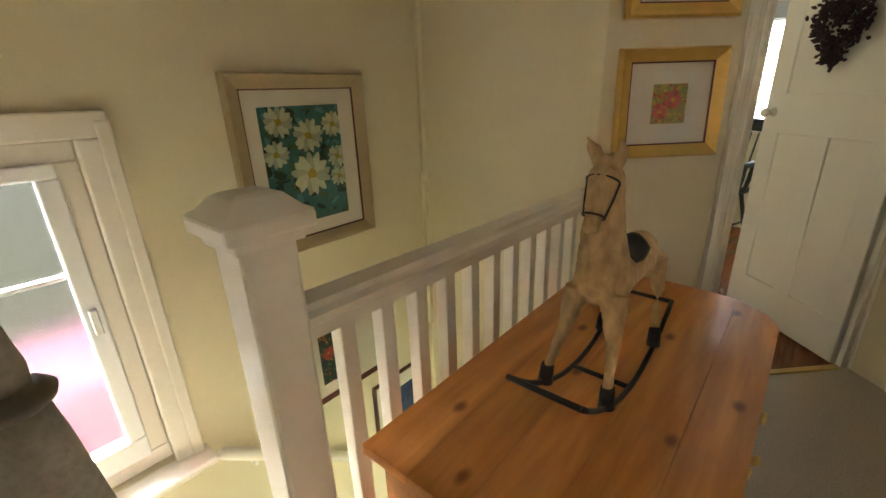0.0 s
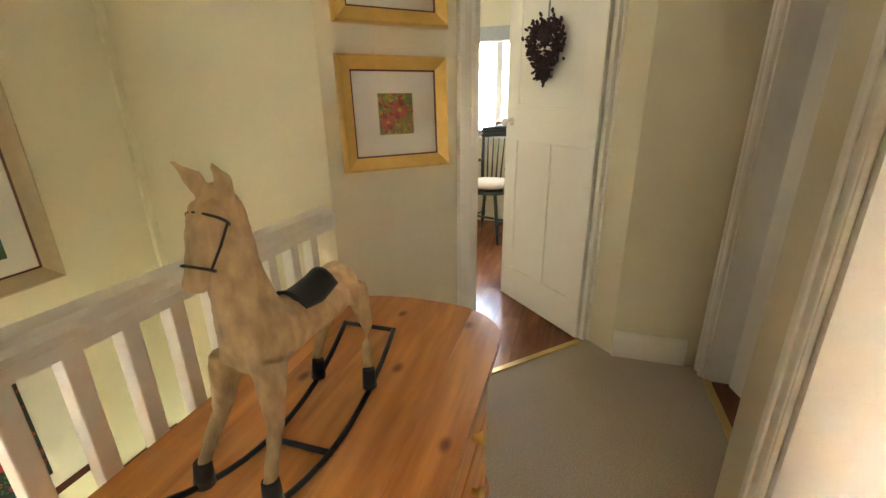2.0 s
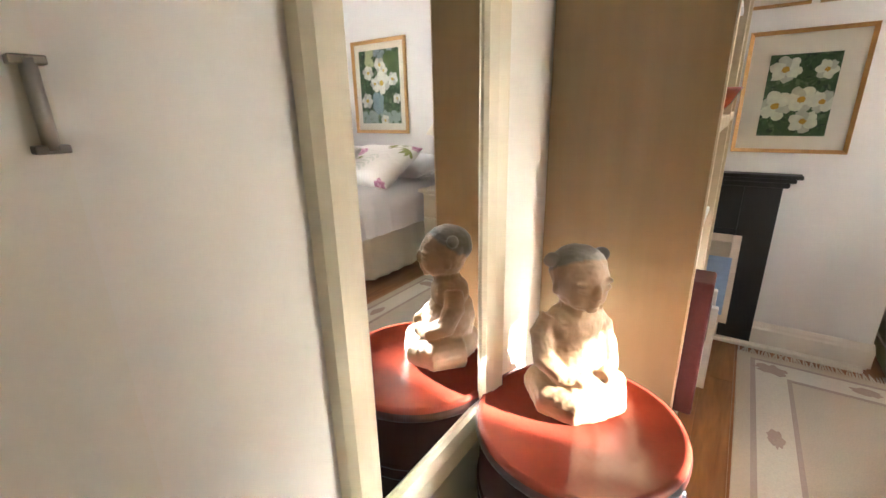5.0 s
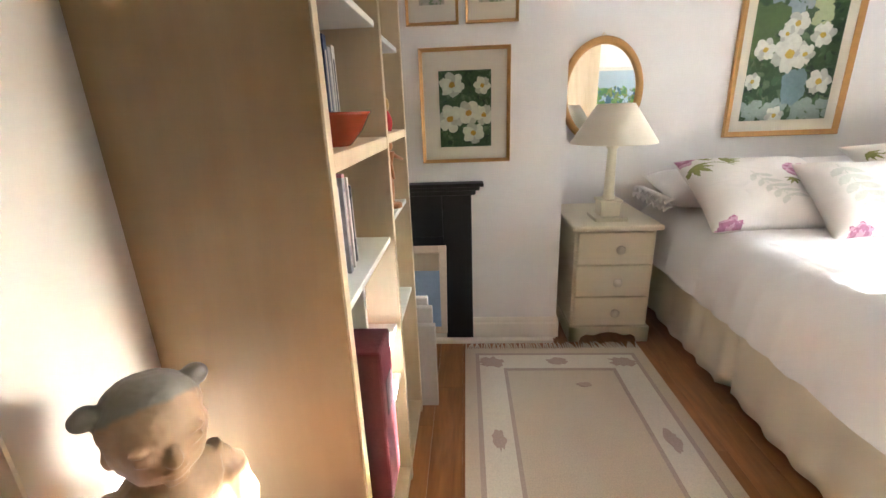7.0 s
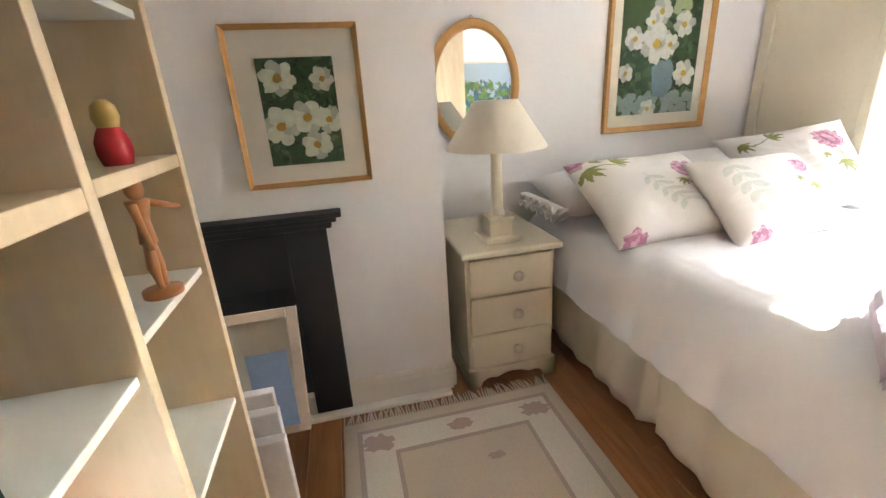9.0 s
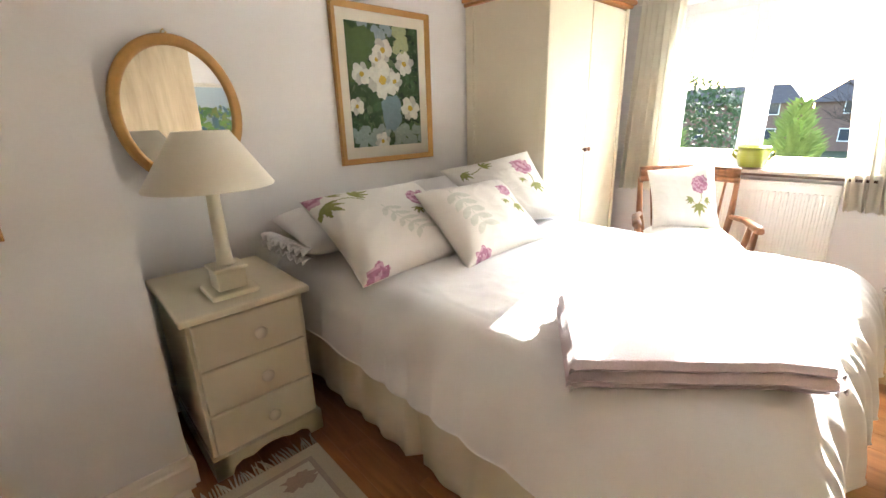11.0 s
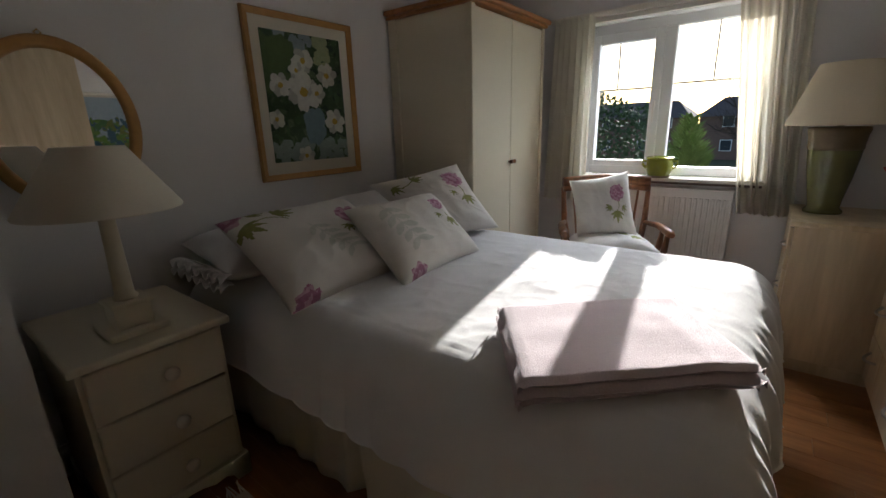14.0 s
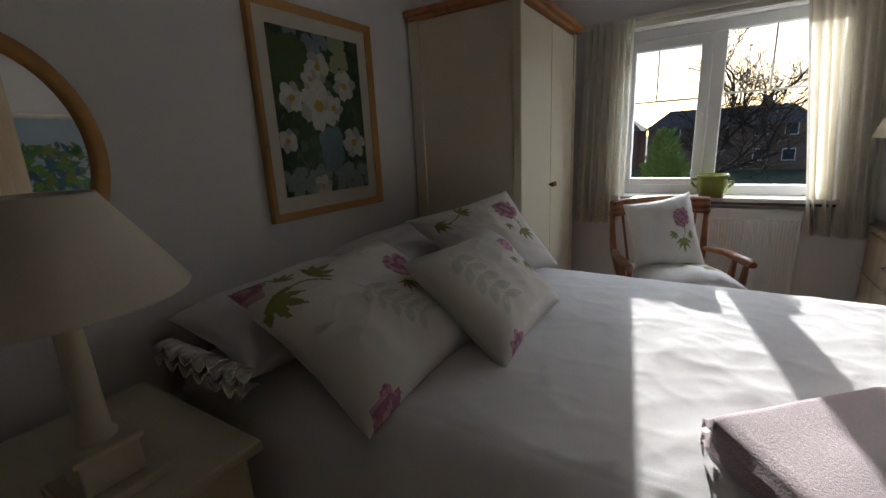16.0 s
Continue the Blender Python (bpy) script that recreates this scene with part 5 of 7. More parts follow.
def pillow(name, tl, tr, bl, br, thick, kind, label, category="pillow", mats=None, n=84, group=""):
    """A stuffed pillow between four corners; its printed face is the one whose corners run tl, tr, br, bl clockwise."""
    tl, tr, bl, br = map(Vector, (tl, tr, bl, br))
    nrm = (tr - tl).cross(bl - tl).normalized() * -1
    bm = bmesh.new()
    sides = []
    for sgn in (1, -1):
        g = []
        for j in range(n + 1):
            row = []
            for i in range(n + 1):
                u, v = i / n, j / n
                a, b = 2 * u - 1, 2 * v - 1
                pinch = 0.085
                uu = 0.5 + 0.5 * a * (1 - pinch * (1 - b * b) * abs(a))
                vv = 0.5 + 0.5 * b * (1 - pinch * (1 - a * a) * abs(b))
                p = (bl * (1 - uu) + br * uu) * (1 - vv) + (tl * (1 - uu) + tr * uu) * vv
                k = max(0.0, (1 - a ** 4) * (1 - b ** 4)) ** 0.55
                k *= 1 + 0.10 * noise.noise(Vector((u * 4, v * 4, thick * 30 + sgn)))
                k += 0.035 * noise.noise(Vector((u * 11, v * 3, 2.0 + thick))) * k
                rad = max(abs(a), abs(b))
                k += 0.10 * rad ** 3 * k * noise.noise(Vector((math.atan2(b, a) * 5.0, rad * 1.2, thick * 50)))
                k += 0.03 * (1 - abs(noise.noise(Vector((u * 5 + v * 3, v * 6 - u * 2, thick * 70))))) ** 6 * k
                row.append(bm.verts.new(p + nrm * (sgn * thick * 0.5 * k)))
            g.append(row)
        sides.append(g)
    for gi, g in enumerate(sides):
        for j in range(n):
            for i in range(n):
                q = (g[j][i], g[j][i + 1], g[j + 1][i + 1], g[j + 1][i])
                f = bm.faces.new(q if gi == 0 else q[::-1])
                f.smooth = True
                if gi == 0 and kind:
                    f.material_index = print_at(kind, (i + 0.5) / n, (j + 0.5) / n)
    bmesh.ops.remove_doubles(bm, verts=bm.verts, dist=0.0004)
    bmesh.ops.recalc_face_normals(bm, faces=bm.faces)
    ob = part(name, bm, mats or [LINEN, PINK, LEAFPRINT, GHOSTPRINT, PINK_LT])
    return tagged(ob, label, category, group)


first_pillow = pillow("pillow", (0.50, -3.66, 0.83), (-0.22, -3.66, 0.85), (0.53, -3.22, 0.76), (-0.18, -3.22, 0.76), 0.15, "", "plain white pillow lying at the head of the bed", mats=[COTTON], n=40, group="plain pillows")
pillow("pillow", (-0.20, -3.66, 0.88), (-0.88, -3.66, 0.88), (-0.18, -3.26, 0.78), (-0.86, -3.26, 0.78), 0.16, "", "plain white pillow lying at the head of the bed", mats=[COTTON], n=40, group="plain pillows")
for z0, seed in ((0.775, 0.0), (0.735, 2.0)):
    bm = bmesh.new()
    cols = []
    for i in range(121):
        y = -3.64 + 0.43 * i / 120
        q = i * 0.62 + seed + 0.8 * math.sin(i * 0.13)
        cols.append([bm.verts.new((0.505 + 0.05 * v + 0.006 * v * math.sin(q * 0.5), y + 0.006 * v * math.cos(q), z0 - 0.012 * v * v + 0.014 * v * math.sin(q))) for v in (0, 0.35, 0.7, 1.0)])
    for p, q in zip(cols, cols[1:]):
        for j in range(3):
            bm.faces.new((p[j], q[j], q[j + 1], p[j + 1])).smooth = True
    frill = part("frill", bm, COTTON, first_pillow, "white ruffled pillow edge")
    frill.modifiers.new("thickness", "SOLIDIFY").thickness = 0.003
pillow("printed_pillow", (0.485, -3.325, 0.955), (-0.20, -3.385, 0.95), (0.50, -2.845, 0.70), (-0.17, -2.86, 0.70), 0.17, "A", "ivory linen pillow printed with pink peonies and leaves", n=110, group="printed pillows")
pillow("printed_pillow", (-0.38, -3.38, 1.00), (-0.79, -3.08, 1.09), (-0.45, -3.02, 0.71), (-0.90, -2.86, 0.72), 0.16, "C", "ivory linen pillow with peony print leaning by the wardrobe", n=100, group="printed pillows")
pillow("printed_cushion", (0.075, -3.055, 0.965), (-0.485, -3.03, 0.965), (0.10, -2.70, 0.70), (-0.46, -2.715, 0.71), 0.15, "B", "ivory linen cushion printed with a peony propped in front", "cushion", n=100)

# folded fleece blanket at the foot
fold = thing("folded_blanket", (0.2, -2.0, 0.70), "folded mauve fleece blanket with pale woven pattern", "blanket")
for k in range(3):
    z0 = 0.700 + k * 0.0235
    o_ = (0.0, 0.012, 0.004, 0.014)[k]
    A, B, C = Vector((0.512 + o_ * 1.4, -1.995 + o_ * 0.1, 0)), Vector((0.185 + o_, -2.235, 0)), Vector((0.125 + o_ * 1.6, -1.585 + o_, 0))
    bm = bmesh.new()
    nx, ny = 50, 36
    top, bot = [], []
    for side in (0, 1):
        g = []
        for j in range(ny + 1):
            row = []
            for i in range(nx + 1):
                u, v = i / nx, j / ny
                p = A + (C - A) * u + (B - A) * v
                e = min(u, 1 - u) * 0.72
                f = min(v, 1 - v) * 0.5
                r = 0.0115
                dip = 0.0
                for q in (e, f):
                    if q < r:
                        dip += r - math.sqrt(max(0, r * r - (r - q) ** 2))
                zz = z0 + (0.023 if side else 0) + (-dip if side else dip) + 0.004 * noise.noise(Vector((u * 5, v * 5, 3 + k * 0.2)))
                drop = max(0.0, u - 0.80) * 0.06 + max(0.0, 0.06 - u) * 0.12
                row.append(bm.verts.new((p.x, p.y, zz - drop)))
            g.append(row)
        for a, b in zip(g, g[1:]):
            for i in range(nx):
                q = (a[i], a[i + 1], b[i + 1], b[i])
                fc = bm.faces.new(q if side else q[::-1])
                fc.smooth = True
                if (i // 5 + j // 5) % 3 == 0 and j < 3:
                    fc.material_index = 1
        (top if side else bot).extend(g)
    for i in range(nx):
        for j, s in ((0, 1), (ny, -1)):
            q = (bot[j][i], bot[j][i + 1], top[j][i + 1], top[j][i])
            fc = bm.faces.new(q[::s])
            fc.smooth = True
            fc.material_index = 1 if (i // 4 + k) % 3 == 0 else 0
    for j in range(ny):
        for i, s in ((0, -1), (nx, 1)):
            q = (bot[j][i], bot[j + 1][i], top[j + 1][i], top[j][i])
            bm.faces.new(q[::s]).smooth = True
    part("layer", bm, [BLANKET, BLANKET_PALE], fold)

# nightstand
ns = thing("nightstand", (0.82, -3.40, 0), "cream painted three drawer nightstand beside the bed", "nightstand")
box("carcass", (0.612, 1.028, -3.655, -3.135, 0.075, 0.642), CREAM, ns, 0.004)
box("top", (0.590, 1.050, -3.665, -3.095, 0.643, 0.672), CREAM, ns, 0.009)
for z0, z1 in ((0.455, 0.632), (0.272, 0.449), (0.098, 0.266)):
    d = box("drawer_front", (0.626, 1.014, -3.137, -3.116, z0, z1), CREAM, ns, 0.007)
    lathe("knob", [(0.011, 0), (0.011, 0.01), (0.019, 0.014), (0.024, 0.024), (0.02, 0.034), (0.0, 0.038)], (0, 0, 0), PORCELAIN, d, 20, "round cream knob", m=Matrix.Translation((0.80, -3.116, (z0 + z1) / 2 + 0.0)) @ Matrix.Rotation(radians(-90), 4, "X"), cap=False)
bm = bmesh.new()
pts = [(0.604, 0.0), (0.66, 0.0), (0.672, 0.03), (0.70, 0.045), (0.74, 0.04), (0.78, 0.055), (0.82, 0.06), (0.86, 0.055), (0.90, 0.04), (0.94, 0.045), (0.968, 0.03), (0.98, 0.0), (1.036, 0.0), (1.036, 0.092), (0.604, 0.092)]
for y in (-3.128, -3.108):
    for x, z in pts:
        bm.verts.new((x, y, z))
bm.verts.ensure_lookup_table()
n = len(pts)
bm.faces.new(bm.verts[:n]), bm.faces.new(bm.verts[n:2 * n][::-1])
for i in range(n):
    bm.faces.new((bm.verts[i], bm.verts[n + i], bm.verts[n + (i + 1) % n], bm.verts[(i + 1) % n]))
bmesh.ops.recalc_face_normals(bm, faces=bm.faces)
part("apron", bm, CREAM, ns, "shaped base apron")
for x0 in (0.604, 0.992):
    box("side_foot", (x0, x0 + 0.044, -3.655, -3.108, 0, 0.09), CREAM, ns)

# bedside lamp
LX, LY = 0.832, -3.262
bl = thing("table_lamp", (LX, LY, 0.672), "cream column table lamp with ivory coolie shade", "lamp")
box("base_plate", (LX - 0.085, LX + 0.085, LY - 0.085, LY + 0.085, 0.672, 0.694), CREAM, bl, 0.006)
box("plinth", (LX - 0.052, LX + 0.052, LY - 0.052, LY + 0.052, 0.694, 0.768), CREAM, bl, 0.005)
box("collar", (LX - 0.060, LX + 0.060, LY - 0.060, LY + 0.060, 0.768, 0.782), CREAM, bl, 0.004)
lathe("column", [(0.034, 0.782), (0.036, 0.79), (0.028, 0.80), (0.026, 0.86), (0.023, 1.0), (0.022, 1.04), (0.03, 1.05), (0.03, 1.06), (0.014, 1.065), (0.014, 1.10)], (LX, LY, 0), CREAM, bl, 24)
bm = bmesh.new()
add_lathe(bm, [(0.212, 1.073), (0.214, 1.078), (0.092, 1.262), (0.09, 1.266), (0.087, 1.264), (0.208, 1.078), (0.209, 1.073)], (LX, LY, 0), 56, cap=False)
part("shade", bm, LAMPSHADE, bl, "ivory cone shade", True)
lathe("bulb", [(0.014, 1.09), (0.018, 1.11), (0.03, 1.15), (0.026, 1.18), (0.0, 1.20)], (LX, LY, 0), plain("unlit_bulb", (0.7, 0.7, 0.68), 0.2), bl, 16, cap=False)

# oval mirror
ov = thing("oval_mirror", (0.79, BACK, 1.335), "oval wall mirror in a gilt moulded frame", "mirror")
bm = bmesh.new()
prof = [(0.0, 0.002), (0.0, 0.018), (0.010, 0.028), (0.022, 0.022), (0.028, 0.026), (0.038, 0.018), (0.044, 0.008), (0.044, 0.002)]
ring = []
for k in range(72):
    t = 2 * math.pi * k / 72
    ring.append([bm.verts.new((0.79 + (0.245 - a) * math.cos(t), BACK + d, 1.335 + (0.298 - a) * math.sin(t))) for a, d in prof])
for k in range(72):
    a, b = ring[k], ring[(k + 1) % 72]
    for i in range(len(prof) - 1):
        bm.faces.new((a[i], a[i + 1], b[i + 1], b[i])).smooth = True
bmesh.ops.recalc_face_normals(bm, faces=bm.faces)
ASKEW = Matrix.Translation((0.79, BACK + 0.0215, 0)) @ Matrix.Rotation(radians(5), 4, "Z") @ Matrix.Translation((-0.79, -BACK, 0))
bmesh.ops.transform(bm, matrix=ASKEW, verts=bm.verts)
part("frame", bm, GOLD_PALE, ov)
bm = bmesh.new()
bm.faces.new([bm.verts.new((0.79 + 0.206 * math.cos(2 * math.pi * k / 72), BACK + 0.009, 1.335 + 0.259 * math.sin(2 * math.pi * k / 72))) for k in range(72)][::-1])
bmesh.ops.transform(bm, matrix=ASKEW, verts=bm.verts)
part("mirror_glass", bm, MIRROR, ov)
tube("hook", [(0.79, BACK + 0.005, 1.632), (0.78, BACK + 0.008, 1.642), (0.79, BACK + 0.01, 1.652), (0.80, BACK + 0.008, 1.642), (0.79, BACK + 0.005, 1.632)], 0.003, BRASS, ov, 6)

# wall pictures; these face +y
LEAFS = [G1, ("leaf_deep", (0.04, 0.085, 0.035)), G2, ("leaf_sage", (0.12, 0.18, 0.09))]
picture("white_rose_picture", on_wall(-0.276, BACK + 0.002, 1.457, 180), 0.655, 0.82, 0.032, 0.026, (GOLD_PALE, MAROON_LINE, MOUNT), "tall gilt framed painting of white flowers in a blue pot",
        flowers_art(("ground_green", (0.05, 0.10, 0.04)), LEAFS, [(-0.02, 0.30, 0.14), (0.28, 0.20, 0.14), (-0.05, 0.06, 0.22), (0.12, 0.05, 0.12), (-0.33, 0.1, 0.13), (0.34, -0.18, 0.15), (-0.42, -0.16, 0.1), (-0.12, 0.22, 0.1), (-0.1, -0.46, 0.11)], 12, vase=(0.06, -0.22, 0.22, 0.26, BLUEPOT), panels=((-0.5, 0.5, -0.5, -0.34, 60, ("cloth_pale_teal", (0.30, 0.38, 0.33))), (0.16, 0.32, 0.2, 0.5, 30, ("curtain_pale_green", (0.42, 0.47, 0.26))), (-0.3, 0.1, 0.36, 0.5, 26, ("sky_patch", (0.30, 0.38, 0.40))), (-0.5, -0.2, 0.1, 0.42, 36, ("leaf_moss", (0.10, 0.16, 0.05))))), (0.05, 0.055, 0.06, 0.055))
picture("blossom_picture", on_wall(1.59, BREAST + 0.002, 1.277, 180), 0.438, 0.536, 0.018, 0.02, (GOLD_PALE, GOLD_PALE, MOUNT), "gilt framed close painting of white blossoms above the fireplace",
        flowers_art(("ground_green", (0.05, 0.10, 0.04)), LEAFS, [(-0.25, 0.32, 0.24), (0.33, 0.3, 0.17), (-0.3, -0.12, 0.26), (0.06, -0.05, 0.24), (0.36, -0.08, 0.2), (0.15, -0.32, 0.22)], 21, petal=("petal_cream", (0.70, 0.72, 0.55)), heart=("heart_amber", (0.5, 0.3, 0.03))), (0.075, 0.075, 0.06, 0.085))
for x in (1.735, 1.46):
    picture("small_picture", on_wall(x, BREAST + 0.002, 1.79, 180), 0.245, 0.30, 0.014, 0.018, (GOLD_PALE, GOLD_PALE, MOUNT), "small gilt framed picture with a pale mount", flowers_art(("ground_pale", (0.5, 0.48, 0.4)), [G4, ("dab_cream", (0.55, 0.5, 0.4))], [], 30), (0.05, 0.05, 0.07, 0.05))["group"] = "pair of small pictures above the blossom picture"

# fireplace
fp = thing("fireplace", (1.86, BREAST, 0), "black painted cast iron fireplace surround on the chimney breast", "fireplace")
bm = bmesh.new()
add_box(bm, 1.505, 2.17, BREAST, BREAST + 0.085, 0.893, 0.912, bev=0.005)
add_box(bm, 1.525, 2.17, BREAST, BREAST + 0.065, 0.872, 0.893, bev=0.006)
add_box(bm, 1.545, 2.17, BREAST, BREAST + 0.045, 0.845, 0.872, bev=0.008)
part("mantel_shelf", bm, BLACK_PAINT, fp)
box("jamb", (1.568, 1.72, BREAST, BREAST + 0.028, 0.0, 0.845), BLACK_PAINT, fp, 0.004)
box("jamb", (2.04, 2.17, BREAST, BREAST + 0.028, 0.0, 0.845), BLACK_PAINT, fp, 0.004)
box("frieze", (1.72, 2.04, BREAST, BREAST + 0.024, 0.62, 0.845), BLACK_PAINT, fp, 0.004)
box("back_plate", (1.72, 2.04, BREAST, BREAST + 0.012, 0.0, 0.62), BLACK_IRON, fp)
box("hearth_strip", (1.12, 2.17, BREAST + 0.03, BREAST + 0.07, -0.012, 0.02), GLOSS_WHITE, fp, 0.006, "white painted hearth edging")

# rug with border and fringe
rug = thing("fringed_rug", (1.14, -2.3, 0), "pale taupe wool rug with ivory border and fringe", "rug")
RX0, RX1, RYF, RYN = 0.67, 1.615, -3.035, -1.62
box("field", (RX0, RX1, RYF, RYN, -0.011, 0.006), RUG_BASE, rug, 0.004)
def ring_rug(name, i0, i1, z, mat):
    bm = bmesh.new()
    for b in ((RX0 + i0, RX1 - i0, RYF + i0, RYF + i1), (RX0 + i0, RX1 - i0, RYN - i1, RYN - i0), (RX0 + i0, RX0 + i1, RYF + i1, RYN - i1), (RX1 - i1, RX1 - i0, RYF + i1, RYN - i1)):
        add_box(bm, *b, 0.0, z)
    part(name, bm, mat, rug)
ring_rug("border_line", 0.055, 0.075, 0.0075, RUG_LINE)
ring_rug("border", 0.075, 0.195, 0.008, RUG_PALE)
ring_rug("border_line", 0.195, 0.212, 0.0085, RUG_LINE)
ROSEWOOL = material("rug_rose_wool", (0.50, 0.38, 0.32), 0.95, grain=0.3, scale=180, bump=0.8)
def rug_motif(x, y, w, d, seed):
    r_ = random.Random(seed)
    bm = bmesh.new()
    ring = [bm.verts.new((x + w * math.cos(a) * r_.uniform(0.6, 1.1), y + d * math.sin(a) * r_.uniform(0.6, 1.1), 0.0095)) for a in [2 * math.pi * i / 22 for i in range(22)]]
    bm.faces.new(ring)
    r2 = bmesh.ops.extrude_face_region(bm, geom=bm.faces[:])
    bmesh.ops.translate(bm, vec=(0, 0, -0.004), verts=[v for v in r2["geom"] if isinstance(v, bmesh.types.BMVert)])
    bmesh.ops.recalc_face_normals(bm, faces=bm.faces)
    part("motif", bm, ROSEWOOL, rug)
rug_motif(RX0 + 0.14, RYF + 0.14, 0.075, 0.05, 1), rug_motif(RX1 - 0.14, RYF + 0.14, 0.075, 0.05, 2), rug_motif((RX0 + RX1) / 2, RYF + 0.135, 0.06, 0.035, 3)
rug_motif(RX0 + 0.14, RYN - 0.14, 0.075, 0.05, 4), rug_motif(RX1 - 0.14, RYN - 0.14, 0.075, 0.05, 5), rug_motif(RX0 + 0.135, -2.35, 0.03, 0.07, 6), rug_motif(RX1 - 0.135, -2.35, 0.03, 0.07, 7), rug_motif(RX0 + 0.38, RYF + 0.33, 0.04, 0.02, 8)
bm = bmesh.new()
rng = random.Random(5)
for y, s in ((RYF, -1), (RYN, 1)):
    for i in range(78):
        x = RX0 + (RX1 - RX0) * (i + 0.5) / 78
        L = rng.uniform(0.05, 0.075)
        dx = rng.gauss(0, 0.012)
        add_tube(bm, [(x, y, 0.004), (x + dx * 0.4, y + s * L * 0.5, 0.004), (x + dx, y + s * L, 0.002)], [0.004, 0.0035, 0.002], 5)
tagged(part("fringe", bm, FRINGE, rug), kind="stuff")

# cream wardrobe in the corner
wd = thing("wardrobe", (-1.39, -3.37, 0), "cream two door wardrobe with honey wood cornice", "wardrobe")
WL, WR, WF = -0.935, -1.85, -3.06
box("carcass", (WR, WL, -3.685, WF - 0.025, 0.0, 1.945), CREAM, wd, 0.004)
for x0, x1 in ((WL - 0.03, WL + 0.012), (WR - 0.012, WR + 0.03)):
    box("corner_stile", (x0, x1, WF - 0.04, WF + 0.006, 0.0, 1.945), CREAM, wd, 0.006)
box("back_stile", (WL, WL + 0.014, -3.685, -3.62, 0.0, 1.945), CREAM, wd, 0.004)
for x0, x1, hx in ((-1.388, WL - 0.034, -1.37), (WR + 0.034, -1.394, -1.412)):
    d = box("door", (x0, x1, WF - 0.022, WF, 0.09, 1.93), CREAM, wd, 0.003)
    lathe("knob", [(0.007, 0), (0.007, 0.012), (0.015, 0.018), (0.013, 0.028), (0.0, 0.03)], (0, 0, 0), DARKWOOD, d, 16, "small dark knob", m=Matrix.Translation((hx, WF, 1.06)) @ Matrix.Rotation(radians(-90), 4, "X"), cap=False)
bm = bmesh.new()
add_box(bm, WR - 0.02, WL + 0.025, -3.69, WF + 0.025, 1.945, 1.965, bev=0.006)
add_box(bm, WR - 0.035, WL + 0.045, -3.692, WF + 0.045, 1.965, 1.995, bev=0.01)
part("cornice", bm, HONEY, wd, "honey coloured wood cornice")

# rocking style armchair by the window
AC = (-1.47, -2.39)
ac = windsor_chair("armchair", (AC[0], AC[1], 0), 118, DARKWOOD, "brown wooden spindle back armchair below the window")
ac.matrix_basis = ac.matrix_basis @ Matrix.Diagonal((1.2, 1.0, 1.0, 1.0))
def rot_pt(x, y, z, a=118):
    c, s = math.cos(radians(a)), math.sin(radians(a))
    return (AC[0] + c * x - s * y, AC[1] + s * x + c * y, z)
pillow("seat_cushion", rot_pt(-0.23, 0.17, 0.545), rot_pt(0.23, 0.17, 0.545), rot_pt(-0.25, -0.26, 0.55), rot_pt(0.25, -0.26, 0.55), 0.17, "E", "ivory seat cushion printed with leaves on the armchair", "cushion", n=70)
pillow("chair_cushion", rot_pt(-0.25, 0.12, 0.94), rot_pt(0.105, 0.12, 1.0), rot_pt(-0.20, 0.01, 0.58), rot_pt(0.17, -0.01, 0.585), 0.14, "D", "ivory cushion printed with a peony resting on the armchair", "cushion", n=84)

# radiator
rad = thing("radiator", (WEST, -2.2, 0.25), "white enamelled panel radiator under the window", "radiator")
bm = bmesh.new()
add_box(bm, WEST + 0.03, WEST + 0.048, -2.62, -1.80, 0.22, 0.855, bev=0.008)
part("panel", bm, RADIATOR, rad)
for i in range(25):
    y = -2.595 + i * 0.0322
    box("flute", (WEST + 0.046, WEST + 0.054, y, y + 0.018, 0.25, 0.80), RADIATOR, rad, 0.003)
box("top_grille", (WEST + 0.004, WEST + 0.056, -2.62, -1.80, 0.851, 0.862), RADIATOR, rad, 0.003)
tube("pipe", [(WEST + 0.03, -1.78, 0.0), (WEST + 0.03, -1.78, 0.24), (WEST + 0.035, -1.81, 0.26)], 0.008, RADIATOR, rad)


# curtains
def curtain(name, y0t, y1t, y0b, y1b, z0, z1, folds, seed, label):
    rng = random.Random(seed)
    ph = [rng.uniform(0, 6) for _ in range(6)]
    bm = bmesh.new()
    n, mrow = folds * 14, 26
    rows = []
    for j in range(mrow + 1):
        v = j / mrow
        row = []
        for i in range(n + 1):
            u = i / n
            y = (y0t + (y1t - y0t) * u) * (1 - v) + (y0b + (y1b - y0b) * u) * v
            a = 2 * math.pi * folds * u
            dep = 0.026 + 0.018 * v
            x = -1.955 + dep * math.sin(a + 0.5 * math.sin(a * 0.5 + ph[0]) + 0.3 * v * math.sin(ph[1] + u * 6)) + 0.010 * math.sin(ph[2] + u * 9 + v * 2)
            y += 0.010 * v * math.sin(a * 0.5 + ph[3]) + 0.004 * math.cos(a)
            if v < 0.035:
                x = -1.95 + (x + 1.95) * 1.1
            row.append(bm.verts.new((x, y, z1 + (z0 - z1) * v)))
        rows.append(row)
    for a, b in zip(rows, rows[1:]):
        for i in range(n):
            bm.faces.new((a[i], b[i], b[i + 1], a[i + 1])).smooth = True
    root = thing(name, (-1.96, (y0b + y1b) / 2, z0), label, "curtain", "pair of cream curtains")
    part("cloth", bm, CURTAIN, root)
    return root


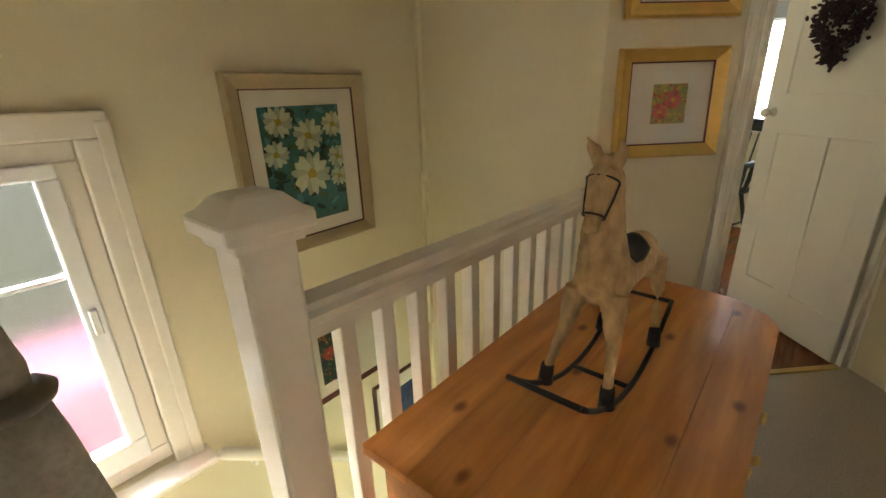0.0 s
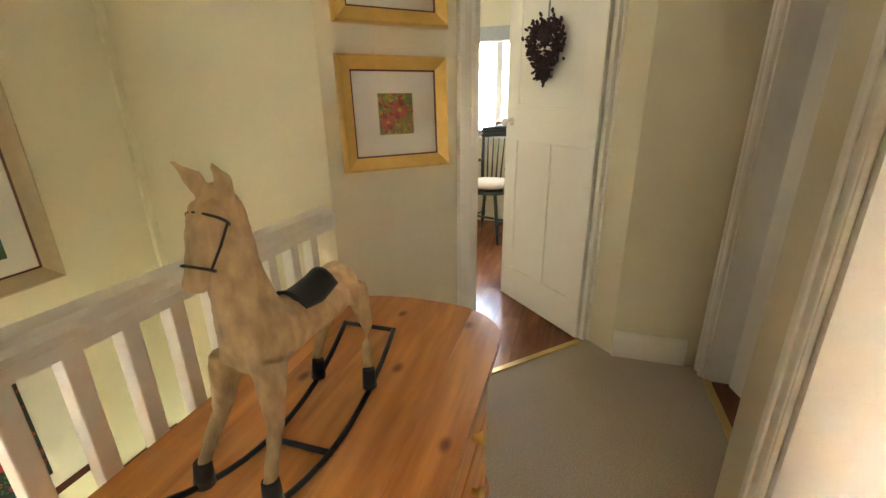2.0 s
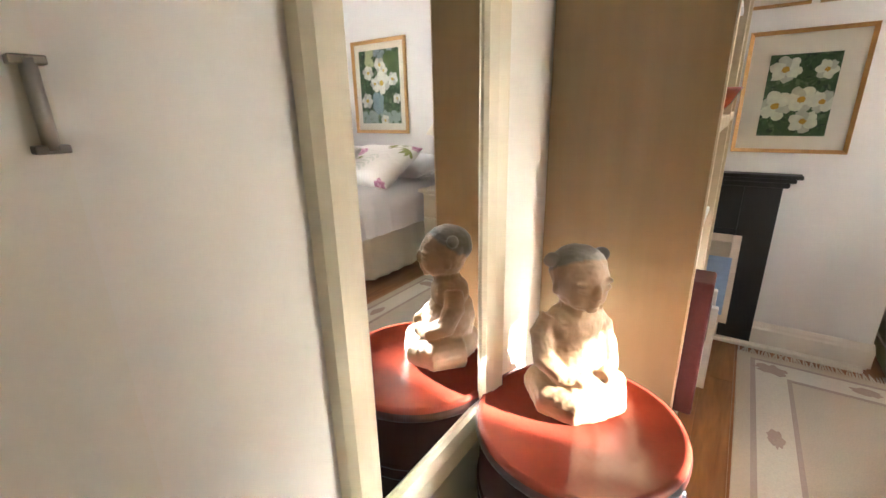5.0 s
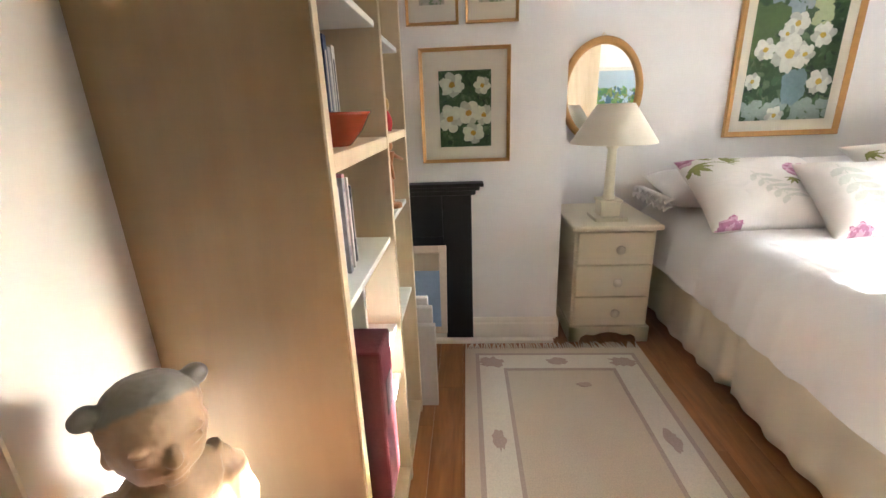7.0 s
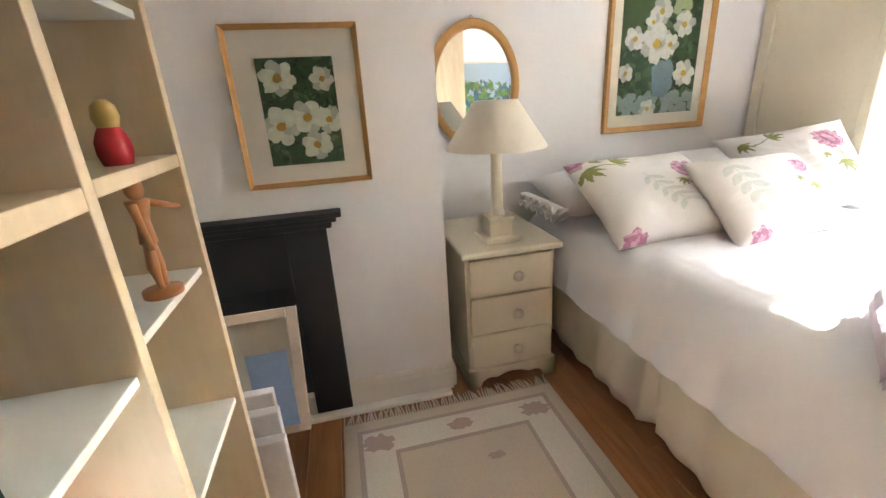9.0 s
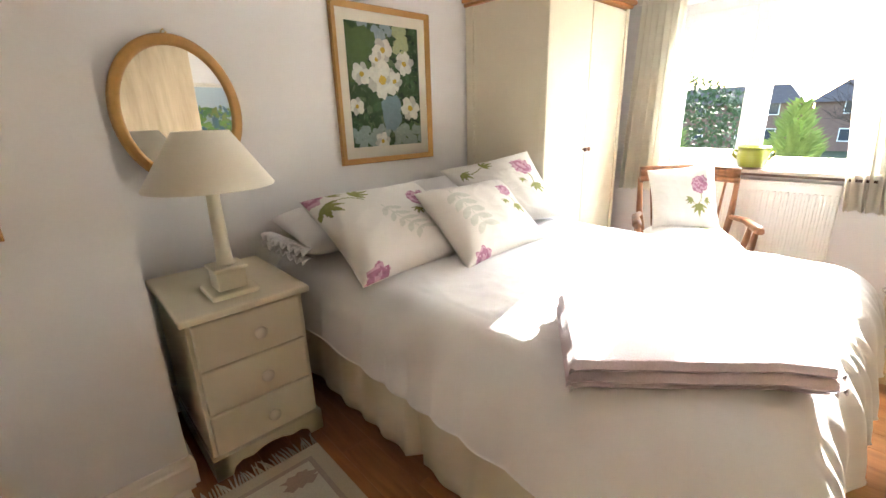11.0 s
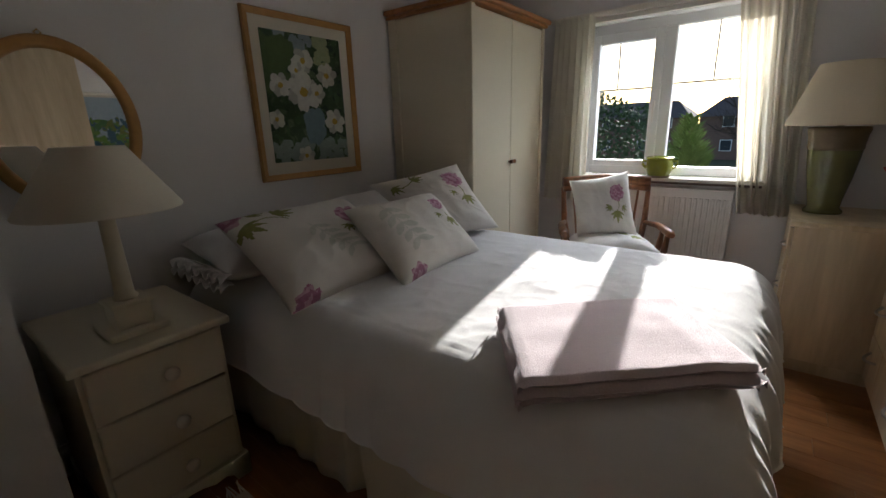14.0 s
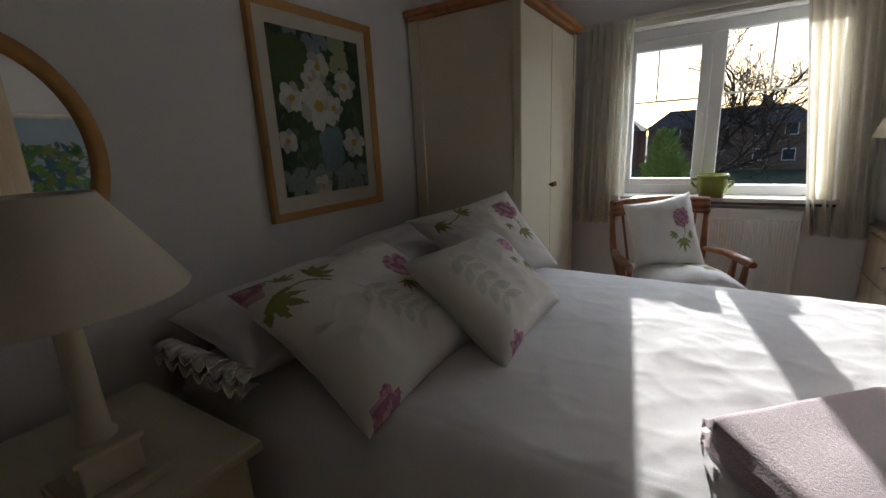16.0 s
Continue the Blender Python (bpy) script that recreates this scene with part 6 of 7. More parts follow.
curtain("curtain", -3.02, -2.735, -3.06, -2.74, 0.735, 2.0, 7, 1, "cream lined curtain drawn to the side of the window")
curtain("curtain", -1.925, -1.585, -1.79, -1.51, 0.725, 2.01, 8, 2, "cream lined curtain drawn to the side of the window")
cr = thing("curtain_rail", (-1.97, -2.3, 2.0), "white painted curtain rail and board over the window", "rail")
box("rail", (-2.015, -1.975, -3.06, -1.52, 1.985, 2.02), GLOSS_WHITE, cr, 0.004)
box("moulding", (-2.018, -1.99, -2.80, -1.66, 1.952, 1.984), GLOSS_WHITE, cr, 0.004)

# glazed pot on the sill
pot = thing("plant_pot", (-2.0, -2.255, 0.925), "lime green glazed pot with small handles on the sill", "pot")
lathe("pot_body", [(0.0, 0.0), (0.062, 0.0), (0.064, 0.012), (0.075, 0.03), (0.085, 0.07), (0.082, 0.105), (0.078, 0.118), (0.088, 0.124), (0.088, 0.135), (0.08, 0.137), (0.075, 0.12), (0.076, 0.07), (0.0, 0.05)], (-2.0, -2.25, 0.925), GLAZE_GREEN, pot, 32, cap=False)
for s in (-1, 1):
    tube("handle", [(-2.0, -2.25 + s * 0.078, 1.03), (-2.0, -2.25 + s * 0.108, 1.035), (-2.0, -2.25 + s * 0.108, 1.01), (-2.0, -2.25 + s * 0.082, 0.985)], 0.009, GLAZE_GREEN, pot, 8)
lathe("saucer", [(0.0, 0.0), (0.065, 0.0), (0.072, 0.012), (0.066, 0.013), (0.0, 0.006)], (-2.0, -2.25, 0.9252), CELADON_RIM, pot, 28, cap=False)

# fitted maple furniture along the door wall
def bow_handle(name, a, b, out, r, parent, label=""):
    a, b, out = Vector(a), Vector(b), Vector(out)
    pts = [a.lerp(b, i / 12) + out * math.sin(math.pi * i / 12) ** 0.8 for i in range(13)]
    return tube(name, pts, [r * 0.9] + [r] * 11 + [r * 0.9], STEEL if r < 0.008 else PEWTER, parent, 10, label)


corner = thing("corner_cabinet", (-1.72, -1.06, 0), "maple veneer corner cabinet under the table lamp", "cabinet")
box("carcass", (-2.0, -1.452, -1.505, -0.93, 0.07, 0.772), MAPLE, corner, 0.003)
box("plinth", (-2.0, -1.47, -1.49, -0.93, 0.0, 0.07), MAPLE, corner)
box("worktop", (-2.01, -1.435, -1.525, -0.928, 0.773, 0.80), MAPLE, corner, 0.007)
for z0, z1 in ((0.09, 0.31), (0.315, 0.535), (0.54, 0.76)):
    d = box("drawer_front", (-1.985, -1.465, -1.522, -1.506, z0, z1), MAPLE, corner, 0.003)
    bow_handle("handle", (-1.55, -1.522, (z0 + z1) / 2), (-1.45 - 0.2, -1.522, (z0 + z1) / 2), (0, -0.022, 0), 0.005, d, "curved steel handle")
drawers = thing("chest_of_drawers", (-0.95, -0.9, 0), "maple veneer chest of drawers with curved steel handles", "drawers")
box("carcass", (-1.432, -0.445, -1.135, -0.93, 0.07, 0.772), MAPLE, drawers, 0.003)
box("plinth", (-1.432, -0.445, -1.11, -0.93, 0.0, 0.07), MAPLE, drawers)
box("worktop", (-1.433, -0.443, -1.165, -0.928, 0.774, 0.801), MAPLE, drawers, 0.007)
for x0, x1 in ((-1.40, -1.16), (-1.155, -0.46)):
    for z0, z1 in ((0.09, 0.31), (0.315, 0.535), (0.54, 0.76)):
        d = box("drawer_front", (x0, x1, -1.152, -1.136, z0, z1), MAPLE, drawers, 0.003)
        c = (x0 + x1) / 2
        bow_handle("handle", (c - 0.06, -1.152, z0 + 0.15), (c + 0.06, -1.152, z0 + 0.15), (0, -0.03, -0.012), 0.006, d, "curved steel handle")
tall = thing("fitted_wardrobe", (0.25, -0.86, 0), "tall maple veneer fitted wardrobe with long curved handles", "wardrobe")
box("carcass", (-0.44, 0.95, -1.095, -0.615, 0.0, 2.30), MAPLE, tall, 0.003)
for x0, x1, hx in ((-0.437, 0.286, 0.25), (0.292, 0.947, 0.335)):
    d = box("door", (x0, x1, -1.118, -1.096, 0.06, 2.28), MAPLE, tall, 0.004)
    hy = bow_handle("handle", (hx, -1.118, 0.80), (hx, -1.118, 1.24), (0, -0.055, 0), 0.0105, d, "long curved dark metal handle")

# lamp on the corner cabinet
L2 = (-1.78, -1.394)
tl2 = thing("ceramic_lamp", (L2[0], L2[1], 0.80), "olive glazed pottery lamp with cream empire shade", "lamp")
lathe("pottery_base", [(0.0, 0.0), (0.080, 0.0), (0.083, 0.012), (0.068, 0.03), (0.072, 0.07), (0.092, 0.18), (0.106, 0.29), (0.109, 0.325)], (*L2, 0.80), CELADON, tl2, 32, cap=False)
lathe("rim", [(0.109, 0.325), (0.114, 0.335), (0.112, 0.345), (0.117, 0.40), (0.124, 0.42), (0.122, 0.437), (0.105, 0.44), (0.03, 0.44), (0.012, 0.445), (0.012, 0.5)], (*L2, 0.80), CELADON_RIM, tl2, 32, "brown unglazed rim", cap=False)
lathe("shade", [(0.224, 0.448), (0.226, 0.453), (0.127, 0.737), (0.125, 0.742), (0.12, 0.737), (0.218, 0.453)], (*L2, 0.80), SHADE_WARM, tl2, 48, "cream tapered shade", cap=False)
cable = tube("lamp_cable", [(-1.97, -1.42, 0.803), (-1.98, -1.50, 0.83), (-2.005, -1.52, 0.90), (-2.01, -1.50, 0.95)], 0.003, WHITE_PLASTIC)
tagged(cable, "thin pale lamp cable running to the wall", "cable")

# roses in a glass
V = (-1.46, -1.03)
rose = thing("rose_vase", (V[0], V[1], 0.801), "coral roses with dark leaves in a small glass vase", "flowers")
lathe("vase", [(0.0, 0.0), (0.028, 0.0), (0.029, 0.012), (0.037, 0.17), (0.0345, 0.17), (0.026, 0.014), (0.0, 0.014)], (*V, 0.801), CLEAR, rose, 24, cap=False)
rng = random.Random(11)
for hx, hy, hz in ((0.0, -0.095, 1.14), (0.03, -0.165, 1.045), (0.035, 0.0, 1.03)):
    c = Vector((V[0] + hx, V[1] + hy, hz))
    tube("stem", [(V[0] + hx * 0.1, V[1] + hy * 0.1, 0.82), (V[0] + hx * 0.4, V[1] + hy * 0.4, 0.92), c], 0.003, FOLIAGE, rose, 6)
    bm = bmesh.new()
    for i in range(30):
        r = 0.010 + 0.0015 * i
        a = i * 2.4
        ax = Vector((math.cos(a), math.sin(a), 0))
        p = c + ax * r * 0.62 + Vector((0, 0, 0.012 - 0.0003 * i))
        add_blob(bm, p, 0.017 + 0.0005 * i, 8, m=Matrix.Rotation(a, 4, "Z") @ Matrix.Rotation(radians(8 + 1.3 * i), 4, "Y"), squash=(0.24, 1, 1.05), wob=0.2)
    part("bloom", bm, ROSE, rose, "coral rose bloom")
bm = bmesh.new()
for i in range(80):
    a, rr = rng.uniform(0, 6.28), rng.uniform(0.02, 0.13)
    c = Vector((V[0] - 0.03 + rr * math.cos(a) * 0.6, V[1] + 0.01 + rr * math.sin(a), rng.uniform(0.98, 1.19)))
    add_blob(bm, c, 0.024, 7, m=Euler((rng.uniform(0, 3), rng.uniform(0, 3), a)).to_matrix().to_4x4(), squash=(1, 0.55, 0.10))
for i in range(9):
    a = i * 0.7
    add_tube(bm, [(V[0], V[1], 0.90), (V[0] + 0.03 + 0.06 * math.cos(a), V[1] + 0.06 * math.sin(a), 1.06)], 0.0018, 5)
part("leaves", bm, FOLIAGE, rose)

# boxed wall behind the drawers, peg shelf with scarves on the window wall
bw = box("wall_boxed", (WEST, -0.442, -0.925, NORTH + 0.05, 0.0, H), WHITE_WALL)
structure(bw, "white painted boxed wall behind the drawers", "wall")
ps = thing("peg_shelf", (WEST, -1.12, 1.6), "cream wall shelf with pegs beside the window", "shelf")
box("shelf_board", (WEST, WEST + 0.15, -1.25, -0.96, 1.80, 1.818), CREAM, ps, 0.005)
box("back_board", (WEST, WEST + 0.018, -1.24, -0.97, 1.62, 1.80), CREAM, ps, 0.004)
for y in (-1.235, -0.985):
    bm = bmesh.new()
    pts = [(0.0, 1.80), (0.145, 1.80), (0.14, 1.77), (0.10, 1.745), (0.06, 1.71), (0.04, 1.65), (0.0, 1.63)]
    a = [bm.verts.new((WEST + x, y - 0.009, z)) for x, z in pts]
    b = [bm.verts.new((WEST + x, y + 0.009, z)) for x, z in pts]
    bm.faces.new(a), bm.faces.new(b[::-1])
    for i in range(len(pts)):
        q = (i + 1) % len(pts)
        bm.faces.new((a[i], a[q], b[q], b[i]))
    bmesh.ops.recalc_face_normals(bm, faces=bm.faces)
    part("bracket", bm, CREAM, ps)
bm = bmesh.new()
pts = [(-0.962, 1.63), (-0.962, 1.80), (-1.245, 1.80), (-1.245, 1.755), (-1.20, 1.745), (-1.15, 1.735), (-1.11, 1.72), (-1.085, 1.695), (-1.07, 1.66), (-1.065, 1.63)]
a = [bm.verts.new((WEST + 0.128, y, z)) for y, z in pts]
b = [bm.verts.new((WEST + 0.146, y, z)) for y, z in pts]
bm.faces.new(a), bm.faces.new(b[::-1])
for i in range(len(pts)):
    q = (i + 1) % len(pts)
    bm.faces.new((a[i], a[q], b[q], b[i]))
bmesh.ops.recalc_face_normals(bm, faces=bm.faces)
part("fascia", bm, CREAM, ps, "shaped cream fascia board")
for y in (-1.17, -1.10, -1.03):
    tube("peg", [(WEST + 0.015, y, 1.66), (WEST + 0.07, y, 1.675)], [0.008, 0.011], CREAM, ps, 8)
for i, (col, y, ln) in enumerate((((0.26, 0.015, 0.015), -1.175, 0.40), ((0.02, 0.025, 0.05), -1.12, 0.50), ((0.05, 0.05, 0.08), -1.065, 0.47), ((0.30, 0.04, 0.05), -1.20, 0.33))):
    bm = bmesh.new()
    for k in range(3):
        add_tube(bm, [(WEST + 0.05 + 0.01 * k, y + 0.012 * k, 1.668), (WEST + 0.065 + 0.008 * k, y + 0.014 * k - 0.01, 1.66 - ln * 0.5), (WEST + 0.06, y + 0.016 * k, 1.66 - ln)], [0.012, 0.02, 0.016], 8)
    tagged(part("scarf", bm, plain("scarf_cloth_%d" % i, col, 0.9)), "dark patterned scarf hanging from the peg shelf", "scarf", "scarves on the peg shelf")
picture("landscape_picture", on_wall(-0.835, -0.927, 1.36, 0), 0.76, 0.66, 0.02, 0.02, (GLOSS_WHITE, GLOSS_WHITE, MOUNT), "white framed landscape painting of green trees and water above the drawers",
        flowers_art(("sky_pale", (0.45, 0.55, 0.62)), [("tree_bright", (0.16, 0.30, 0.05)), ("tree_mid", (0.08, 0.20, 0.06)), ("meadow_yellow", (0.20, 0.24, 0.05)), ("water_teal", (0.06, 0.14, 0.20))], [], 51, top=0.16), (0.02, 0.02, 0.02, 0.02))

# tall mirror, switch and bracket on the pale wall
tm = thing("tall_mirror", (EAST, -1.115, 0.5), "tall rectangular mirror in a cream wooden frame", "mirror")
bm = bmesh.new()
MW, MH = 0.49, 1.52
frame_ring(bm, MW, MH, 0.075, 0.032, prof=[(0, 0), (0, -0.022), (0.012, -0.032), (0.045, -0.026), (0.068, -0.018), (0.075, -0.010), (0.075, 0)])
bmesh.ops.transform(bm, matrix=on_wall(EAST - 0.001, -1.112, 0.503 + MH / 2, -90), verts=bm.verts)
part("frame", bm, CREAM, tm)
box("mirror_glass", (EAST - 0.008, EAST - 0.002, -1.285, -0.94, 0.57, 1.95), MIRROR, tm)
sw_ = thing("light_switch", (EAST, -0.69, 1.33), "white plastic double light switch plate", "switch")
box("plate", (EAST - 0.012, EAST - 0.001, -0.735, -0.645, 1.322, 1.412), WHITE_PLASTIC, sw_, 0.003)
box("rocker", (EAST - 0.016, EAST - 0.011, -0.70, -0.68, 1.352, 1.382), WHITE_PLASTIC, sw_, 0.002)
hb = thing("wall_bracket", (EAST, -0.643, 1.23), "small brushed metal pull handle on the pale board", "handle")
tube("bar", [(EAST - 0.026, -0.641, 1.202), (EAST - 0.026, -0.641, 1.262)], 0.005, STEEL, hb, 10)
for z in (1.203, 1.261):
    box("foot", (EAST - 0.03, EAST - 0.0125, -0.651, -0.631, z - 0.003, z + 0.003), PEWTER, hb, 0.001)

# lacquered drum cabinet with a carved figure
DX, DY, DR, DH = 1.960, -1.325, 0.215, 0.595
drum = thing("drum_cabinet", (DX, DY, 0), "round red and black lacquered drum cabinet with brass fittings", "cabinet")
lathe("body", [(DR * 0.93, 0.0), (DR * 0.97, 0.05), (DR * 0.985, 0.28), (DR * 0.97, DH - 0.03)], (DX, DY, 0), LACQUER_DK, drum, 56)
for z in (0.05, 0.40, 0.43):
    lathe("band", [(DR * 0.975, z - 0.006), (DR * 1.0, z - 0.004), (DR * 1.0, z + 0.004), (DR * 0.975, z + 0.006)], (DX, DY, 0), LACQUER_DK, drum, 56, cap=False)
lathe("lid_top", [(DR * 0.96, DH - 0.03), (DR, DH - 0.028), (DR, DH - 0.006), (DR * 0.985, DH), (DR * 0.93, DH), (DR * 0.92, DH - 0.003), (0.0, DH - 0.003)], (DX, DY, 0), LACQUER, drum, 56, "worn red lacquer top", cap=False)
lathe("rim_edge", [(DR * 0.999, DH - 0.032), (DR * 1.012, DH - 0.028), (DR * 1.012, DH - 0.014), (DR * 0.999, DH - 0.01)], (DX, DY, 0), LACQUER_DK, drum, 56, cap=False)
a0 = radians(200)
bm = bmesh.new()
add_box(bm, -0.045, 0.045, -0.004, 0.004, -0.05, 0.05, bev=0.003, m=Matrix.Translation((DX + DR * 0.99 * math.cos(a0), DY + DR * 0.99 * math.sin(a0), 0.40)) @ Matrix.Rotation(a0 + math.pi / 2, 4, "Z"))
part("lock_plate", bm, BRASS, drum, "square brass lock plate")
for dz in (-0.025, 0.025):
    for da in (-0.08, 0.08):
        a = a0 + da
        tube("lock_ring", [(DX + DR * 1.0 * math.cos(a), DY + DR * 1.0 * math.sin(a), 0.40 + dz), (DX + DR * 1.10 * math.cos(a), DY + DR * 1.10 * math.sin(a), 0.40 + dz)], [0.007, 0.009], BLACK_IRON, drum, 8)
a = radians(140)
tube("side_handle", [(DX + DR * math.cos(a - 0.2), DY + DR * math.sin(a - 0.2), 0.43), (DX + DR * 1.08 * math.cos(a - 0.1), DY + DR * 1.08 * math.sin(a - 0.1), 0.40), (DX + DR * 1.08 * math.cos(a + 0.1), DY + DR * 1.08 * math.sin(a + 0.1), 0.40), (DX + DR * math.cos(a + 0.2), DY + DR * math.sin(a + 0.2), 0.43)], 0.006, BLACK_IRON, drum, 8)

# carved seated figure: one plain shape
SX, SY, SZ = 2.005, -1.403, DH - 0.006
bm = bmesh.new()
face = radians(141)
def sp(f, s, z):
    c, n_ = math.cos(face), math.sin(face)
    return (SX + c * f - n_ * s * 0.92, SY + n_ * f + c * s * 0.92, SZ + z)
RT = Matrix.Rotation(face, 4, "Z")
# lap and crossed legs, trunk, shoulders, neck, head
add_blob(bm, sp(0.012, 0, 0.045), 0.10, 26, RT, squash=(0.98, 1.0, 0.52))
add_blob(bm, sp(0.055, 0, 0.052), 0.052, 20, RT, squash=(0.9, 1.35, 0.85))
add_blob(bm, sp(-0.008, 0, 0.115), 0.074, 26, RT, squash=(0.88, 1.0, 1.15))
add_blob(bm, sp(0.012, 0, 0.105), 0.064, 24, RT, squash=(0.9, 1.0, 0.95))
add_blob(bm, sp(-0.006, 0, 0.185), 0.062, 24, RT, squash=(0.82, 1.12, 0.80))
add_tube(bm, [sp(-0.002, 0, 0.20), sp(0.004, 0, 0.262)], [0.04, 0.033], 14)
add_blob(bm, sp(0.008, 0, 0.292), 0.062, 28, RT, squash=(0.98, 0.93, 1.06))
add_blob(bm, sp(0.028, 0, 0.270), 0.044, 22, RT, squash=(0.9, 1.08, 0.85))
add_blob(bm, sp(0.067, 0, 0.283), 0.012, 10, RT, squash=(1.1, 0.9, 1.5))
add_blob(bm, sp(0.064, 0, 0.263), 0.010, 10, RT, squash=(0.9, 1.6, 0.4))
add_blob(bm, sp(0.063, 0, 0.253), 0.010, 10, RT, squash=(0.8, 1.3, 0.45))
add_blob(bm, sp(0.056, 0, 0.243), 0.012, 10, RT, squash=(0.8, 1.3, 0.7))
for s in (-1, 1):
    add_tube(bm, [sp(-0.012, s * 0.056, 0.205), sp(-0.01, s * 0.080, 0.165), sp(0.012, s * 0.086, 0.118), sp(0.052, s * 0.064, 0.094), sp(0.082, s * 0.022, 0.092)], [0.024, 0.028, 0.026, 0.021, 0.016], 14)
    add_tube(bm, [sp(-0.03, s * 0.06, 0.036), sp(0.045, s * 0.082, 0.036), sp(0.088, s * 0.05, 0.032), sp(0.098, s * -0.02, 0.026)], [0.045, 0.040, 0.033, 0.024], 14)
    add_blob(bm, sp(0.002, s * 0.060, 0.278), 0.013, 10, RT, squash=(0.7, 0.5, 1.3))
    add_blob(bm, sp(0.057, s * 0.026, 0.303), 0.014, 10, RT, squash=(0.7, 1.4, 0.35))
    add_blob(bm, sp(0.059, s * 0.025, 0.288), 0.012, 10, RT, squash=(0.6, 1.4, 0.5))
    add_blob(bm, sp(-0.010, s * 0.066, 0.336), 0.017, 14, RT, squash=(0.9, 1.1, 0.9))
    add_blob(bm, sp(-0.008, s * 0.052, 0.332), 0.012, 10, RT)
add_blob(bm, sp(-0.004, 0, 0.311), 0.064, 26, RT, squash=(0.98, 0.95, 0.84))
HAIR = SZ + 0.327 - 0.6 * (math.cos(face) * SX + math.sin(face) * SY)
painted_above(CARVED, HAIR, HAIR + 0.008, (0.15, 0.13, 0.10), (-0.6 * math.cos(face), -0.6 * math.sin(face), 1))
st_ = part("carved_statue", bm, CARVED, None, "", True)
rm = st_.modifiers.new("fuse", "REMESH")
rm.mode, rm.voxel_size, rm.use_smooth_shade = "VOXEL", 0.003, True
sm = st_.modifiers.new("soften", "SMOOTH")
sm.factor, sm.iterations = 0.5, 2
chip_tex = bpy.data.textures.new("tool_marks", "CLOUDS")
chip_tex.noise_scale = 0.02
dp = st_.modifiers.new("tool_marks", "DISPLACE")
dp.texture, dp.strength, dp.mid_level = chip_tex, 0.005, 0.5
tagged(st_, "weathered carved wooden seated statue on the drum cabinet", "statue")

# bookcase
BF, BB, BN, BM, BE = 1.805, EAST - 0.005, -1.635, -2.155, -2.52
bc = thing("bookcase", ((BF + BB) / 2, -2.0, 0), "tall pale birch open bookcase filled with books and ornaments", "bookcase")
# the near upright takes the golden veneer with shade in its colour
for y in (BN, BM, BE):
    box("upright", (BF + 0.004 if y == BN else BF, BB, y - 0.026, y, 0, 2.2), SHELF_SIDE_SHADED if y == BN else SHELF_CREAM, bc, 0.002)
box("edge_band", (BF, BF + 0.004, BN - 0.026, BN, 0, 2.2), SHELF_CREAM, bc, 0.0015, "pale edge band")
box("back_panel", (BB - 0.008, BB - 0.001, BE, BN - 0.026, 0.0, 2.2), SHELF_CREAM, bc)
SH1 = (0.06, 0.45, 0.63, 0.915, 1.20, 1.485, 1.80, 2.17)
box("divider", (BF + 0.012, BB - 0.009, -1.816, -1.80, 0.45, 0.898), SHELF_WHITE, bc, 0.002)
for z in SH1:
    t = 0.032 if z in (1.20, 0.06, 2.17) else 0.016
    near = -1.8165 if z == 0.63 else BN - 0.0265
    box("shelf", (BF + (0.001 if t > 0.02 else 0.012), BB - 0.009, BM + 0.0005, near, z - t, z), SHELF_CREAM if t > 0.02 else SHELF_WHITE, bc, 0.002)
for z in (0.06, 0.60, 0.955, 1.205, 1.468, 1.80, 2.17):
    t = 0.026 if z in (1.205, 0.06, 2.17) else 0.016
    box("shelf", (BF + (0.001 if t > 0.02 else 0.012), BB - 0.009, BE + 0.0005, BM - 0.0265, z - t, z), SHELF_CREAM if t > 0.02 else SHELF_WHITE, bc, 0.002)

BOOKS = [("book_navy", (0.03, 0.05, 0.12)), ("book_white", (0.62, 0.60, 0.56)), ("book_red", (0.34, 0.03, 0.03)), ("book_orange", (0.55, 0.14, 0.02)), ("book_amber", (0.60, 0.30, 0.03)), ("book_black", (0.03, 0.03, 0.035)),
         ("book_green", (0.05, 0.22, 0.07)), ("book_pink", (0.55, 0.25, 0.30)), ("book_teal", (0.04, 0.26, 0.30)), ("book_grey", (0.30, 0.30, 0.32)), ("book_purple", (0.10, 0.05, 0.15)), ("book_cream", (0.55, 0.46, 0.30))]
BM_ = {k: plain(k, c, 0.45) for k, c in BOOKS}
PAGES = plain("book_pages", (0.66, 0.61, 0.50), 0.9)
TITLE_LT, TITLE_DK = plain("title_ink_pale", (0.62, 0.60, 0.55)), plain("title_ink_dark", (0.06, 0.05, 0.06))


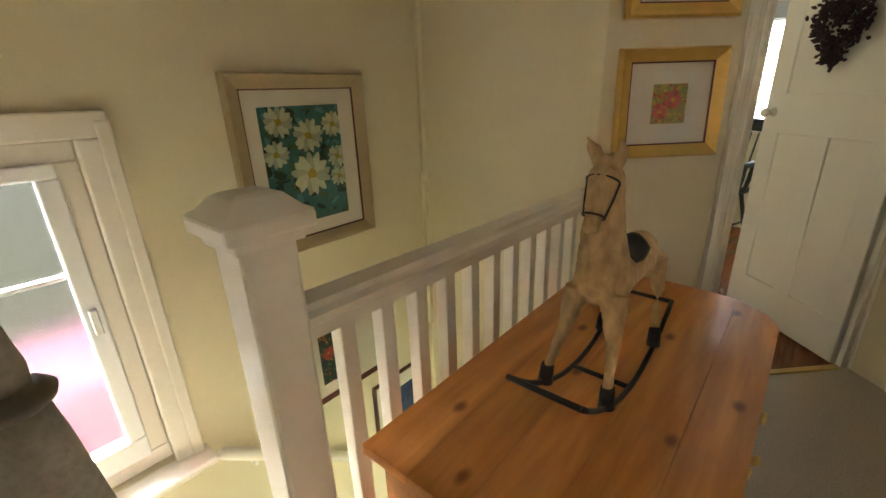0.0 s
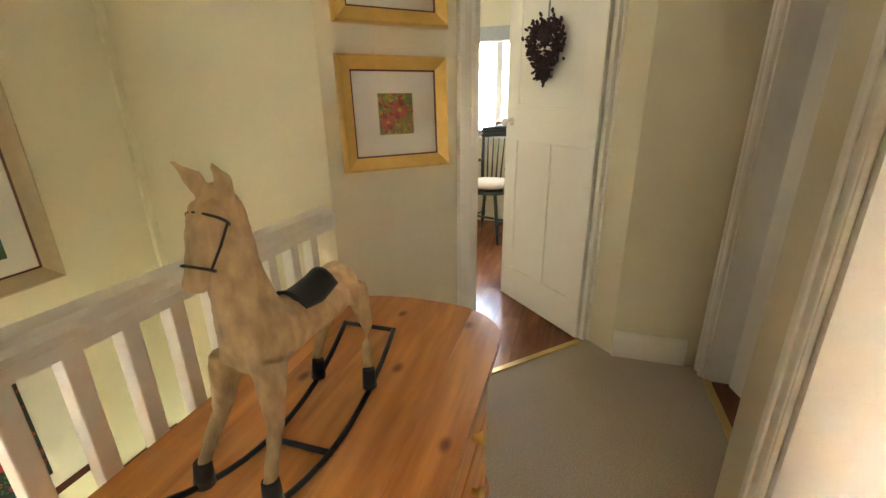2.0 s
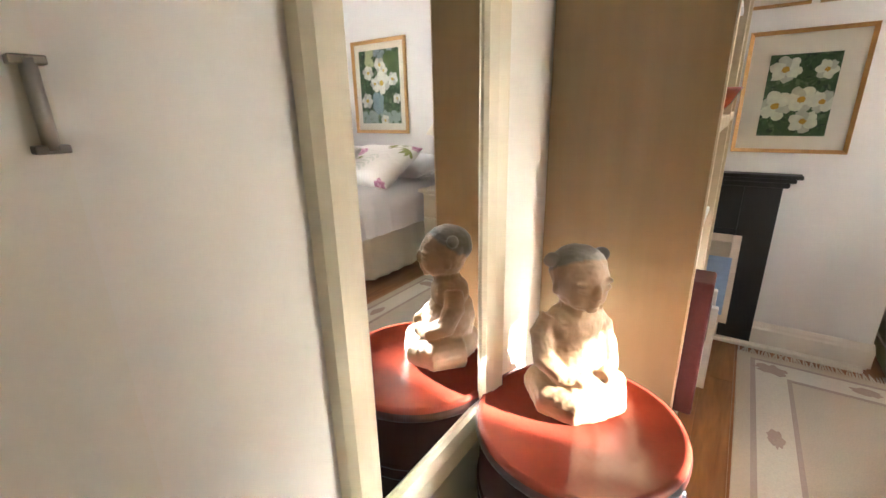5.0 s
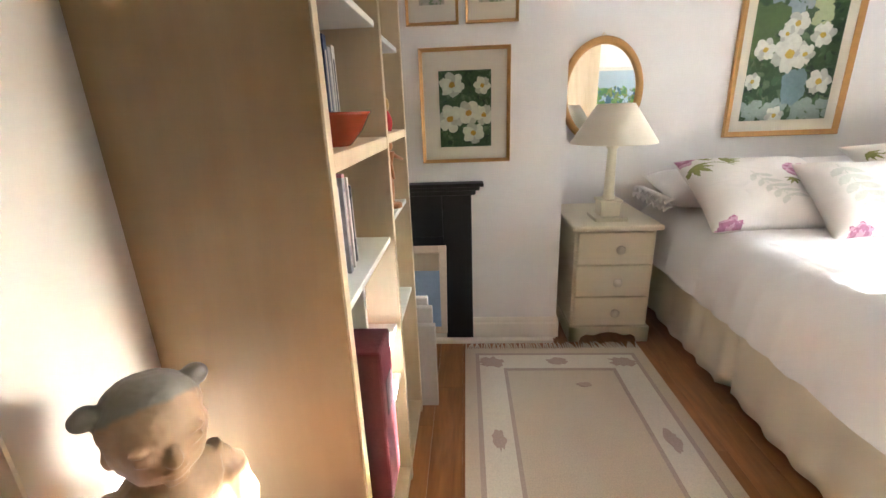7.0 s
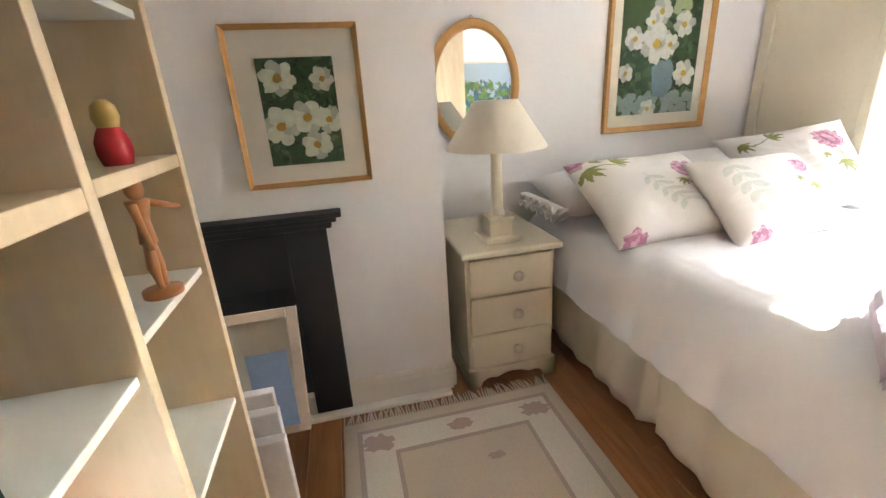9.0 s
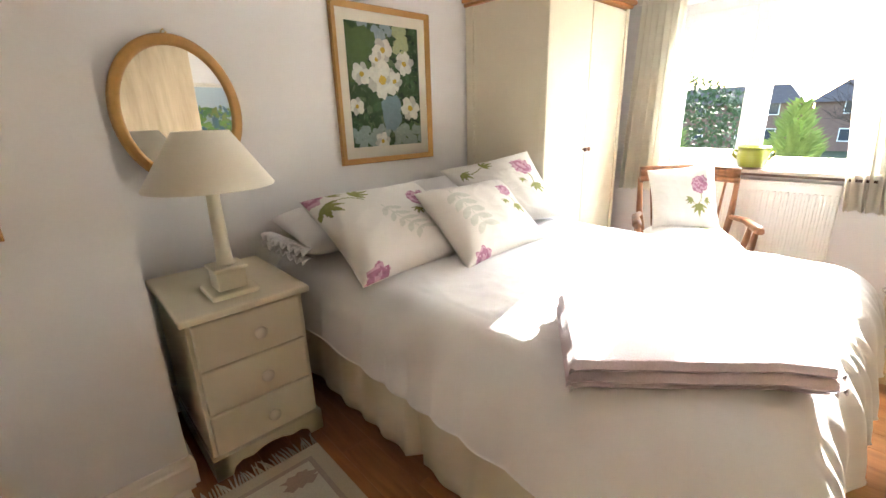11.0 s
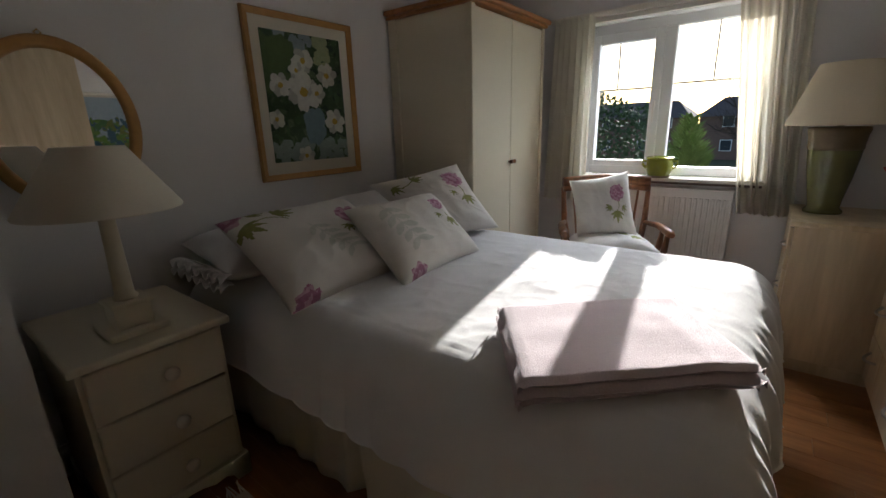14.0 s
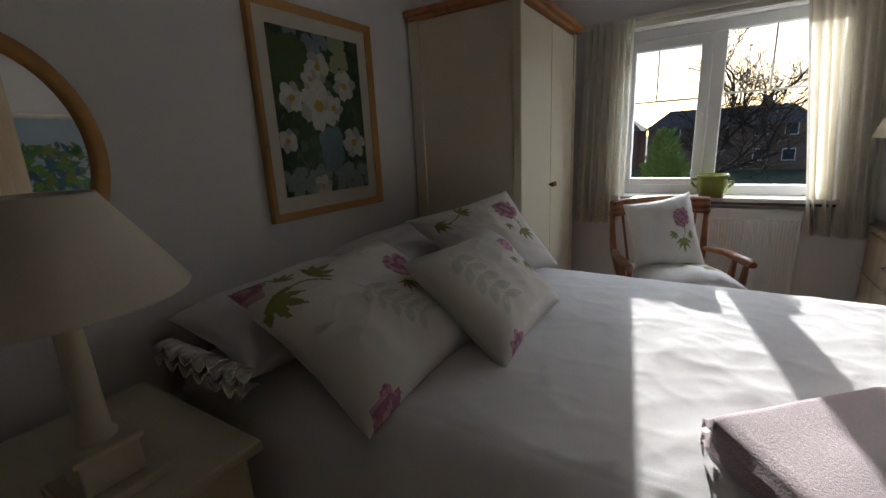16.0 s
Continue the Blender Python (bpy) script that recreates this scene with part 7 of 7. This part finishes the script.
def book(y, z, th, h, d, key, lean=0.0, xf=None, bars=1):
    """An upright book whose spine faces -x."""
    xf = xf if xf is not None else BF + 0.14
    root = thing("book", (xf, y, z), "upright %s book with a lettered spine on the shelf" % key.replace("book_", ""), "book", "books in the bookcase", 0, local=True)
    root.matrix_basis = Matrix.Translation((xf, y, z)) @ Matrix.Rotation(radians(lean), 4, "X")
    bm = bmesh.new()
    add_box(bm, 0, 0.003, -th, 0, 0, h)
    add_box(bm, 0.003, d, -th, -th + 0.0025, 0, h)
    add_box(bm, 0.003, d, -0.0025, 0, 0, h)
    part("cover", bm, BM_[key], root)
    box("pages", (0.003, d - 0.004, -th + 0.0026, -0.0026, 0.003, h - 0.003), PAGES, root)
    dark = key in ("book_white", "book_cream", "book_pink", "book_amber")
    if bars and th > 0.012:
        bm = bmesh.new()
        add_box(bm, -0.0006, 0.0, -th * 0.68, -th * 0.34, h * 0.30, h * 0.86)
        if th > 0.018:
            add_box(bm, -0.0006, 0.0, -th * 0.66, -th * 0.36, h * 0.08, h * 0.18)
        part("spine_title", bm, TITLE_DK if dark else TITLE_LT, root, "lettering on the spine")


rng = random.Random(42)
def row(y0, y1, z, hs, keys, xf, lean=0.0, thick=(0.012, 0.026)):
    y, i = y0, 0
    while y - 0.03 > y1:
        th = rng.uniform(*thick)
        book(y, z, th, rng.uniform(*hs), rng.uniform(0.13, 0.17), keys[i % len(keys)], lean, xf + rng.uniform(0, 0.012))
        y -= th + 0.001
        i += 1


row(BN - 0.03, -2.10, 1.20, (0.20, 0.245), ["book_grey", "book_white", "book_white", "book_black", "book_grey", "book_white", "book_navy", "book_white", "book_red", "book_navy", "book_navy", "book_navy", "book_orange", "book_orange", "book_amber", "book_purple", "book_navy", "book_cream"], BF + 0.10)
row(BN - 0.04, -1.98, 0.915, (0.17, 0.225), ["book_grey", "book_pink", "book_white", "book_green", "book_black", "book_black", "book_teal", "book_white", "book_teal", "book_white", "book_white", "book_pink"], BF + 0.05, 0, (0.010, 0.020))
row(-1.83, -2.06, 0.63, (0.15, 0.20), ["book_teal", "book_white", "book_navy", "book_red", "book_grey"], BF + 0.12, 0, (0.010, 0.02))
row(BN - 0.05, -2.05, 1.485, (0.20, 0.26), ["book_white", "book_grey", "book_navy", "book_red"], BF + 0.10)
row(-1.83, -2.05, 0.06, (0.25, 0.33), ["book_white", "book_cream", "book_pink", "book_white"], BF + 0.05)
for z in (1.47,):
    book(-2.24, z, 0.16, 0.03, 0.15, "book_black", 0, BF + 0.06, 0)
red = thing("red_folder", (BF, -1.7, 0.45), "tall dark red cloth box file standing in the bookcase", "folder")
box("case", (1.762, BF + 0.24, -1.775, -1.668, 0.451, 0.822), material("maroon_cloth", (0.09, 0.011, 0.016), 0.6, grain=0.2, scale=120, bump=0.2), red, 0.006)
box("spine_label", (1.7605, 1.7625, -1.745, -1.695, 0.66, 0.74), TITLE_DK, red)

bowl = lathe("bowl", [(0.0, 0.0), (0.042, 0.0), (0.047, 0.006), (0.068, 0.03), (0.084, 0.06), (0.088, 0.066), (0.083, 0.066), (0.066, 0.034), (0.04, 0.011), (0.0, 0.009)], (BF + 0.062, -1.85, 1.20), TERRACOTTA, None, 40, cap=False)
tagged(bowl, "glazed red terracotta bowl on the bookshelf", "bowl")
nd = (BF + 0.045, -2.37, 1.205)
nest = bmesh.new()
add_lathe(nest, [(0.0, 0.0), (0.022, 0.0), (0.027, 0.02), (0.026, 0.04), (0.02, 0.055), (0.016, 0.062)], nd, 24, cap=False)
add_lathe(nest, [(0.016, 0.062), (0.021, 0.078), (0.018, 0.096), (0.008, 0.106), (0.0, 0.107)], nd, 24, cap=False, mi=1)
tagged(part("nesting_doll", nest, [plain("doll_red", (0.45, 0.03, 0.04), 0.25), plain("doll_yellow", (0.5, 0.34, 0.10), 0.3)], None, "", True), "small red painted wooden nesting doll on the shelf", "doll")
mq = (BF + 0.04, -2.38, 0.955)
manikin = bmesh.new()
add_lathe(manikin, [(0.035, 0), (0.035, 0.012), (0, 0.013)], mq, 20, cap=False)
for pts, r in ((((0, 0, 0.012), (0.0, 0.012, 0.06), (0, 0.006, 0.11)), (0.006, 0.011, 0.009)), (((0, -0.02, 0.012), (0, -0.012, 0.06), (0, -0.004, 0.11)), (0.006, 0.011, 0.009)), (((0, 0, 0.105), (0, 0, 0.145), (0, 0, 0.185)), (0.016, 0.012, 0.021)), (((0, -0.02, 0.18), (-0.01, -0.06, 0.165), (-0.03, -0.10, 0.15)), (0.007, 0.007, 0.004)), (((0, 0.02, 0.18), (-0.01, 0.035, 0.14), (-0.02, 0.04, 0.10)), (0.007, 0.007, 0.004))):
    add_tube(manikin, [(mq[0] + a, mq[1] + b, mq[2] + c) for a, b, c in pts], list(r), 10)
add_blob(manikin, (mq[0], mq[1], mq[2] + 0.205), 0.016, 12, squash=(1, 1, 1.3))
tagged(part("artist_manikin", manikin, plain("manikin_wood", (0.40, 0.17, 0.06), 0.45), None, "", True), "small jointed wooden artist figure on a shelf", "manikin")

# canvases leaning by the fireplace
def canvas(name, m, w, h, label):
    root = thing(name, (0, 0, 0), label, "canvas", local=True)
    root.matrix_basis = m
    bm = bmesh.new()
    for b in ((0, 0.035, 0, h), (w - 0.035, w, 0, h), (0.035, w - 0.035, 0, 0.035), (0.035, w - 0.035, h - 0.035, h)):
        add_box(bm, b[0], b[1], -0.012, 0.012, b[2], b[3], bev=0.002)
    part("stretcher", bm, plain("raw_pine_bar", (0.62, 0.50, 0.38), 0.7), root)
    box("cloth", (0.004, w - 0.004, -0.0145, -0.0125, 0.004, h - 0.004), material("raw_canvas", (0.55, 0.49, 0.38), 0.9, grain=0.1, scale=260, bump=0.3), root)
    return root


canvas("stretched_canvas", Matrix.Translation((1.695, -2.77, 0.25)) @ Matrix.Rotation(radians(22), 4, "X"), 0.42, 0.42, "small stretched canvas showing its wooden back")
stack = thing("canvas_stack", (1.85, -2.72, 0), "stack of wrapped canvases leaning beside the bookcase", "canvases")
for i in range(4):
    box("canvas", (1.735 + 0.014 * i, 2.12, -2.545 - 0.05 * (i + 1), -2.545 - 0.05 * i - 0.016, 0.0, 0.40 + 0.06 * (i % 2)), plain("wrapped_canvas_%d" % i, (0.66, 0.63, 0.60), 0.4), stack, 0.004)
sheet = box("blue_card", (1.72, 1.84, -2.745, -2.742, 0.30, 0.58), plain("pale_blue_card", (0.30, 0.42, 0.62), 0.7))
tagged(sheet, "pale blue card leaning against the canvas", "card")

# ---- outside ----
GZ = -2.8
bm = bmesh.new()
add_box(bm, -900, 900, -900, 900, GZ - 0.3, GZ)
structure(part("ground", bm, material("winter_grass", (0.10, 0.11, 0.045), 0.95, grain=0.4, scale=3, stain=0.3)), "winter grass and gardens round the house", "ground")
box("road", (-24, -17, -80, 80, GZ, GZ + 0.02), material("asphalt", (0.06, 0.06, 0.062), 0.9, grain=0.3, scale=30))
structure(bpy.data.objects["road"], "grey asphalt road across the front", "road")
# far brick has distant haze mixed into its colour as a lighter tone
BRICK_FAR = material("hazed_brick_wall", (0.24, 0.15, 0.12), 0.9, grain=0.3, scale=12, stain=0.3)
TILE_FAR = material("dark_roof_tile", (0.13, 0.105, 0.10), 0.9, grain=0.3, scale=10, stain=0.3)
FARGLASS = plain("far_window_pane", (0.05, 0.06, 0.08), 0.1)


def house(x, y, w, d, h, roof, label):
    root = thing("house", (x, y, GZ), label, "house", "houses across the road")
    box("wall", (x - d / 2, x + d / 2, y - w / 2, y + w / 2, GZ, GZ + h), BRICK_FAR, root)
    bm = bmesh.new()
    e = 0.4
    v = [bm.verts.new(p) for p in ((x - d / 2 - e, y - w / 2 - e, GZ + h), (x + d / 2 + e, y - w / 2 - e, GZ + h), (x + d / 2 + e, y + w / 2 + e, GZ + h), (x - d / 2 - e, y + w / 2 + e, GZ + h), (x, y - w / 2 + 1.8, GZ + h + roof), (x, y + w / 2 - 1.8, GZ + h + roof))]
    for q in ((0, 1, 4), (1, 2, 5, 4), (2, 3, 5), (3, 0, 4, 5), (3, 2, 1, 0)):
        bm.faces.new([v[i] for i in q])
    part("roof", bm, TILE_FAR, root)
    box("chimney", (x - 0.4, x + 0.4, y + w * 0.2, y + w * 0.2 + 0.9, GZ + h + roof * 0.4, GZ + h + roof + 1.0), BRICK_FAR, root)
    for k, yy in enumerate((-0.32, -0.08, 0.2, 0.36)):
        for z in (0.9, 3.4):
            wn = box("window", (x + d / 2, x + d / 2 + 0.06, y + yy * w - 0.55, y + yy * w + 0.55, GZ + z, GZ + z + 1.2), UPVC, root)
            box("window_pane", (x + d / 2 + 0.05, x + d / 2 + 0.07, y + yy * w - 0.47, y + yy * w + 0.47, GZ + z + 0.08, GZ + z + 1.12), FARGLASS, root)


house(-58, -17.3, 15, 8, 4.5, 2.0, "dark brick semi-detached house with a hipped tile roof")
house(-58, -1.2, 15, 8, 4.5, 2.1, "dark brick semi-detached house with a hipped tile roof")
house(-60, 16, 14, 8, 4.5, 2.0, "dark brick semi-detached house with a hipped tile roof")
house(-60, -36, 14, 8, 4.6, 2.1, "dark brick semi-detached house with a hipped tile roof")
# conifer colour is brightened to stand for sun coming through from behind
LEAFG = material("backlit_conifer_green", (0.21, 0.29, 0.085), 0.8, grain=0.4, scale=8)
HEDGE = material("evergreen_hedge", (0.07, 0.11, 0.045), 0.8, grain=0.4, scale=8)
BARK = material("dark_bark", (0.06, 0.045, 0.035), 0.9, grain=0.4, scale=14, bump=0.5)


def conifer(x, y, h, r, seed, label):
    rng = random.Random(seed)
    root = thing("conifer_tree", (x, y, GZ), label, "tree")
    tube("trunk", [(x, y, GZ), (x, y, GZ + h * 0.9)], [0.10, 0.02], BARK, root, 8)
    bm = bmesh.new()
    for i in range(2600):
        u = 1 - (1 - rng.random()) ** 0.62
        rr = r * (1 - u) ** 0.85 * (0.3 + 0.7 * rng.random() ** 0.45) * (1 + 0.16 * math.sin(u * 30 + 3 * rng.random()))
        a = rng.uniform(0, 6.283)
        p = Vector((x + rr * math.cos(a), y + rr * math.sin(a), GZ + 0.2 + h * u))
        d = Vector((math.cos(a), math.sin(a), 0.9)).normalized()
        sd = Vector((-math.sin(a), math.cos(a), 0)) * 0.06
        L = rng.uniform(0.14, 0.3)
        q = [bm.verts.new(v) for v in (p - sd, p + sd, p + d * L)]
        bm.faces.new(q)
        q = [bm.verts.new(v) for v in (p - Vector((0, 0, 0.05)), p + Vector((0, 0, 0.06)), p + d * L * 0.9)]
        bm.faces.new(q)
    tagged(part("crown", bm, LEAFG, root), kind="stuff")


# red block added outside so the lower frosted pane looks pink
nb = thing("pane_tint_block", (1.9, 4.6, GZ), "red block added outside to tint the frosted stair window pink", "house")
box("wall", (0.75, 5.5, 4.0, 5.2, GZ, -0.75), material("pane_tint_red", (0.46, 0.22, 0.26), 0.8, grain=0.2, scale=20, stain=0.2), nb, 0.02)
conifer(-9.0, -3.1, 4.0, 1.3, 4, "bushy young conifer tree in the front garden")
conifer(-12.0, -6.6, 4.9, 1.2, 7, "bushy dark conifer tree in the front garden")
rng = random.Random(9)
bm = bmesh.new()
for i in range(26000):
    t = rng.random()
    y = -13 + 22 * t
    x = -13.5 + rng.gauss(0, 0.4)
    top = 2.4 + 0.9 * noise.noise(Vector((y * 0.5, 0, 0))) + (2.5 if y < -4.8 else 0)
    p = Vector((x, y, GZ + rng.random() ** 0.6 * top))
    d = Vector((rng.gauss(0, 1), rng.gauss(0, 1), rng.gauss(0, 1) + 0.5)).normalized() * 0.15
    s = d.cross(Vector((0.3, 0.5, 0.8))).normalized() * 0.055
    bm.faces.new([bm.verts.new(v) for v in (p - s, p + s, p + d)])
tagged(part("garden_hedge", bm, HEDGE), "untidy evergreen hedge along the front garden", "hedge", kind="stuff")


def bare_tree(x, y, h, seed, label):
    rng = random.Random(seed)
    root = thing("bare_tree", (x, y, GZ), label, "tree")
    trunk, twigs = bmesh.new(), bmesh.new()

    def grow(p, d, L, r, lvl):
        pts, rad = [p], [r]
        n = 4
        for i in range(n):
            d = (d + Vector((rng.gauss(0, 0.16), rng.gauss(0, 0.16), rng.gauss(0.05, 0.12)))).normalized()
            p = p + d * L / n
            pts.append(p)
            rad.append(r * (1 - 0.45 * (i + 1) / n))
        add_tube(trunk if lvl < 2 else twigs, pts, rad, 6 if lvl < 2 else 3)
        if lvl < 6:
            for k in range(5 if lvl < 3 else 3 if lvl < 5 else 2):
                f = pts[rng.randrange(1 if lvl else 2, n + 1)]
                ax = Vector((rng.gauss(0, 1), rng.gauss(0, 1), rng.gauss(0, 0.6)))
                nd_ = (d + ax * 0.62).normalized()
                grow(f, nd_, L * rng.uniform(0.6, 0.80), r * 0.62, lvl + 1)
    grow(Vector((x, y, GZ)), Vector((0, 0, 1)), h * 0.32, h * 0.010, 0)
    part("trunk", trunk, BARK, root)
    tagged(part("twig_crown", twigs, BARK, root), kind="stuff")


bare_tree(-25, -2.6, 12.5, 3, "leafless spreading tree beyond the road")
bare_tree(-33, 6.5, 9.5, 5, "leafless spreading tree beyond the road")

# floorboards
k = 0
for i in range(34):
    x = -2.0 + i * 0.125
    y0 = -3.69 - random.random() * 0.6
    while y0 < -0.5:
        L = random.uniform(0.9, 1.7)
        a, b = max(y0, -3.69), min(y0 + L, -0.51)
        if b - a > 0.1:
            bm = bmesh.new()
            add_box(bm, x + 0.0006, x + 0.1244, a + 0.0006, b - 0.0006, -0.0125, 0.0)
            part("floorboard", bm, FLOOR_OAK, bed_floor)
        y0 += L
for i in range(22):
    y = -0.65 + i * 0.14
    y1 = y + 0.1394
    x0 = 2.75 - random.random() * 0.8
    while x0 < 5.5:
        L = random.uniform(0.9, 1.6)
        x1 = min(x0 + L, 5.45)
        ends = [max(x0, (3.19 - v) if v > -0.2 and v < 0.56 else (3.46 if v <= -0.2 else 2.72)) for v in (y, y1)]
        if x1 - max(ends) > 0.12:
            prism("floorboard", [(ends[0] + 0.0006, y), (x1 - 0.0006, y), (x1 - 0.0006, y1), (ends[1] + 0.0006, y1)], -0.0062, 0.0, FLOOR_RED, study_floor)
        x0 += L
